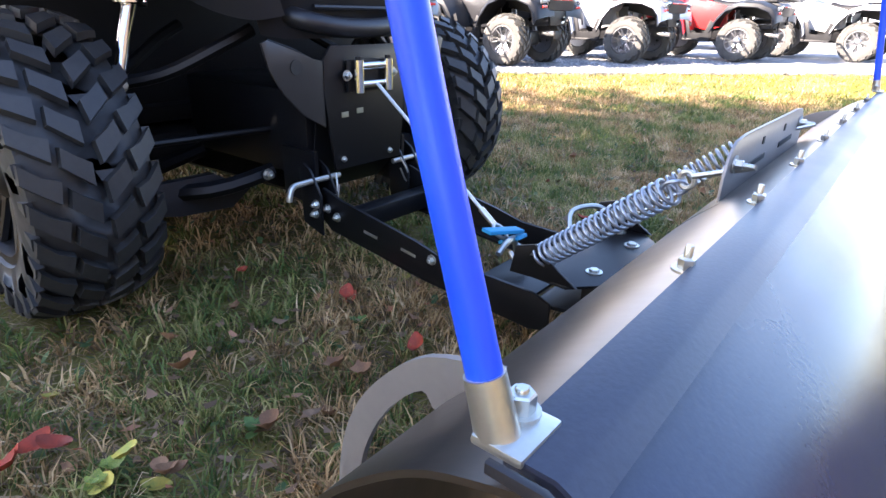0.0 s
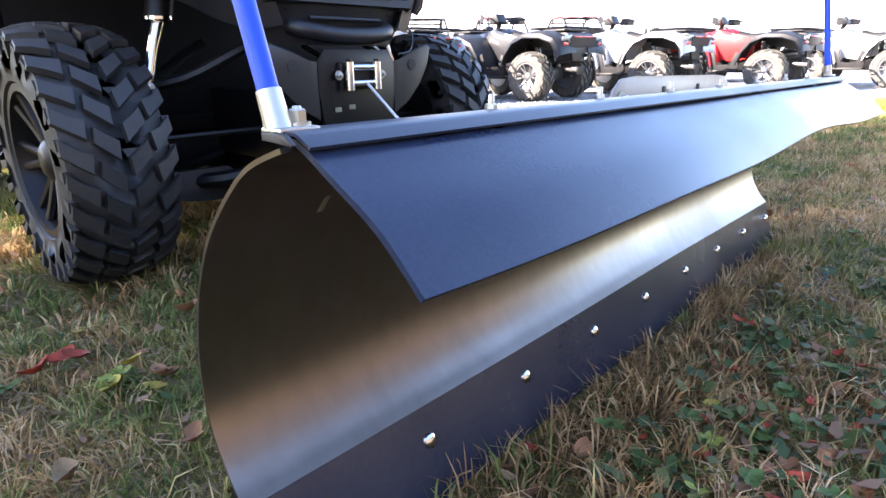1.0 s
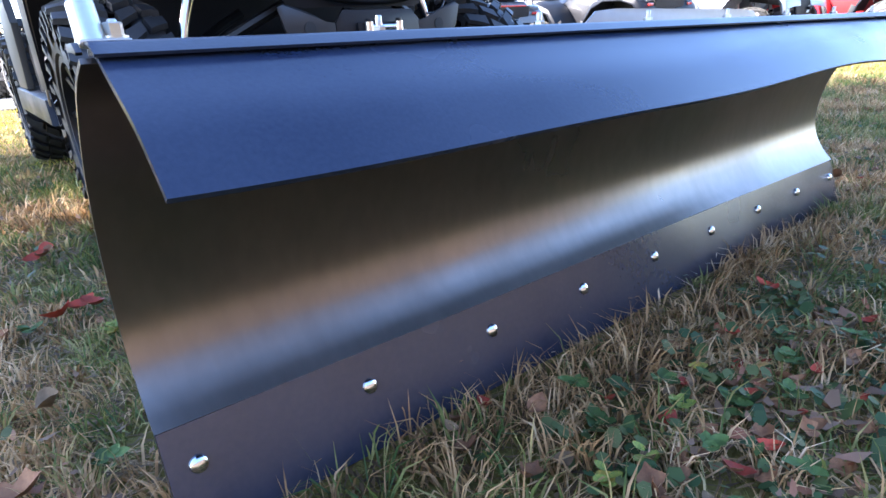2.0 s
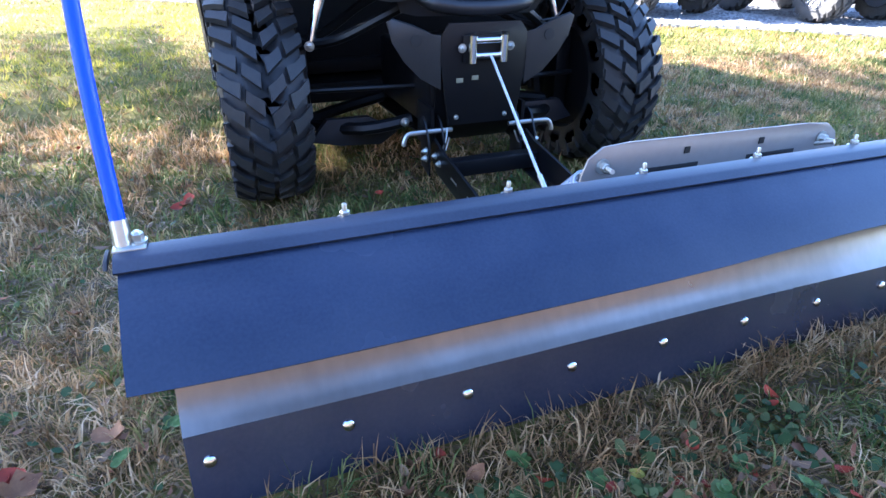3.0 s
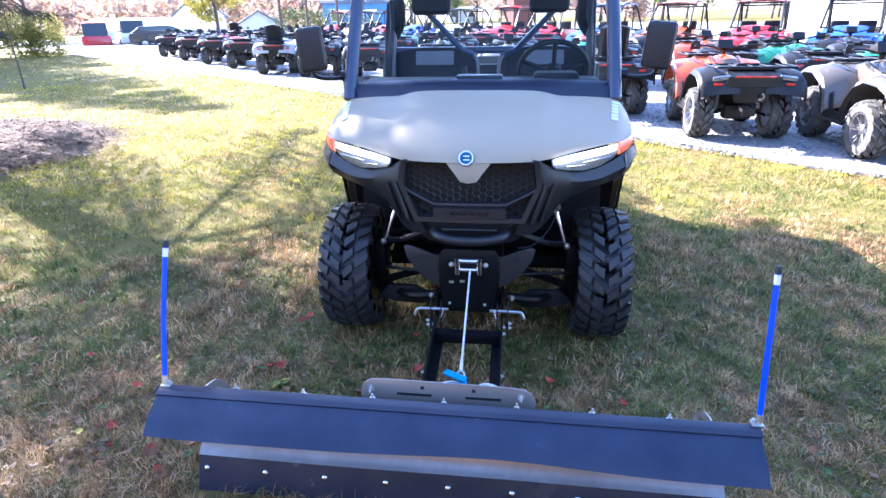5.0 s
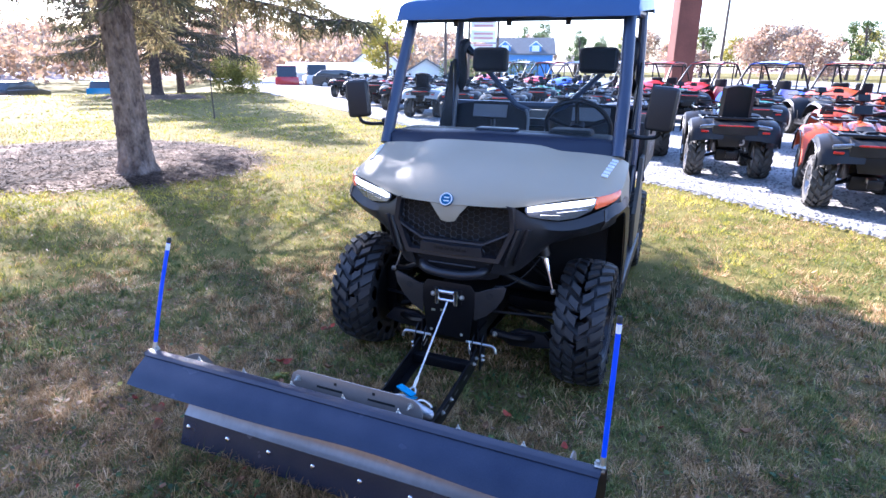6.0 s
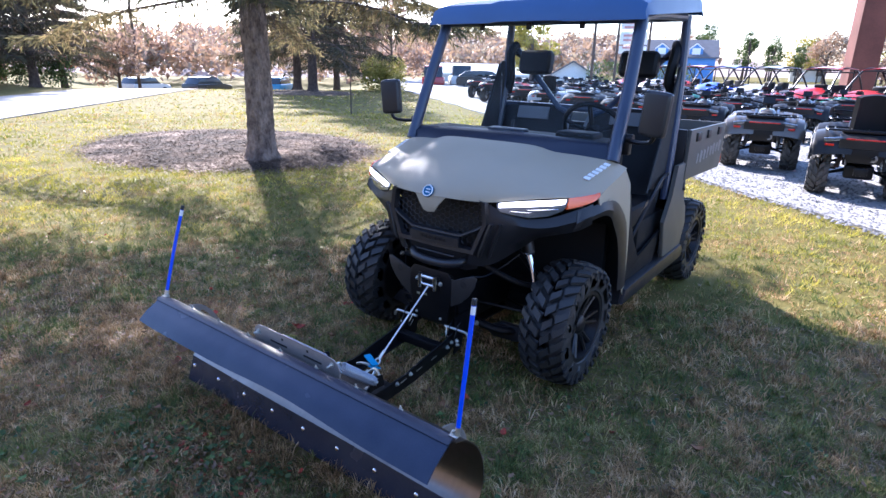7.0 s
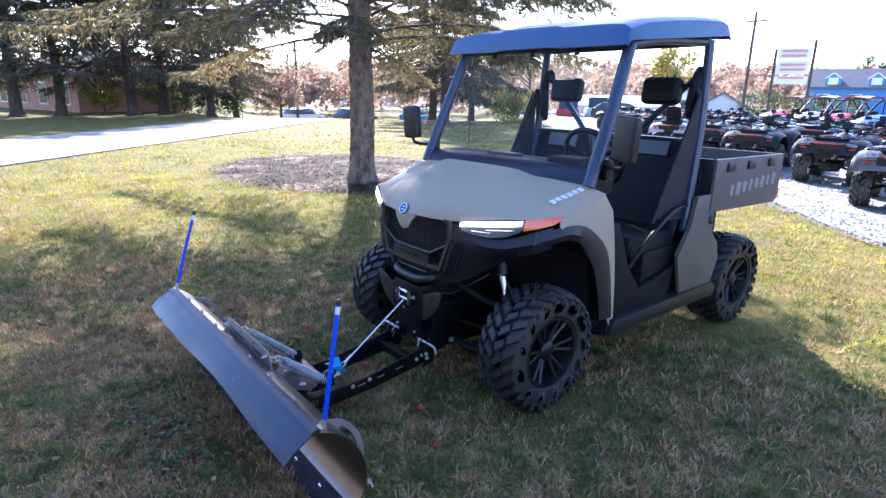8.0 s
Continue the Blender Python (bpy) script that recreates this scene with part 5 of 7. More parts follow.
        part("side_net", net, M_NET, t, "black side net")
        part("net_tube", tube([(sx * 0.674, 2.24, 0.84), (sx * 0.674, 2.60, 1.60)], 0.009, 6), F, t)
        part("grab_handle", tube(arc([(sx * 0.69, 2.0, 0.60), (sx * 0.71, 2.18, 0.78), (sx * 0.70, 2.42, 0.90), (sx * 0.69, 2.60, 0.92)], 4), 0.014, 8), F, t, "black hip bar")
        part("rear_arch", sheet([[(sx * x, 3.35 + 0.42 * math.cos(a), 0.36 + 0.42 * math.sin(a)) for a in (radians(150 - 6.0 * k) for k in range(11))] for x in (0.56, 0.42)], 0.006 * sx), P, t, "black rear wheel arch")
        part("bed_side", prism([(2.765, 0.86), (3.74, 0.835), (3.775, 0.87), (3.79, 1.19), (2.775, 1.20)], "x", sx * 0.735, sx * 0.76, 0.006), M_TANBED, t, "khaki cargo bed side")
        for y in (2.965, 3.26, 3.58):
            part("bed_hook", box((sx * 0.765, y, 1.142), (0.018, 0.105, 0.062), 0.008), P, t, "black tie-down hook")
        for k in range(8):
            part("bed_lettering", box((sx * 0.7615, 3.02 + 0.09 * k, 0.985 + 0.005 * k), (0.002, 0.066 if k % 3 else 0.045, 0.085 if k % 2 else 0.07), 0.0006, Matrix.Rotation(radians(-12), 4, "X")), M_DECAL, t, "plain pale bar of lettering")
        part("tail_lamp", box((sx * 0.745, 3.785, 0.90), (0.03, 0.02, 0.08), 0.005), M_ORANGE, t, "red tail lamp")
        part("bed_latch", tube(arc([(sx * 0.74, 2.80, 0.86), (sx * 0.755, 2.79, 0.80), (sx * 0.75, 2.83, 0.79)], 3), 0.012, 6), F, t)
    part("bed_floor", box((0, 3.27, 0.87), (1.46, 1.0, 0.03), 0.006), P, t)
    part("bed_front", box((0, 2.78, 1.03), (1.46, 0.025, 0.34), 0.006), P, t)
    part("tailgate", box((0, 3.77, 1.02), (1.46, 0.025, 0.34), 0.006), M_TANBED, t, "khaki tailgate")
    return t


M_COWL = material("cowl_plastic", (0.013, 0.018, 0.034), 0.4, fine=250, bump=0.12, bump_dist=0.001, spec=0.4)
M_EAR = material("weathered_black_plate", (0.024, 0.0225, 0.022), 0.42, scale=14, fine=160, mix=0.4, bump=0.15)
M_STICK = material("pale_sticker", (0.22, 0.21, 0.14), 0.5, mix=0.2, bump=0)
M_DECAL = material("pale_decal", (0.21, 0.207, 0.2), 0.4, scale=20, mix=0.2, bump=0)
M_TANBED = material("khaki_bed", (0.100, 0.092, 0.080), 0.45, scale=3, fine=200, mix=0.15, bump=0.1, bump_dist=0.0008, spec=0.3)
utv()


# ---- trees ----
def spruce(name, at, height, reach, bare, trunk_r, seed, limbs, label, needles=1.0, group="", lean=(0, 0), joined=True, size=1.0, mat=None, shade_limbs=0, bark=None):
    """A spruce: tapered trunk with root flare, drooping limbs with hanging twigs and needle sprays."""
    rnd = np.random.default_rng(seed)
    t = thing(name, (at[0], at[1], SOIL), label, "tree", group)
    base = Vector((at[0], at[1], SOIL))
    axis = lambda z: base + Vector((lean[0] * z + 0.05 * math.sin(z * 0.8), lean[1] * z + 0.04 * math.sin(z * 0.6 + 1), z))
    zs = [0, 0.04, 0.08, 0.12, 0.17] + [0.22 + (0.035 if not joined else 0.14) * k for k in range(112 if not joined else 28)] + [4.3, 4.8, 5.5, 6.5, 8, height * 0.85, height]
    zs = sorted({z for z in zs if z <= height})
    bm = bmesh.new()
    seg, rings = 36 if joined else 84, []
    for z in zs:
        f = max(0.02, 1 - z / height)
        r = trunk_r * (0.15 + 0.85 * f) * (1 + 0.55 * math.exp(-z / 0.16))
        p = axis(z)
        ring = []
        for k in range(seg):
            a = 2 * math.pi * k / seg
            scales = 0.0 if joined else 0.16 * abs(noise.noise(Vector((math.cos(a) * 9, math.sin(a) * 9, z * 5.5 + seed)))) + 0.10 * abs(noise.noise(Vector((math.cos(a) * 20, math.sin(a) * 20, z * 11 + seed))))
            rr = r * (0.955 + scales + 0.035 * noise.noise(Vector((math.cos(a) * 8, math.sin(a) * 8, z * 9 + seed))) + 0.09 * noise.noise(Vector((math.cos(a) * 3, math.sin(a) * 3, z * 2.2 + seed))) + 0.10 * math.exp(-z / 0.2) * math.sin(a * 5 + seed))
            ring.append(bm.verts.new(p + Vector((rr * math.cos(a), rr * math.sin(a), 0))))
        rings.append(ring)
    for a, b in zip(rings, rings[1:]):
        for k in range(seg):
            bm.faces.new((a[k], a[(k + 1) % seg], b[(k + 1) % seg], b[k]))
    part("trunk", bm, bark or M_BARK, t, "grey-brown scaly trunk", 80)
    wood, sprays = bmesh.new(), []
    for i in range(limbs + shade_limbs):
        # limbs past the regular count are added only to shade the vehicle's hood
        if i == limbs:
            rnd = np.random.default_rng(seed + 100)
        f = (i + rnd.uniform(0, 1)) / limbs if i < limbs else rnd.uniform(0.25, 0.40)
        z = bare + (height - bare - 0.3) * f ** 1.05
        g = (z - bare) / (height - bare)
        L = reach * (1 - g) ** 0.8 * rnd.uniform(0.7, 1.08) + 0.25
        a = i * 2.39996 + rnd.uniform(-0.3, 0.3)
        d = Vector((math.cos(a), math.sin(a), 0))
        rise = L * rnd.uniform(0.0, 0.12) + 0.05
        droop = L * rnd.uniform(0.16, 0.28) * (1 - 0.5 * g)
        pts = []
        for k in range(7):
            s = k / 6
            w = Vector((-d.y, d.x, 0)) * 0.06 * L * math.sin(s * 4 + i)
            pts.append(axis(z) + d * (L * s) + w + Vector((0, 0, rise * math.sin(s * math.pi * 0.7) - droop * s * s + (0.06 * L if s > 0.9 else 0))))
        r0 = 0.010 + (0.009 if joined else 0.005) * L
        wood = wood if joined else bmesh.new()
        tube(pts, [r0 * (1 - 0.85 * k / 6) for k in range(7)], 5, wood, False)
        side = Vector((-d.y, d.x, 0))
        n2 = int(4 + L * 5) if joined else int(6 + L * 9)
        for j in range(n2):
            s = 0.22 + 0.78 * (j + rnd.uniform(0, 1)) / n2
            q = s * 6
            k = min(int(q), 5)
            p = pts[k].lerp(pts[k + 1], q - k)
            sg = 1 if j % 2 else -1
            l2 = 0.18 + 0.2 * L * (1 - s) ** 0.7 * rnd.uniform(0.5, 1.2)
            dirn = (d * rnd.uniform(0.3, 0.75) + side * sg * rnd.uniform(0.5, 1.0)).normalized()
            hang = rnd.uniform(0.25, 0.75) * l2
            sub = [p, p + dirn * l2 * 0.5 + Vector((0, 0, -hang * 0.22)), p + dirn * l2 + Vector((0, 0, -hang))]
            tube(sub, [0.006 + 0.002 * L, 0.005, 0.003], 3, wood, False)
            if not joined:
                for v in (0.35, 0.6, 0.85):
                    e = sub[0].lerp(sub[2], v)
                    tube([e, e + Vector((rnd.normal(0, 0.04), rnd.normal(0, 0.04), -rnd.uniform(0.10, 0.28)))], 0.0022, 3, wood, False)
            n3 = max(3, int((5 + 16 * l2) * needles * (1.0 if g > 0.21 else 0.2 if s < 0.5 else 0.7)))
            for m in range(n3):
                u = (m + rnd.uniform(0, 1)) / n3
                c = sub[0].lerp(sub[1], u * 2) if u < 0.5 else sub[1].lerp(sub[2], u * 2 - 1)
                dr = Vector((rnd.normal(0, 0.5), rnd.normal(0, 0.5), -abs(rnd.normal(0.55, 0.45)))) + dirn * 0.5
                sprays.append((c, dr.normalized(), rnd.uniform(0.08, 0.2) * size, rnd.uniform(0.006, 0.012) * size, rnd.uniform(0, 6.28)))
        if not joined:
            part("limb", wood, M_TWIG, t, "thin brown drooping limb", 80)
    if joined:
        part("branchwork", wood, M_TWIG, t, "thin brown drooping branches", 80)
    k = len(sprays)
    C = np.array([s[0] for s in sprays])
    D = np.array([s[1] for s in sprays])
    Ln, W, R = (np.array([s[i] for s in sprays])[:, None] for i in (2, 3, 4))
    ref = np.stack([np.cos(R[:, 0]), np.sin(R[:, 0]), np.zeros(k)], 1)
    Sd = np.cross(D, ref)
    Sd /= np.linalg.norm(Sd, axis=1)[:, None] + 1e-9
    V = np.zeros((k, 4, 3))
    V[:, 0], V[:, 1], V[:, 2], V[:, 3] = C, C + D * Ln * 0.45 + Sd * W, C + D * Ln, C + D * Ln * 0.45 - Sd * W
    o = new("needles", strips_mesh("needles", V, [(0, 1, 2, 3)], mat or M_NEEDLE))
    o.parent = t
    o.matrix_parent_inverse = placed(t).inverted()
    tagged(o, "grey-green hanging needle sprays")
    return t


spruce("spruce_tree", (-6.42, 4.47), 13.5, 4.7, 2.35, 0.215, 17, 150, "tall spruce with a bare lower trunk standing in bark mulch", 4.3, "", (0.0, 0.0), False, shade_limbs=15)
far = spruce("spruce_tree", (-22.7, 19.6), 12.0, 4.3, 1.9, 0.26, 23, 72, "dark spruce with drooping limbs at the edge of the lawn", 1.35, "spruces beyond the lawn", (0, 0), True, 2.9, M_DARKNEEDLE, 0, M_BACKLITBARK)
for x, y, s, r in ((-28.3, 23.2, 1.05, 40), (-31.2, 29.3, 1.0, 130), (-36.2, 1.4, 1.2, 200), (-36.6, 3.4, 1.1, 75), (-36.1, 6.9, 1.15, 310), (-37.7, 9.0, 1.2, 20), (-35.9, 11.4, 1.0, 160), (-40.5, -3.5, 1.3, 95), (-43, 15.5, 0.9, 250)):
    c = copy_thing(far, Matrix.Translation((x, y, SOIL - float(drop(x, y)))) @ Matrix.Rotation(radians(r), 4, "Z"))
    c.scale = (s, s, s)


def mulch_bed(cx, cy, rx, ry, chips, seed):
    t = thing("mulch_bed", (cx, cy, SOIL), "low ring of brown bark mulch round a spruce trunk", "mulch", kind="structure")
    bm = bmesh.new()
    rings = []
    for f, h in ((1.0, 0.0), (0.9, 0.05), (0.6, 0.085), (0.25, 0.10), (0.0, 0.10)):
        rings.append([bm.verts.new((cx + rx * f * math.cos(a) * (1 + 0.05 * math.sin(3 * a)), cy + ry * f * math.sin(a) * (1 + 0.05 * math.cos(4 * a)), SOIL + h)) for a in (2 * math.pi * k / 40 for k in range(40))])
    for a, b in zip(rings, rings[1:]):
        for k in range(40):
            bm.faces.new((a[k], a[(k + 1) % 40], b[(k + 1) % 40], b[k]))
    part("mound", bm, M_MULCH, t, "", 80)
    rng = np.random.default_rng(seed)
    r, th = np.sqrt(rng.uniform(0, 1.0, chips)) * (1 + 0.16 * rng.uniform(0, 1, chips) ** 3), rng.uniform(0, 6.28, chips)
    x, y = cx + rx * r * np.cos(th), cy + ry * r * np.sin(th)
    z = SOIL + np.interp(r, [0, 0.25, 0.6, 0.9, 1.0, 1.2], [0.10, 0.10, 0.085, 0.05, 0.012, 0.012]) + rng.uniform(0.008, 0.02, chips)
    a, L, W = rng.uniform(0, 6.28, chips), rng.uniform(0.010, 0.036, chips), rng.uniform(0.004, 0.010, chips)
    tl = rng.normal(0, 0.18, chips)
    V = np.zeros((chips, 4, 3))
    for i, (u, v) in enumerate(((-1, -1), (1, -1), (1, 1), (-1, 1))):
        V[:, i] = np.stack([x + u * L * np.cos(a) - v * W * np.sin(a), y + u * L * np.sin(a) + v * W * np.cos(a), z + u * L * np.sin(tl) + 0.0035 * (v > 0)], 1)
    o = new("chips", strips_mesh("chips", V, [(0, 1, 2, 3)], M_CHIP))
    o.parent = t
    o.matrix_parent_inverse = placed(t).inverted()
    tagged(o, "loose bark chips", kind="stuff")


mulch_bed(-8.3, 5.2, 3.0, 2.4, 42000, 5)
mulch_bed(-22.9, 19.6, 2.6, 2.2, 1500, 6)


# ---- quad bikes and side-by-sides in the lot ----
def atv(color, label, group):
    """A quad bike that heads along y, its rear axle over the origin."""
    t = thing("quad_bike", (0, 0, 0), label, "quad bike", group)
    P = M_QUAD
    rear = [(-0.50, 0.58), (-0.47, 0.72), (-0.40, 0.80), (-0.22, 0.86), (0.05, 0.87), (0.24, 0.80), (0.36, 0.66), (0.44, 0.48)]
    front = [(-0.46, 0.42), (-0.40, 0.62), (-0.28, 0.78), (-0.05, 0.87), (0.18, 0.86), (0.34, 0.79), (0.44, 0.66), (0.47, 0.56)]
    for sx in (-1, 1):
        wheel(t, sx * 0.46, 0.0, 0.315, 0.315, 0.25, sx, M_RIMLT, 16, False)
        wheel(t, sx * 0.46, 1.26, 0.315, 0.315, 0.21, sx, M_RIMLT, 16, False)
        for y, prof, paint in ((0.0, rear, color if color in (PAINT["silver"], PAINT["bronze"]) else P), (1.26, front, P if color is PAINT["black"] else color)):
            rows = [[(sx * x, y + v * g, z + lift) for v, z in prof] for x, lift, g in ((0.14, 0.025, 0.96), (0.34, 0.02, 1.0), (0.50, 0.0, 1.0), (0.575, -0.02, 0.985), (0.60, -0.075, 0.95))]
            fd = part("fender", sheet(rows, 0.010 * sx), paint, t, "", 40)
            part("fender_edge", tube([(sx * 0.602, y + v * 0.95, z - 0.075) for v, z in prof], 0.011, 5), M_FRAME, fd, "black fender edge")
        part("footwell", box((sx * 0.40, 0.63, 0.30), (0.30, 0.44, 0.035), 0.012), P, t)
        part("footwell_guard", prism([(0.40, 0.31), (0.86, 0.31), (0.92, 0.56), (0.80, 0.62), (0.74, 0.40), (0.52, 0.40), (0.46, 0.60), (0.38, 0.56)], "x", sx * 0.50, sx * 0.525, 0.004), P, t)
        part("side_panel", prism([(0.30, 0.52), (0.60, 0.44), (0.92, 0.50), (1.08, 0.80), (0.88, 0.95), (0.64, 0.88), (0.34, 0.80)], "x", sx * 0.155, sx * 0.20, 0.012), color, t, "painted side panel")
        lamp = part("tail_light", box((sx * 0.37, -0.475, 0.785), (0.20, 0.035, 0.052), 0.012, Matrix.Rotation(radians(sx * 8), 4, "Y")), M_LENS, t, "clear tail light")
        part("tail_lens", box((sx * 0.40, -0.492, 0.715), (0.10, 0.012, 0.03), 0.004), M_TAIL, lamp, "red reflector")
        part("shock", tube([(sx * 0.26, 0.03, 0.36), (sx * 0.22, 0.10, 0.68)], [0.032, 0.024], 8), M_RIMLT, t, "pale coil shock")
        part("shock", tube([(sx * 0.26, 1.24, 0.36), (sx * 0.19, 1.20, 0.70)], [0.03, 0.022], 8), M_RIMLT, t, "pale coil shock")
        for y in (0.0, 1.26):
            part("swing_arm", tube([(sx * 0.12, y - 0.06, 0.36), (sx * 0.36, y, 0.28), (sx * 0.12, y + 0.10, 0.36)], 0.018, 6), M_FRAME, t)
        part("hand_guard", sheet([[(sx * 0.30, 0.98, 1.03), (sx * 0.42, 0.93, 1.03), (sx * 0.47, 0.82, 1.03)], [(sx * 0.31, 0.97, 1.13), (sx * 0.42, 0.92, 1.14), (sx * 0.46, 0.83, 1.12)]], 0.008), P, t)
        part("head_light", box((sx * 0.20, 1.70, 0.76), (0.15, 0.05, 0.07), 0.018), M_LENS, t)
    part("rear_axle", box((0, 0.0, 0.33), (0.34, 0.20, 0.18), 0.04), M_FRAME, t)
    part("front_axle", box((0, 1.26, 0.33), (0.34, 0.18, 0.16), 0.04), M_FRAME, t)
    part("engine", box((0, 0.58, 0.44), (0.30, 0.74, 0.34), 0.05), M_FRAME, t)
    part("tank", sheet([mirrored([(0, y, z), (w * 0.6, y, z - 0.02), (w, y, z - 0.10)]) for y, z, w in ((0.56, 0.90, 0.14), (0.70, 0.955, 0.17), (0.90, 0.97, 0.18), (1.08, 0.93, 0.20), (1.30, 0.90, 0.21))], -0.02), color, t, "", 50)
    part("seat", sheet([mirrored([(0, y, z), (w * 0.7, y, z - 0.008), (w, y, z - 0.05), (w * 0.92, y, z - 0.13)]) for y, z, w in ((-0.12, 0.93, 0.15), (0.05, 0.92, 0.17), (0.25, 0.885, 0.17), (0.45, 0.885, 0.14), (0.62, 0.93, 0.11))], -0.05), M_SEAT, t, "black saddle", 60)
    part("rear_body", prism([(-0.48, 0.68), (-0.50, 0.80), (-0.40, 0.855), (0.10, 0.875), (0.12, 0.70), (-0.30, 0.62)], "x", -0.30, 0.30, 0.015), P, t)
    part("nose", prism([(1.30, 0.60), (1.66, 0.60), (1.74, 0.70), (1.70, 0.84), (1.50, 0.90), (1.26, 0.90)], "x", -0.28, 0.28, 0.03), color, t)
    part("rear_trim", box((0, -0.497, 0.80), (0.46, 0.018, 0.02), 0.006), M_TAIL, t, "red reflector strip")
    part("rear_guard", prism([(-0.18, 0.50), (0.18, 0.50), (0.24, 0.68), (-0.24, 0.68)], "y", -0.46, -0.43, 0.006), M_FRAME, t, "black rear guard")
    mf = part("muffler", tube([(0.10, -0.46, 0.57), (0.12, -0.30, 0.56), (0.14, 0.12, 0.52)], [0.05, 0.065, 0.06], 12), M_RIMLT, t, "bright muffler")
    part("muffler_tip", tube([(0.10, -0.50, 0.575), (0.10, -0.45, 0.57)], 0.022, 10), M_FRAME, mf)
    part("hitch", box((0, -0.34, 0.40), (0.10, 0.26, 0.06), 0.012), M_RIMLT, t, "grey hitch receiver")
    part("hitch_plate", box((0, -0.46, 0.385), (0.15, 0.03, 0.10), 0.01), M_FRAME, t)
    for y0, y1, z, w, nm in ((-0.50, 0.02, 0.905, 0.46, "rear_rack"), (1.12, 1.66, 0.945, 0.44, "front_rack")):
        b = tube(arc([(-w, y1, z), (-w, y0 + 0.08, z), (-w + 0.10, y0, z + 0.004), (w - 0.10, y0, z + 0.004), (w, y0 + 0.08, z), (w, y1, z)], 3), 0.015, 6)
        rk = part(nm, b, M_FRAME, t, "black tube rack")
        part("end_bar", tube([(-w, y1, z), (w, y1, z)], 0.013, 5), M_FRAME, rk)
        for k in range(5):
            x = -w + 2 * w * (k + 0.5) / 5
            part("rack_bar", tube([(x, y0 + 0.01, z), (x, y1, z)], 0.009, 5), M_FRAME, rk)
        part("rack_deck", box((0, (y0 + y1) / 2 + 0.03, z - 0.022), (w * 1.25, 0.34, 0.022), 0.008), P, rk, "black plastic rack deck")
    hb = tube(arc([(-0.42, 0.78, 1.09), (-0.24, 0.86, 1.08), (0, 0.93, 1.03), (0.24, 0.86, 1.08), (0.42, 0.78, 1.09)], 4), 0.014, 6)
    tube([(0, 0.98, 0.90), (0, 0.92, 1.04)], 0.035, 8, hb)
    part("handlebar", hb, M_FRAME, t, "black handlebar")
    part("dash_pod", prism([(0.86, 1.05), (1.02, 1.02), (1.06, 1.10), (0.92, 1.16)], "x", -0.10, 0.10, 0.015), P, t)
    part("front_bumper", tube(arc([(-0.30, 1.62, 0.44), (-0.30, 1.76, 0.58), (-0.22, 1.82, 0.74), (0, 1.84, 0.78), (0.22, 1.82, 0.74), (0.30, 1.76, 0.58), (0.30, 1.62, 0.44)], 4), 0.018, 6), M_FRAME, t)
    return t


def backrest_on(t):
    b = sheet([arc([(-0.22, -0.16 - 0.10 * f, 0.90 + 0.42 * f), (-0.16, -0.12 - 0.10 * f, 0.90 + 0.44 * f), (0, -0.10 - 0.10 * f, 0.90 + 0.46 * f), (0.16, -0.12 - 0.10 * f, 0.90 + 0.44 * f), (0.22, -0.16 - 0.10 * f, 0.90 + 0.42 * f)], 3) for f in (0, 0.4, 0.8, 1.0)], 0.07)
    part("passenger_backrest", b, M_SEAT, t, "black padded passenger backrest", 50)
    part("passenger_seat", box((0, 0.02, 0.93), (0.36, 0.36, 0.12), 0.05, None, None, 3), M_SEAT, t, "black padded seat")


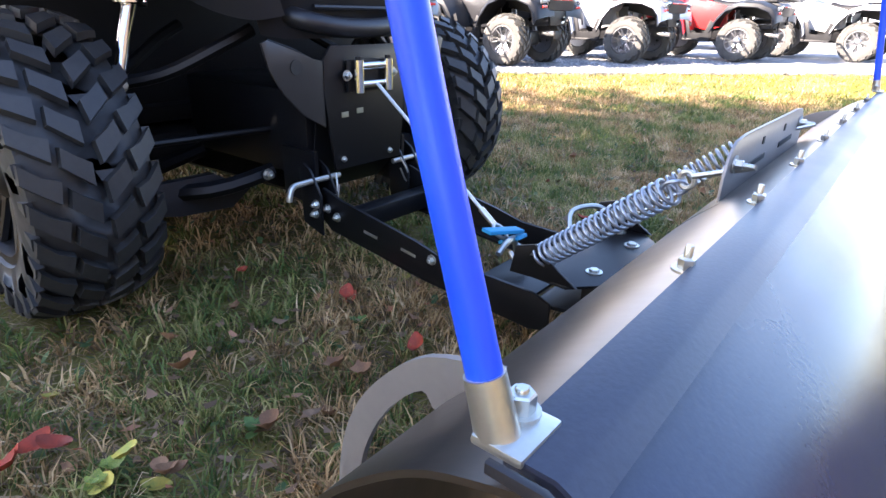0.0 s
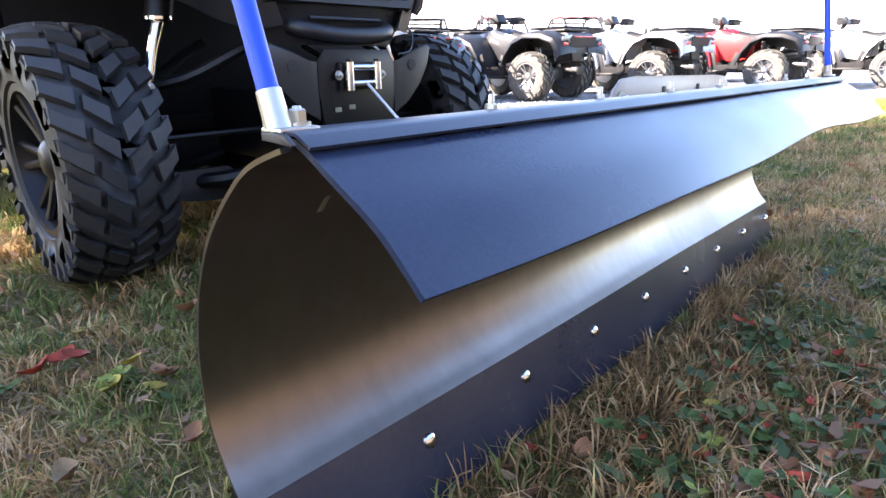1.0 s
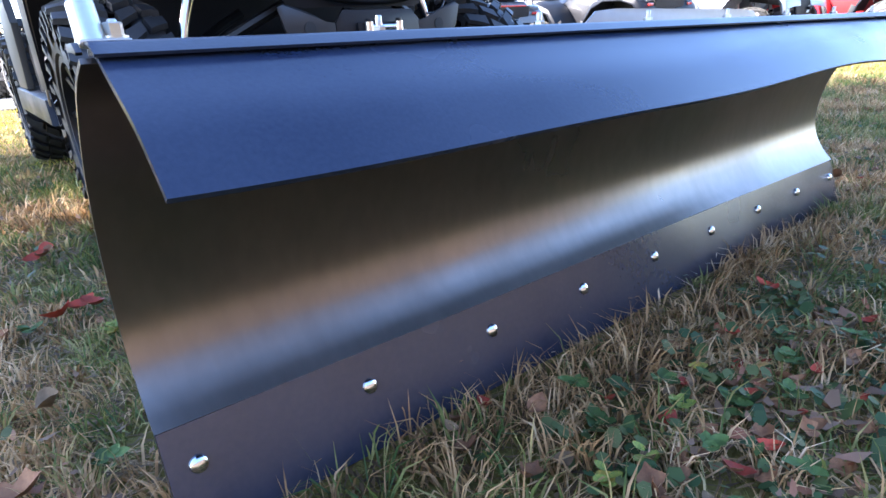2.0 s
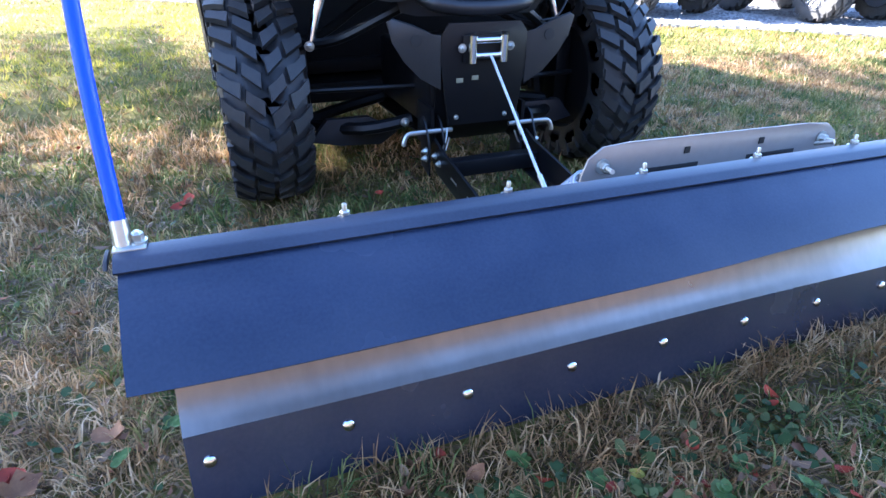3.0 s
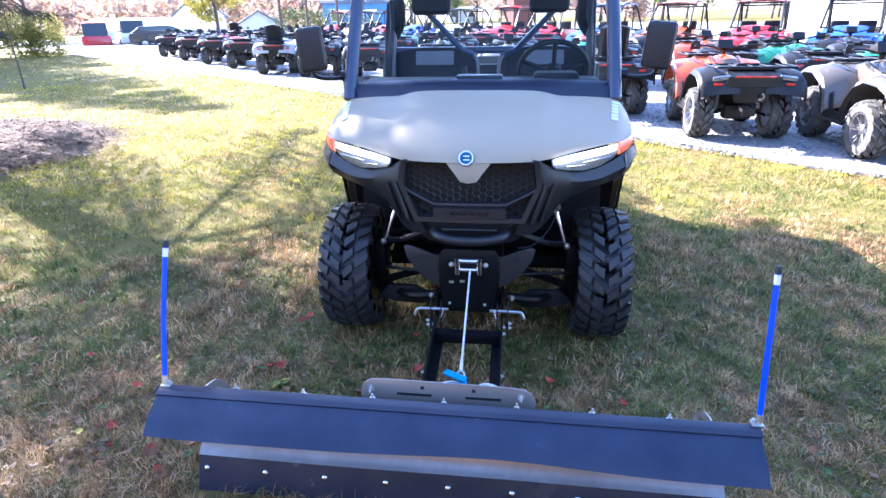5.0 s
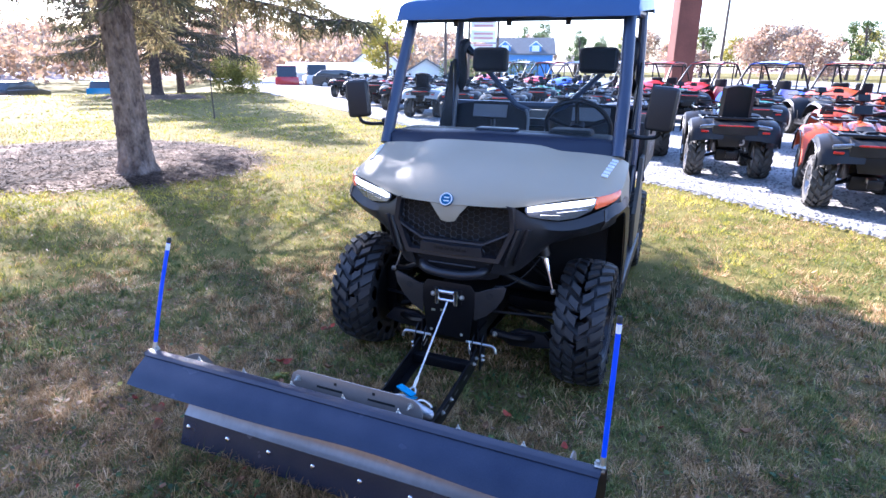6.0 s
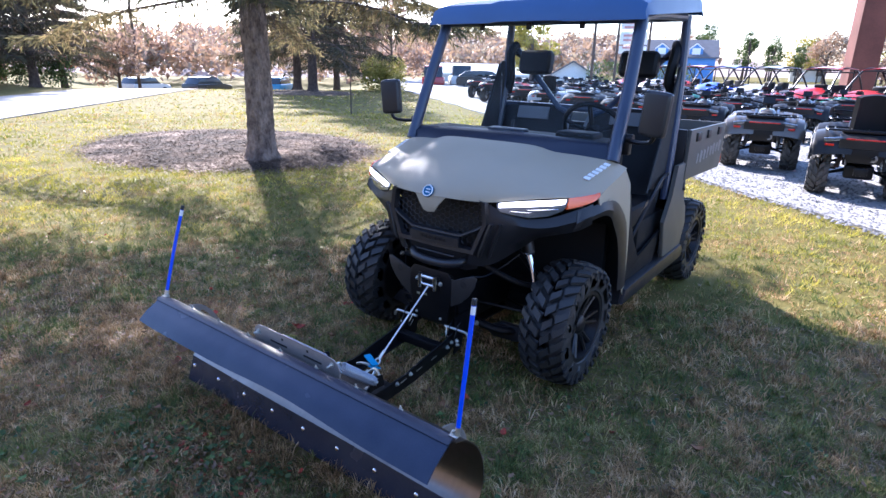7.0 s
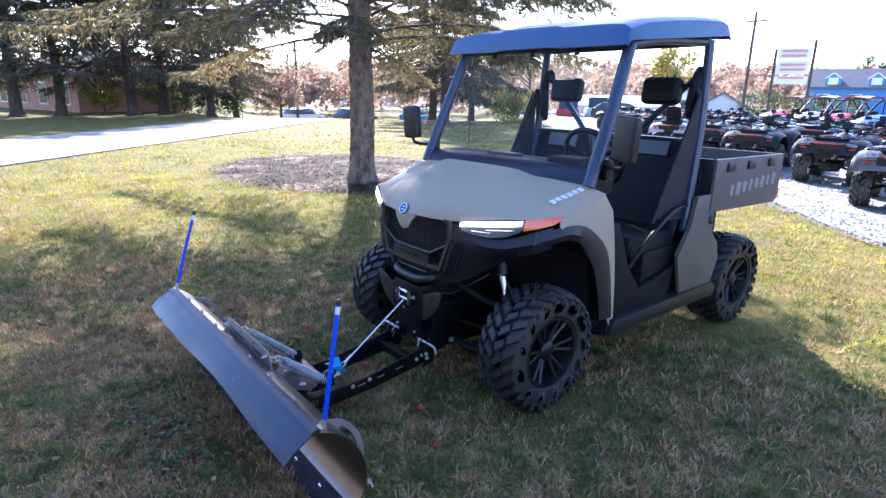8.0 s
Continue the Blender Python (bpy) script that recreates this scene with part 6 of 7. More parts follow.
def side_by_side(color, label, group):
    """A sport side-by-side with an open tube cage, heading along y."""
    t = thing("side_by_side", (0, 0, 0), label, "side-by-side", group)
    for sx in (-1, 1):
        for y in (0.0, 2.1):
            wheel(t, sx * 0.66, y, 0.36, 0.36, 0.26, sx, M_RIMLT, 14, False)
            rows = [[(sx * x, y + 0.46 * math.cos(a), 0.42 + 0.46 * math.sin(a)) for a in (radians(165 - 18.5 * k) for k in range(9))] for x in (0.45, 0.72, 0.80)]
            part("fender", sheet(rows, 0.012 * sx), color, t)
        part("door", prism([(0.45, 0.42), (1.55, 0.42), (1.65, 0.75), (1.5, 0.98), (0.5, 0.92), (0.38, 0.7)], "x", sx * 0.66, sx * 0.72, 0.015), color, t)
        cage = tube(arc([(sx * 0.60, -0.35, 0.95), (sx * 0.60, 0.20, 1.62), (sx * 0.58, 0.60, 1.74), (sx * 0.56, 1.20, 1.68), (sx * 0.62, 1.75, 1.05)], 4), 0.033, 8)
        tube([(sx * 0.60, 0.45, 0.9), (sx * 0.60, 0.45, 1.72)], 0.024, 8, cage)
        part("cage_side", cage, M_FRAME, t, "black tube cage")
        part("seat", box((sx * 0.30, 0.62, 0.88), (0.42, 0.16, 0.66), 0.06, None, None, 3), M_SEAT, t)
        part("head_lamp", box((sx * 0.42, 2.62, 0.80), (0.22, 0.05, 0.08), 0.02), M_LENS, t)
    for y, z in ((0.20, 1.62), (1.20, 1.68), (0.60, 1.74)):
        part("cage_bar", tube([(-0.6, y, z), (0.6, y, z)], 0.024, 8), M_FRAME, t)
    hood = sheet([mirrored([(0, 1.65, 1.10), (0.3, 1.65, 1.08), (0.55, 1.68, 1.02)]), mirrored([(0, 2.1, 1.02), (0.3, 2.1, 1.0), (0.58, 2.1, 0.92)]), mirrored([(0, 2.55, 0.86), (0.28, 2.53, 0.85), (0.50, 2.48, 0.80)]), mirrored([(0, 2.66, 0.62), (0.25, 2.63, 0.62), (0.42, 2.58, 0.62)])], 0.02)
    part("hood", hood, color, t, "", 50)
    part("roof", sheet([[(x, 0.22 + 0.5 * k, 1.70 + (0.06, 0.09, 0.04)[k] - 0.05 * (x / 0.6) ** 2) for x in (-0.62, -0.3, 0, 0.3, 0.62)] for k in range(3)], 0.02), color, t, "moulded roof panel", 50)
    part("tub", box((0, 1.0, 0.50), (1.2, 2.6, 0.34), 0.06), M_PLASTIC, t)
    part("bed", box((0, -0.35, 0.82), (1.16, 0.66, 0.26), 0.05), M_PLASTIC, t)
    part("windscreen_bar", tube([(-0.6, 1.74, 1.06), (0.6, 1.74, 1.06)], 0.02, 6), M_FRAME, t)
    return t


M_TAIL = material("red_lamp", (0.5, 0.015, 0.01), 0.25, bump=0, coat=0.4)
PAINT = {n: material(n + "_paint", c, 0.3, scale=4, mix=0.12, bump=0.03, coat=0.4) for n, c in
         (("black", (0.02, 0.02, 0.022)), ("red", (0.45, 0.02, 0.02)), ("silver", (0.36, 0.36, 0.36)), ("orange", (0.55, 0.09, 0.025)), ("green", (0.02, 0.18, 0.10)), ("blue", (0.03, 0.09, 0.5)), ("bronze", (0.095, 0.08, 0.064)), ("teal", (0.015, 0.22, 0.45)))}
quads = {}


def put_atv(color, x, y, turn, back=False):
    key = (color, back)
    m = Matrix.Translation((x, y, SOIL + 0.03)) @ Matrix.Rotation(radians(turn), 4, "Z")
    if key not in quads:
        t = atv(PAINT[color], color + " quad bike with racks on gravel" + (" with a passenger backrest" if back else ""), "quad bikes in the lot")
        if back:
            backrest_on(t)
        quads[key] = t
        t.matrix_basis = m
        return
    copy_thing(quads[key], m)


ROW1 = [("silver", 11.5, 0.8, -6), ("red", 9.6, 2.2, -4), ("silver", 7.8, 3.25, -3), ("black", 6.0, 4.1, -2), ("bronze", 4.45, 5.27, 0), ("orange", 3.0, 6.43, -2), ("black", 1.62, 8.25, 4),
        ("bronze", 0.13, 10.0, 8), ("black", -1.55, 12.3, 6), ("black", -3.5, 13.4, 8), ("black", -5.2, 14.7, 10), ("silver", -6.8, 15.6, 10), ("black", -8.7, 17.6, 12), ("red", -10.6, 19.5, 10), ("black", -12.6, 21.5, 12), ("black", -15.0, 24.0, 14)]
for i, (c, x, y, r) in enumerate(ROW1):
    put_atv(c, x, y, r, i in (6, 11))
random.seed(4)
for i, (c, x, y, r) in enumerate(ROW1):
    for d in (1, 2):
        p = Vector((x, y, 0)) + EDGE_N * (3.1 * d) + EDGE * random.uniform(-0.5, 0.5)
        put_atv(random.choice(["black", "red", "silver", "black", "green", "bronze", "blue", "orange"]), p.x, p.y, r + random.uniform(-10, 10), random.random() < 0.06)
sbs = {}
for i in range(15):
    c = ("red", "red", "silver", "red", "blue", "red", "orange", "blue", "red", "red", "silver", "blue", "red", "silver", "red")[i]
    p = EDGE_P + EDGE * (9.5 - 2.35 * i) + EDGE_N * 12.5
    m = Matrix.Translation((p.x, p.y, SOIL + 0.03)) @ Matrix.Rotation(radians(150 + random.uniform(-8, 8)), 4, "Z")
    if c not in sbs:
        sbs[c] = side_by_side(PAINT[c], c + " sport side-by-side with a black tube cage", "side-by-sides in the lot")
        sbs[c].matrix_basis = m
    else:
        copy_thing(sbs[c], m)


# ---- buildings, cars, hills ----
M_SIDING = material("white_siding", (0.72, 0.72, 0.7), 0.6, scale=1, fine=12, mix=0.15, bump=0.1)
M_BLUEHOUSE = material("blue_siding", (0.08, 0.22, 0.48), 0.6, scale=1, fine=12, mix=0.15, bump=0.1)
M_SHINGLE = material("grey_shingle", (0.13, 0.13, 0.14), 0.85, scale=2, fine=20, mix=0.4, bump=0.4)
M_BRICK = material("red_brick", (0.52, 0.27, 0.20), 0.85, scale=2, fine=24, second=(0.38, 0.19, 0.14), bump=0.4)
M_FADED = material("faded_red_print", (0.55, 0.28, 0.26), 0.6, mix=0.2, bump=0)
M_PYLON = material("brown_brick_pylon", (0.135, 0.05, 0.036), 0.8, scale=1, fine=14, second=(0.09, 0.036, 0.027), bump=0.4, spec=0.2)
M_PANE = material("window_pane", (0.05, 0.06, 0.07), 0.1, mix=0.3, bump=0)
M_HEDGE = blades_material("hedge_leaves", [(0.0, (0.035, 0.065, 0.02)), (0.6, (0.085, 0.125, 0.032)), (1.0, (0.17, 0.185, 0.055))], 0.6)
M_AUTUMN = blades_material("autumn_leaves", [(0.0, (0.17, 0.13, 0.11)), (0.3, (0.30, 0.21, 0.165)), (0.55, (0.40, 0.25, 0.15)), (0.8, (0.36, 0.28, 0.19)), (1.0, (0.24, 0.19, 0.16))], 0.05, trans=0.35)
M_BARE = blades_material("bare_twigs", [(0.0, (0.14, 0.11, 0.095)), (0.6, (0.24, 0.195, 0.165)), (1.0, (0.34, 0.28, 0.22))], 0.4, trans=0.3)
M_SHRUB = blades_material("shrub_leaves", [(0.0, (0.16, 0.17, 0.04)), (0.6, (0.33, 0.30, 0.08)), (1.0, (0.50, 0.42, 0.14))], 0.6, trans=0.4)
M_YELLOW = blades_material("yellow_leaves", [(0.0, (0.2, 0.19, 0.04)), (0.6, (0.38, 0.32, 0.06)), (1.0, (0.45, 0.36, 0.1))], 0.4)
M_HILL = material("wooded_hill", (0.33, 0.25, 0.215), 0.95, scale=0.06, fine=0.6, second=(0.24, 0.185, 0.165), bump=0.6, bump_dist=0.5)


def leaf_cloud(name, rng, centres, radius, count, size, mat):
    """Many small leaves in uneven clumps round the centres."""
    C = np.array(centres)
    pick = rng.integers(0, len(C), count)
    d = rng.normal(0, 1, (count, 3))
    d /= np.linalg.norm(d, axis=1)[:, None]
    r = np.array(radius)[pick][:, None] * rng.uniform(0.25, 1.08, count)[:, None] ** 0.5
    P = C[pick] + d * r
    A, B = rng.normal(0, 1, (count, 3)), rng.normal(0, 1, (count, 3))
    A /= np.linalg.norm(A, axis=1)[:, None]
    B -= A * np.sum(A * B, 1)[:, None]
    B /= np.linalg.norm(B, axis=1)[:, None]
    s = size * rng.uniform(0.5, 1.3, count)[:, None]
    V = np.stack([P - A * s, P + B * s * 0.55, P + A * s, P - B * s * 0.55], 1)
    return strips_mesh(name, V, [(0, 1, 2, 3)], mat)


def broadleaf(x, y, h, w, mat, seed, label, leaves=2600, group=""):
    rng = np.random.default_rng(seed)
    t = thing("tree", (x, y, SOIL), label, "tree", group)
    b = tube([(x, y, SOIL), (x + 0.1, y, h * 0.3), (x, y + 0.1, h * 0.75)], [0.03 * h, 0.02 * h, 0.006 * h], 8)
    cs, rs = [], []
    for k in range(16):
        a, z = rng.uniform(0, 6.28), rng.uniform(0.3, 0.95)
        q = w * 0.5 * math.sin(math.pi * min(z * 0.95, 0.95)) * rng.uniform(0.4, 1.0)
        c = (x + q * math.cos(a), y + q * math.sin(a), h * z)
        tube([(x, y, h * z * 0.72), ((x + c[0]) / 2, (y + c[1]) / 2, h * z * 0.9), c], [0.009 * h, 0.006 * h, 0.003 * h], 5, b, False)
        cs.append(c)
        rs.append(w * rng.uniform(0.12, 0.24))
    part("trunk", b, M_TWIG, t, "", 80)
    o = new("crown", leaf_cloud("crown", rng, cs, rs, leaves, 0.03 * w + 0.03, mat))
    o.parent = t
    o.matrix_parent_inverse = placed(t).inverted()
    t.location.z -= float(drop(x, y))
    return t


def shrub_row(name, pts, h, w, mat, seed, label, count):
    rng = np.random.default_rng(seed)
    cs, rs = [], []
    for (x0, y0), (x1, y1) in zip(pts, pts[1:]):
        L = math.hypot(x1 - x0, y1 - y0)
        for k in range(max(2, int(L / (w * 0.5)))):
            f = k / max(1, int(L / (w * 0.5)))
            for z in (0.3, 0.7):
                cs.append((x0 + (x1 - x0) * f, y0 + (y1 - y0) * f, SOIL + h * z + rng.normal(0, 0.04 * h)))
                rs.append(w * 0.55)
    tagged(new(name, leaf_cloud(name, rng, cs, rs, count, 0.075, mat)), label, "hedge", kind="stuff")


def house(at, turn, w, d, h, rise, wall, roof, label, wins, sunk=0.0, dormers=()):
    """A gabled house; the gable faces its local -y."""
    t = thing("house", (0, 0, 0), label, "house")
    body = prism([(-w / 2, 0), (w / 2, 0), (w / 2, h), (0, h + rise), (-w / 2, h)], "y", 0, d)
    wl = part("wall", body, wall, t)
    e = 0.35
    for s in (-1, 1):
        k = rise / (w / 2)
        rf = prism([(0, h + rise + 0.12), (s * (w / 2 + e), h - e * k + 0.12), (s * (w / 2 + e), h - e * k - 0.05), (0, h + rise - 0.05)], "y", -e, d + e)
        part("roof", rf, roof, t, "grey shingle roof slope")
    for x, z, ww, hh in wins:
        wf = part("window", box((x, -0.03, z), (ww + 0.2, 0.08, hh + 0.2), 0.01), M_WHITE, wl, "white window frame")
        part("pane", box((x, -0.075, z), (ww, 0.02, hh)), M_PANE, wf)
    for k in range(max(1, int(d / 3))):
        for s in (-1, 1):
            wf = part("window", box((s * (w / 2 + 0.03), 1.5 + 3 * k, h * 0.5), (0.08, 1.2, 1.5), 0.01), M_WHITE, wl, "white window frame")
            part("pane", box((s * (w / 2 + 0.075), 1.5 + 3 * k, h * 0.5), (0.02, 1.0, 1.3)), M_PANE, wf)
    for y in dormers:
        dm = part("dormer", prism([(y - 0.75, h - 0.1), (y + 0.75, h - 0.1), (y + 0.75, h + 0.75), (y, h + 1.35), (y - 0.75, h + 0.75)], "x", 0.6, w / 2 - 0.15), wall, t, "gabled dormer with a white frame")
        wf = part("window", box((w / 2 - 0.13, y, h + 0.4), (0.06, 0.95, 1.05), 0.01), M_WHITE, dm, "white window frame")
        for s in (-1, 1):
            part("barge_board", box((w / 2 - 0.12, y + s * 0.42, h + 1.12), (0.12, 1.0, 0.12), 0.01, Matrix.Rotation(radians(-s * 38.7), 4, "X")), M_WHITE, dm)
    t.matrix_basis = Matrix.Translation((at[0], at[1], SOIL - sunk)) @ Matrix.Rotation(radians(turn), 4, "Z")
    return t


def car(at, turn, color, label, tall=1.65, lift=0.0):
    """A parked car that heads along its local y."""
    t = thing("car", (0, 0, 0), label, "car")
    low = [(-2.2, 0.35), (2.2, 0.35), (2.25, 0.62), (2.15, 0.82), (1.2, 0.95), (-2.15, 1.0), (-2.25, 0.7)]
    part("body", prism(low, "x", -0.88, 0.88, 0.06), color, t)
    cab = [(1.2, 0.94), (0.55, tall - 0.05), (-0.2, tall), (-1.6, tall - 0.06), (-2.1, 0.98)]
    part("cabin", prism(cab, "x", -0.74, 0.74, 0.08), M_PANE, t, "dark glazed cabin")
    part("roof", prism([(0.5, tall - 0.03), (-0.2, tall + 0.03), (-1.6, tall - 0.02), (-1.6, tall - 0.08), (0.5, tall - 0.09)], "x", -0.72, 0.72, 0.01), color, t)
    for s in (-1, 1):
        for y in (-1.35, 1.4):
            w = lathe([(0, 0.34), (s * 0.04, 0.33), (s * 0.04, 0.2), (s * 0.02, 0.19)], (s * 0.86, y, 0.34), "x", 24)
            ty = part("wheel", w, M_RUBBER, t)
            part("rim", lathe([(0, 0.19), (s * 0.03, 0.18), (s * 0.035, 0.05)], (s * 0.87, y, 0.34), "x", 20), M_RIMLT, ty)
    t.matrix_basis = Matrix.Translation((at[0], at[1], SOIL + 0.03 + lift - float(drop(at[0], at[1])))) @ Matrix.Rotation(radians(turn), 4, "Z")
    return t


def hills():
    bm = bmesh.new()
    rows = []
    n = 140
    for j, (r, hh) in enumerate(((130, 0.0), (170, 0.45), (230, 1.0), (320, 1.25))):
        row = []
        for i in range(n):
            a = radians(10 + 190 * i / (n - 1))
            bump = (11 if a > 1.3 else 5) + 7 * math.sin(a * 3 + 1) + 4 * math.sin(a * 7) + (1.6 * noise.noise(Vector((a * 30, j, 0))) if j else 0)
            row.append(bm.verts.new((r * math.cos(a), r * math.sin(a), -5 + (0.6 * bump + 4) * min(hh, 1) + 0.6 * bump * max(hh - 1, 0))))
        rows.append(row)
    for a, b in zip(rows, rows[1:]):
        for k in range(n - 1):
            bm.faces.new((a[k], a[k + 1], b[k + 1], b[k]))
    single("hills", bm, M_HILL, "far wooded autumn hillside", "hill", kind="structure", angle=80)
    rng = np.random.default_rng(9)
    cs, rs = [], []
    for i in range(420):
        a = radians(rng.uniform(104, 196))
        r = rng.uniform(95, 215)
        z = 0 if r < 130 else (11 + 7 * math.sin(a * 3 + 1)) * min(1, (r - 130) / 90)
        for k in range(3):
            cs.append((r * math.cos(a) + rng.normal(0, 2), r * math.sin(a) + rng.normal(0, 2), 0.6 * z + rng.uniform(0.6, 3.6)))
            rs.append(rng.uniform(1.6, 3.4))
    tagged(new("far_woods", leaf_cloud("far_woods", rng, cs, rs, 70000, 0.56, M_AUTUMN)), "far autumn woods in brown and orange", "woods", kind="stuff")


hills()
house((-10.6, 118), 8, 5.0, 10, 2.6, 2.8, M_SIDING, M_SHINGLE, "white gabled house with a grey roof beyond the lot", [(0, 3.4, 1.0, 1.0), (-1.7, 1.5, 0.9, 1.1), (1.7, 1.5, 0.9, 1.1)])
house((-33, 60), 25, 5, 8, 2.4, 2.0, M_SIDING, M_SHINGLE, "white house with a grey roof behind the lot", [(0, 3.2, 0.8, 0.9), (-1.4, 1.4, 0.8, 1.0), (1.4, 1.4, 0.8, 1.0)], 0.5)
house((-23.5, 53), 25, 5, 5, 2.2, 1.5, M_SIDING, M_SHINGLE, "small white outbuilding with a gabled roof", [(0, 1.6, 1.2, 1.1)], 1.6)
house((-25.4, 78.2), -73, 6.5, 8.5, 3.2, 1.9, M_BLUEHOUSE, M_SHINGLE, "bright blue house with white-framed windows", [(0, 3.6, 0.9, 1.0), (-2, 1.8, 0.9, 1.2), (2, 1.8, 0.9, 1.2)], 0.0, (2.2, 6.2))
house((-54, 5), -72, 8, 12, 2.3, 1.5, M_BRICK, M_SHINGLE, "low red brick house behind the spruces", [(-2.5, 1.3, 1.0, 1.1), (2.5, 1.3, 1.0, 1.1)])
house((-35, 46.5), -50, 5, 9, 2.0, 0.8, M_SIDING, M_SIDING, "long low white building beyond the lawn", [(0, 1.5, 1.2, 1.2)], 1.2)
pylon = prism([(-0.57, -0.57), (0.57, -0.57), (0.57, 0.57), (-0.57, 0.57)], "z", SOIL, 14, 0.03)
bmesh.ops.transform(pylon, matrix=Matrix.Translation((0.24, 34.15, 0)) @ Matrix.Rotation(radians(20), 4, "Z"), verts=pylon.verts)
single("brick_pylon", pylon, M_PYLON, "tall dark red-brown square pylon in the lot", "pylon")
car((-51.2, 25.0), 22, M_SIDING, "silver-white car beyond the crest of the road", 1.5, 0.4)
car((-47.2, 28.6), 18, PAINT["black"], "dark car beyond the crest of the road", 1.55, 0.35)
car((-38.5, 29.6), 35, PAINT["teal"], "bright blue car between the spruces", 1.5)
car((-23.3, 37.2), -55, PAINT["black"], "black car beyond the lawn", 1.4, -0.25)
car((-29.0, 38.1), 36, PAINT["red"], "red van beyond the lawn", 1.85, -0.3)
car((-27.4, 39.6), 40, M_SIDING, "white van beyond the lawn", 1.85, -0.3)
shrub_row("hedge", [(-40.5, 10.8), (-38.5, 14.6)], 1.6, 1.5, M_HEDGE, 31, "clipped dark green hedge", 5000)
shrub_row("hedge", [(-23.5, 25.2), (-21.6, 26.4)], 1.7, 1.5, M_SHRUB, 32, "loose yellow-green shrubs beyond the lawn", 4500)
shrub_row("arborvitae_row", [(-20.5, 50.5), (-14.5, 52), (-12.0, 53)], 2.3, 1.1, M_HEDGE, 33, "row of clipped green evergreens before the houses", 6000)
for i, (x, y, h, w, mt) in enumerate(((-21.0, 40, 5.4, 4.2, M_YELLOW), (-13.5, 100, 6.5, 3, M_HEDGE), (-10.0, 100, 5.5, 2.6, M_HEDGE), (0, 70, 4.6, 5, M_AUTUMN), (6, 64, 4.2, 5, M_AUTUMN), (-40, 45, 8, 7, M_AUTUMN), (12, 70, 4.6, 6, M_AUTUMN), (-39.5, 6.0, 2.2, 2.4, M_YELLOW), (-41, 9.5, 2.0, 2.2, M_YELLOW), (-45, 20, 5, 4, M_AUTUMN))):
    broadleaf(x, y, h, w, mt, 40 + i, ("yellow" if mt is M_YELLOW else "green" if mt is M_HEDGE else "rusty brown") + " autumn tree beyond the lot", 2200, "far trees")
random.seed(77)
for i in range(34):
    x, y = -28 + 2.7 * i + random.uniform(-1.2, 1.2), random.uniform(96, 118)
    evergreen = random.random() < 0.3
    h = random.uniform(5.5, 9.0) if evergreen else random.uniform(5.5, 8.5)
    mt = M_HEDGE if evergreen else random.choice((M_AUTUMN, M_AUTUMN, M_BARE, M_BARE, M_YELLOW))
    words = {"hedge_leaves": "dark evergreen", "autumn_leaves": "rusty brown autumn tree", "bare_twigs": "nearly bare grey-brown tree", "yellow_leaves": "yellowing autumn tree"}[mt.name]
    broadleaf(x, y, h, h * (0.42 if evergreen else random.uniform(0.7, 1.0)), mt, 300 + i, words + " in the treeline beyond the lot", 1100 if mt is M_BARE else 1900, "treeline beyond the lot")
sap = thing("sapling", (-12.2, 12.2, SOIL), "thin young tree with a stake on the lawn", "tree")
part("stem", tube([(-12.2, 12.2, SOIL), (-12.21, 12.2, 1.0), (-12.18, 12.22, 2.1)], [0.022, 0.018, 0.006], 6), M_TWIG, sap)
for x, y, h in ((-52, 24, 7), (-46, 22, 7), (-19, 47, 8), (3, 55, 9)):
    b = tube([(x, y, SOIL), (x, y, h)], [0.14, 0.10], 10)
    p = thing("utility_pole", (x, y, SOIL), "grey wooden utility pole with a cross arm", "pole", "utility poles")
    part("post", b, M_TWIG, p)
    part("cross_arm", box((x, y, h - 0.7), (1.8, 0.1, 0.12), 0.01), M_TWIG, p)
    p.location.z -= float(drop(x, y))
stop = thing("stop_sign", (-48.5, 18.0, SOIL), "red eight-sided stop sign on a thin post beyond the drive", "sign")
part("post", tube([(-48.5, 18.0, SOIL - 1.0), (-48.5, 18.0, 1.35)], 0.035, 8), M_RIMLT, stop, "grey steel post")
plate = lathe([(0, 0.40), (-0.03, 0.40)], (0, 0, 0), "y", 8)
bmesh.ops.transform(plate, matrix=Matrix.Translation((-48.45, 17.96, 1.0)) @ Matrix.Rotation(radians(65), 4, "Z") @ Matrix.Rotation(radians(22.5), 4, "Y"), verts=plate.verts)
part("plate", plate, PAINT["red"], stop, "red eight-sided plate")
sg = thing("roadside_sign", (-13.6, 41.2, SOIL), "tall sign with pale panels on two dark posts", "sign")
for s in (-1, 1):
    part("post", tube([(-13.6 + s * 1.0, 41.2 + s * 0.36, SOIL), (-13.6 + s * 1.0, 41.2 + s * 0.36, 5.0 + 0.25 * s)], 0.09, 10), M_TWIG, sg, "dark post")
for z, h, m in ((4.45, 0.62, M_WHITE), (3.6, 0.85, M_WHITE), (2.8, 0.5, M_WHITE)):
    pn = part("panel", box((-13.6, 41.15, z), (1.85, 0.08, h), 0.01, Matrix.Rotation(radians(20), 4, "Z")), m, sg, "pale sign panel")
    for k in range(2 if h > 0.6 else 1):
        part("lettering", box((-13.56, 41.06, z + 0.16 - 0.3 * k), (1.4, 0.02, 0.14), 0.002, Matrix.Rotation(radians(20), 4, "Z")), M_FADED, pn, "plain faded red bar of lettering")


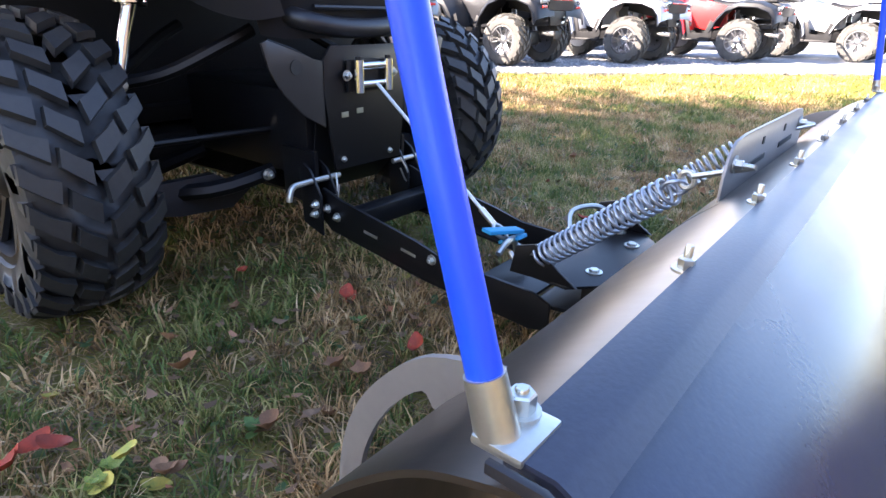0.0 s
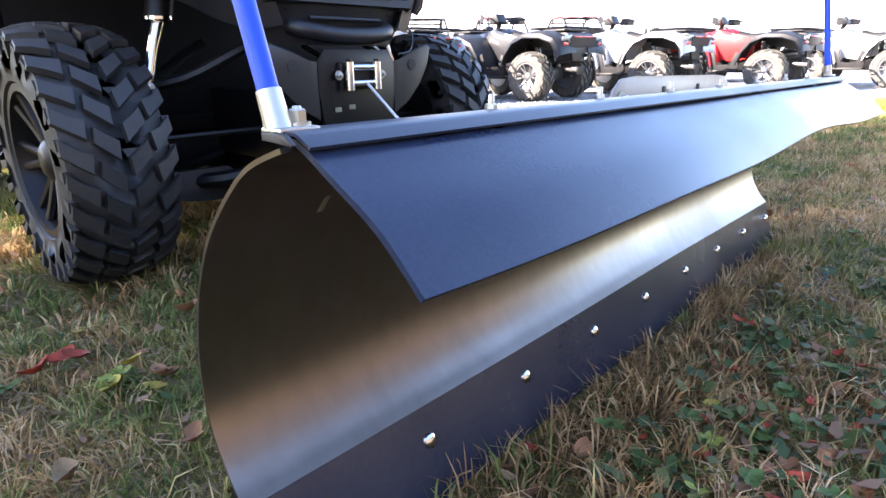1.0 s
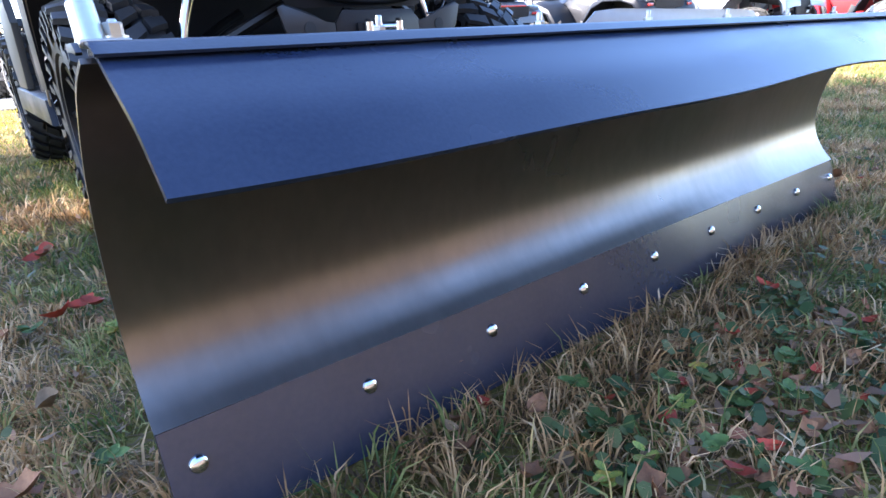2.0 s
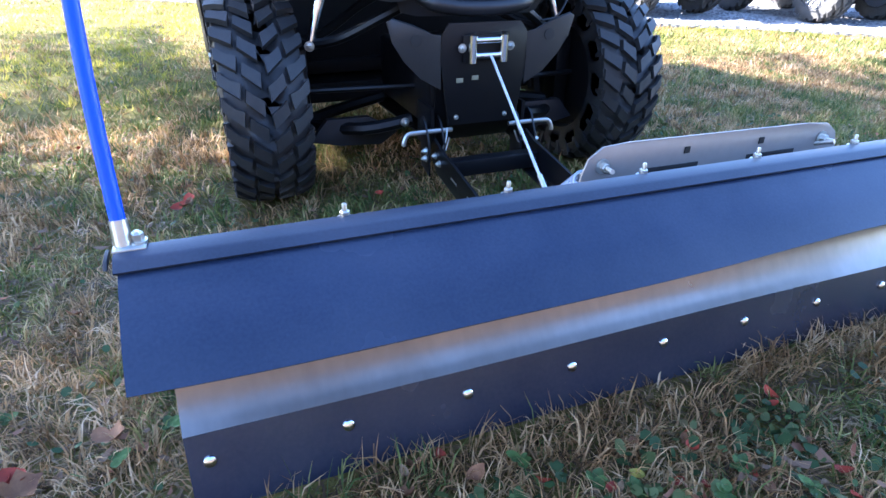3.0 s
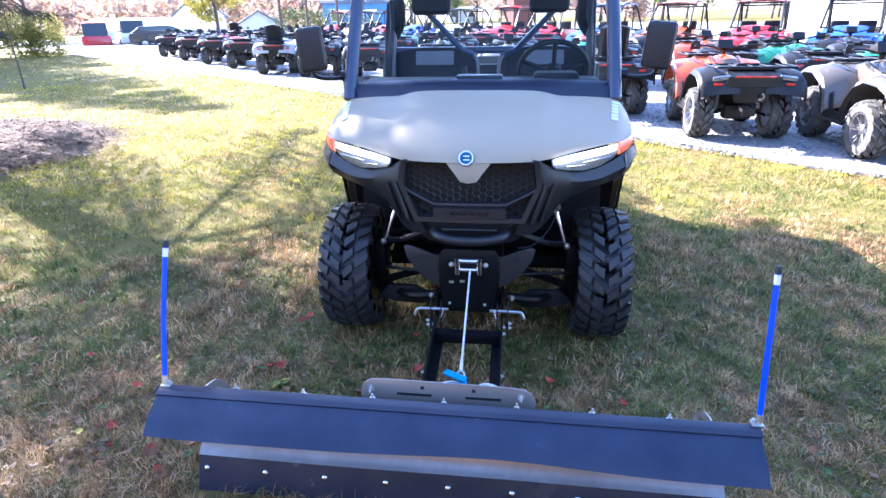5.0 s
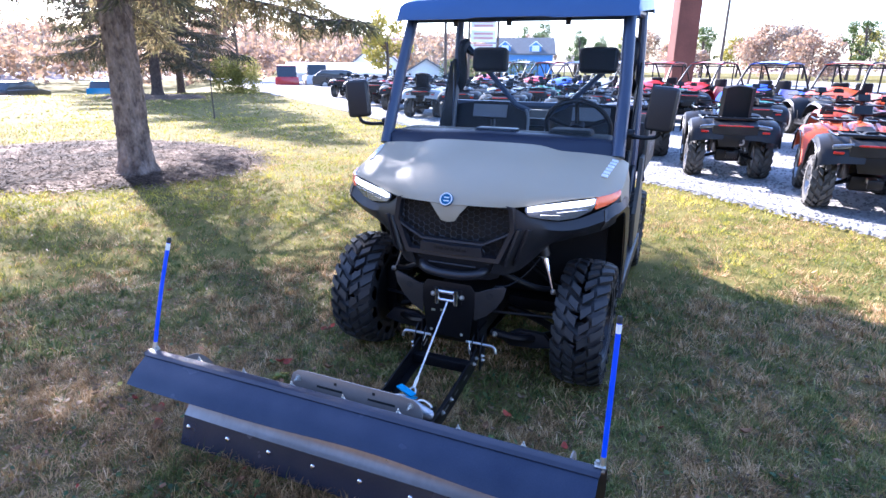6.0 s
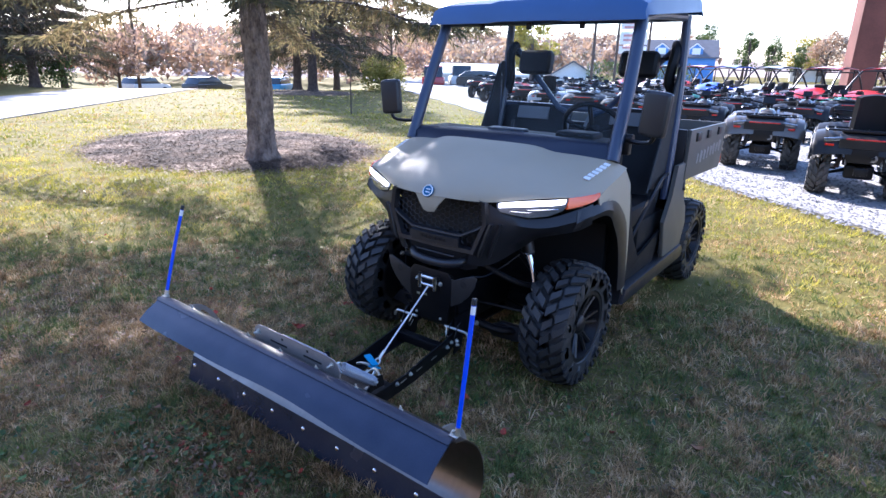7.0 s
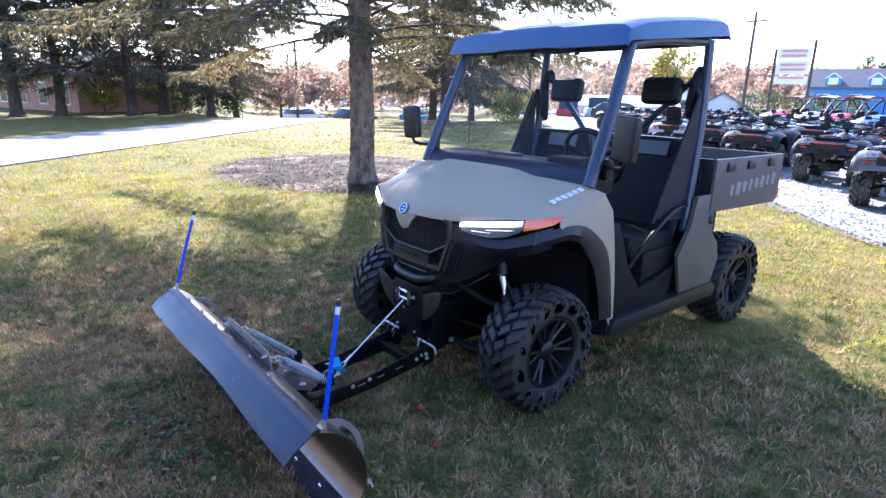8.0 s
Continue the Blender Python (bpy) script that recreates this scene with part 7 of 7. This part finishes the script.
# ---- buildings that close the place ----
M_UNSEENWALL = material("brown_siding", (0.13, 0.10, 0.075), 0.85, scale=0.5, fine=10, second=(0.09, 0.07, 0.055), bump=0.3)
M_METAL = material("white_metal_siding", (0.7, 0.7, 0.7), 0.45, scale=0.6, fine=8, mix=0.1, bump=0.1)


def long_building(name, a, b, depth, h, mat, seams, label):
    """A flat-roofed building along a to b, its front with upright seams."""
    a, b = Vector((*a, 0)), Vector((*b, 0))
    d = (b - a).normalized()
    n = Vector((-d.y, d.x, 0))
    t = thing(name, (a.x, a.y, SOIL), label, "building")
    q = [a, b, b - n * depth, a - n * depth]
    wl = part("wall", prism([(p.x, p.y) for p in q], "z", SOIL, h), mat, t)
    e = [a + n * 0.3 - d * 0.3, b + n * 0.3 + d * 0.3, b - n * (depth + 0.3) + d * 0.3, a - n * (depth + 0.3) - d * 0.3]
    part("roof", prism([(p.x, p.y) for p in e], "z", h, h + 0.25), M_SHINGLE, t)
    L = (b - a).length
    for k in range(int(L / seams) + 1):
        p = a + d * (k * seams) + n * 0.02
        part("seam", box((p.x, p.y, h / 2), (0.06, 0.06, h - 0.1)), mat, wl)
    return t


# never in view: added for a warm reflection in the blade and some shade
long_building("unseen_building", (9, -15), (-9, -16.5), 10, 3.0, M_UNSEENWALL, 3.5, "long brown building behind the lawn, unseen, added for reflections")
long_building("metal_building", (24, 36), (44, -4), 12, 5.0, M_METAL, 2.4, "long white metal building beyond the lot")


# ---- fallen leaves, weeds, stones ----
M_REDLEAF = material("red_leaf", (0.42, 0.06, 0.03), 0.6, scale=30, fine=200, second=(0.24, 0.05, 0.03), bump=0.3, per_object=0.35, spec=0.2)
M_BROWNLEAF = material("brown_leaf", (0.30, 0.15, 0.07), 0.7, scale=30, fine=200, second=(0.18, 0.09, 0.05), bump=0.3, per_object=0.35, spec=0.2)
M_PALELEAF = material("pale_leaf", (0.24, 0.165, 0.095), 0.85, scale=30, fine=200, second=(0.13, 0.088, 0.05), bump=0.3, per_object=0.3, spec=0.15)
M_YELLOWLEAF = material("yellow_leaf", (0.48, 0.34, 0.06), 0.6, scale=25, fine=200, second=(0.25, 0.26, 0.06), bump=0.3, per_object=0.3, spec=0.2)
M_WEED = material("weed_leaf", (0.045, 0.095, 0.025), 0.55, scale=40, fine=220, second=(0.10, 0.14, 0.04), bump=0.3, per_object=0.35, spec=0.2)
M_WEEDYEL = material("yellowing_weed_leaf", (0.34, 0.32, 0.05), 0.5, scale=14, fine=150, second=(0.07, 0.17, 0.05), bump=0.3, per_object=0.25, spec=0.2)
M_STONE = material("gravel_stone", (0.27, 0.265, 0.255), 0.9, scale=3, fine=30, second=(0.11, 0.11, 0.115), bump=0.4, spec=0.2)


def leaf_mesh(name, seed, length, width, curl, mat, lobes=0):
    """A curled leaf with a fold along its midrib and a short stalk."""
    rnd = random.Random(seed)
    bm = bmesh.new()
    n = 8
    mid, left, right = [], [], []
    for i in range(n + 1):
        f = i / n
        w = width * math.sin(math.pi * min(1, f * 0.96 + 0.03)) ** 0.75 * (1 + (0.35 * math.sin(f * math.pi * 2 * lobes) if lobes else 0)) * 0.5
        z = curl * length * (f - 0.5) ** 2 * 2 + rnd.uniform(-0.02, 0.02) * length
        mid.append(bm.verts.new((0, (f - 0.5) * length, z)))
        left.append(bm.verts.new((-w, (f - 0.5) * length + rnd.uniform(-0.03, 0.03) * length, z + 0.35 * w + curl * w * 0.6)))
        right.append(bm.verts.new((w, (f - 0.5) * length + rnd.uniform(-0.03, 0.03) * length, z + 0.25 * w + curl * w * 0.4)))
    for i in range(n):
        bm.faces.new((mid[i], mid[i + 1], left[i + 1], left[i]))
        bm.faces.new((mid[i], right[i], right[i + 1], mid[i + 1]))
    tube([(0, -0.5 * length, 0.02 * length), (0.004, -0.72 * length, 0.05 * length)], 0.0008, 4, bm)
    return mesh_of(name, bm, mat, 80)


def lay(me, x, y, size, label, category, group, name, tilt=18, up=0.0):
    o = new(name, me)
    o.matrix_basis = Matrix.Translation((x, y, random.uniform(-0.036, -0.02) + up)) @ Euler((radians(random.uniform(-tilt, tilt)), radians(random.uniform(-tilt, tilt)), random.uniform(0, 6.28))).to_matrix().to_4x4() @ Matrix.Diagonal((size, size, size, 1))
    return tagged(o, label, category, group)


random.seed(12)
KINDS = {"red": [leaf_mesh("red_leaf", k, 0.075, 0.045, 0.5 + 0.2 * k, M_REDLEAF) for k in range(2)], "brown": [leaf_mesh("brown_leaf", 5 + k, 0.08, 0.055, 0.7, M_BROWNLEAF, 2 * k) for k in range(2)],
         "pale": [leaf_mesh("pale_leaf", 9, 0.07, 0.05, 0.9, M_PALELEAF), leaf_mesh("pale_leaf", 10, 0.06, 0.035, 0.6, M_PALELEAF)], "yellow": [leaf_mesh("yellow_leaf", 12, 0.065, 0.045, 0.4, M_YELLOWLEAF)]}
LABEL = {"red": "curled red fallen leaf on the grass", "brown": "dry brown fallen leaf on the grass", "pale": "pale withered leaf lying in the grass", "yellow": "yellow fallen leaf on the grass"}
SPOTS = {"red": "-0.51,-0.06 -0.33,-0.36 -0.39,-0.35 -0.28,-0.22 -0.90,1.20 -0.89,0.74 -0.87,0.70 -1.16,0.12 -0.10,-0.20 0.15,-0.14 0.12,-0.17 -1.35,0.13 -1.42,0.24 -1.48,0.51 -1.85,0.71 -0.28,0.49 -0.23,0.76 -1.18,0.13 -1.07,0.02 -0.93,0.72 0.38,0.72 -2.31,1.24 -0.93,1.16 0.68,0.59",
         "brown": "-0.59,-0.11 -0.47,-0.12 -0.57,-0.20 -0.42,-0.30 -0.23,-0.26 -0.83,0.31 -0.78,0.52 -0.45,0.54 -0.42,0.50 -0.56,-0.06 -1.03,0.17 -1.06,0.0 -0.91,1.16 -0.79,0.53 -0.63,0.50 -2.49,1.36 -0.66,-0.78 -1.15,0.09 1.0,0.04 -0.64,0.75 1.42,1.01",
         "pale": "-1.58,0.10 -1.57,0.08 -0.98,0.35 -0.58,-0.07 -0.61,-0.11 -1.37,0.14 -0.42,0.67", "yellow": "-1.52,0.19 -0.51,-0.26 -0.22,-0.21 -0.81,0.6"}
for kind, spots in SPOTS.items():
    for s in spots.split():
        x, y = (float(v) for v in s.split(","))
        front = y < -0.03          # small and sunk in the longer grass before the blade
        lay(random.choice(KINDS[kind]), x, y, random.uniform(0.36, 0.5) if front else random.uniform(0.55, 0.8), LABEL[kind], "leaf", "fallen leaves", "fallen_leaf", 22, 0.004 if front else 0.022)
for i in range(150):
    kind = random.choice(["red", "brown", "brown", "pale", "pale", "yellow", "brown"])
    if i < 90:
        x, y = random.uniform(-1.9, 1.6), random.uniform(-0.95, 1.1)
    else:
        x, y = random.uniform(-4.5, 3.0), random.uniform(-1.2, 4.5)
    if (abs(x) < 0.95 and -0.26 < y < 0.16) or (abs(abs(x) - 0.63) < 0.16 and abs(y - 1.3) < 0.36):
        continue
    lay(random.choice(KINDS[kind]), x, y, random.uniform(0.3, 0.6), LABEL[kind], "leaf", "fallen leaves", "fallen_leaf", 30)

for i in range(110):
    # drift of leaves on the lawn before the blade
    x, y = random.gauss(-0.28, 0.22), random.gauss(-0.36, 0.13)
    if y < -0.13:
        kind = random.choice(["red", "brown", "brown", "brown", "pale"])
        lay(random.choice(KINDS[kind]), x, y, random.uniform(0.25, 0.45), LABEL[kind], "leaf", "fallen leaves", "fallen_leaf", 35)


def litter():
    """Small torn leaf scraps and bits of straw lying in the grass."""
    rng = np.random.default_rng(31)
    n = 11000
    x = np.concatenate([rng.normal(-0.9, 1.5, n // 2), rng.uniform(-6, 4.5, n - n // 2)])
    y = np.concatenate([rng.normal(-0.2, 1.0, n // 2), rng.uniform(-2.5, 6, n - n // 2)])
    drift = np.sin(3.1 * x + 2 * np.sin(2.3 * y)) * np.sin(2.7 * y + 1.5 * np.sin(2.9 * x))
    keep = (rng.uniform(-0.9, 1.0, n) < drift) & (in_lot(x, y) < 0) & ~((np.abs(x) < 0.93) & (y > -0.26) & (y < 0.16))
    x, y = x[keep], y[keep]
    k = len(x)
    a, L = rng.uniform(0, 6.28, k), rng.uniform(0.005, 0.019, k)
    W = L * rng.uniform(0.25, 0.7, k)
    z = rng.uniform(-0.035, -0.004, k)
    V = np.zeros((k, 5, 3))
    for i, (u, v, h) in enumerate(((-1, -0.4, 0.3), (0.2, -1, -0.2), (1, 0.1, 0.4), (0.3, 1, 0.0), (-0.8, 0.7, 0.5))):
        u, v = u * rng.uniform(0.7, 1.2, k), v * rng.uniform(0.6, 1.2, k)
        V[:, i] = np.stack([x + u * L * np.cos(a) - v * W * np.sin(a), y + u * L * np.sin(a) + v * W * np.cos(a), z + h * L * rng.uniform(-0.5, 1.5, k)], 1)
    tagged(new("leaf_litter", strips_mesh("leaf_litter", V, [(0, 1, 2, 3, 4)], M_LITTER)), "scraps of dry brown leaves in the grass", "leaf litter", kind="stuff")



def ground_cover():
    """Small round weed leaves low among the grass, thickest before the blade."""
    rng = np.random.default_rng(41)
    n = 5200
    x = np.concatenate([rng.normal(-0.05, 0.42, n // 2), rng.uniform(-2.2, 2.2, n - n // 2)])
    y = np.concatenate([rng.normal(-0.38, 0.16, n // 2), rng.uniform(-1.2, 1.6, n - n // 2)])
    tuft = np.sin(13 * x + 2 * np.sin(9 * y)) * np.sin(12 * y + 1.5 * np.sin(11 * x))
    keep = (rng.uniform(-0.6, 1.0, n) < tuft) & ~((np.abs(x) < 0.93) & (y > -0.13) & (y < 0.16))
    x, y = x[keep], y[keep]
    k = len(x)
    r, z = rng.uniform(0.005, 0.013, k), rng.uniform(-0.034, -0.008, k)
    tx, ty = rng.normal(0, 0.45, k), rng.normal(0, 0.45, k)
    V = np.zeros((k, 6, 3))
    for i in range(6):
        a = i * math.pi / 3
        u, v = r * math.cos(a) * rng.uniform(0.8, 1.15, k), r * math.sin(a) * rng.uniform(0.7, 1.1, k)
        V[:, i] = np.stack([x + u, y + v, z + u * tx + v * ty], 1)
    tagged(new("ground_cover", strips_mesh("ground_cover", V, [(0, 1, 2, 3, 4, 5)], M_COVER)), "low dark green creeping weeds in the grass", "weeds", kind="stuff")


M_COVER = blades_material("creeping_weed", [(0.0, (0.025, 0.05, 0.018)), (0.5, (0.05, 0.09, 0.028)), (0.8, (0.11, 0.13, 0.04)), (1.0, (0.22, 0.13, 0.06))], 4.0, trans=0.2, weight=0.3)
litter()
ground_cover()
for x, y, s in ((-0.85, 0.59, 0.85), (-0.80, 0.54, 0.7)):
    lay(KINDS["yellow"][0], x, y, s, "large yellow fallen leaf with a green edge", "leaf", "fallen leaves", "fallen_leaf", 35)


def weed(seed, mat, leaves, label):
    rnd = random.Random(seed)
    t = thing("broadleaf_weed", (0, 0, 0), label, "weed", "weeds in the lawn")
    for k in range(leaves):
        a = 2 * math.pi * k / leaves + rnd.uniform(-0.3, 0.3)
        L, up = rnd.uniform(0.014, 0.027), rnd.uniform(0.008, 0.030)
        me = leaf_mesh("leaf", seed * 20 + k, 1.0, 0.72, 0.25, mat)
        o = new("leaf", me)
        o.matrix_basis = Matrix.Translation((0.55 * L * math.cos(a), 0.55 * L * math.sin(a), up)) @ Matrix.Rotation(a - math.pi / 2, 4, "Z") @ Matrix.Rotation(radians(rnd.uniform(5, 35)), 4, "X") @ Matrix.Diagonal((L, L, L, 1))
        o.parent = t
    return t


W1, W2, W3 = weed(1, M_WEED, 6, "low dark green broadleaf weed"), weed(2, M_WEED, 8, "spreading green broadleaf weed"), weed(3, M_WEEDYEL, 6, "broadleaf weed turning yellow")
first = {}
PLACES = [(-0.43, -0.19, 1), (-0.45, -0.27, 2), (-0.27, -0.29, 1), (-0.38, -0.31, 0), (-0.20, -0.33, 1), (-0.51, -0.26, 2), (-0.39, -0.12, 0), (-0.34, -0.40, 0), (-0.46, -0.37, 1), (-0.94, 0.17, 0), (-0.86, 0.60, 2), (-0.83, 0.62, 2),
          (-0.63, 0.53, 1), (-0.28, 0.66, 1), (-0.3, -0.2, 0), (-0.24, -0.24, 1), (-0.12, -0.3, 0), (-0.05, -0.26, 1), (0.02, -0.34, 0), (-1.02, 0.12, 0), (-1.22, 0.3, 1), (-0.33, -0.24, 2)]
for i in range(16):
    x, y = random.uniform(-1.9, 1.8), random.uniform(-1.0, 1.0)
    if not (abs(x) < 0.97 and -0.2 < y < 0.16):
        PLACES.append((x, y, random.choice((0, 1))))
for x, y, k in PLACES:
    m = Matrix.Translation((x, y, -0.038)) @ Matrix.Rotation(random.uniform(0, 6.28), 4, "Z")
    w = (W1, W2, W3)[k]
    if k not in first:
        first[k] = w
        w.matrix_basis = m
    else:
        copy_thing(w, m)


def stones():
    """Loose stones on the lot, densest along its edge."""
    rng = np.random.default_rng(21)
    n = 26000
    s = rng.uniform(-14, 9, n)
    d = rng.exponential(4.5, n) - 0.12
    p = np.array(EDGE_P[:2]) + s[:, None] * np.array(EDGE[:2]) + d[:, None] * np.array(EDGE_N[:2])
    r = rng.uniform(0.012, 0.034, n)
    base = np.array([(1, 0, 0), (0, 1, 0), (-1, 0, 0), (0, -1, 0), (0, 0, 0.75)], float)
    a = rng.uniform(0, 6.28, n)
    jit = rng.uniform(0.65, 1.25, (n, 5, 1))
    V = base[None] * jit
    x, y = V[..., 0] * np.cos(a)[:, None] - V[..., 1] * np.sin(a)[:, None], V[..., 0] * np.sin(a)[:, None] + V[..., 1] * np.cos(a)[:, None]
    V = np.stack([x * r[:, None] + p[:, :1], y * r[:, None] + p[:, 1:], V[..., 2] * r[:, None] + SOIL + 0.029], 2)
    tagged(new("gravel_stones", strips_mesh("gravel_stones", V, [(0, 1, 4), (1, 2, 4), (2, 3, 4), (3, 0, 4)], M_STONE)), "loose grey gravel stones", "gravel", kind="stuff")


stones()
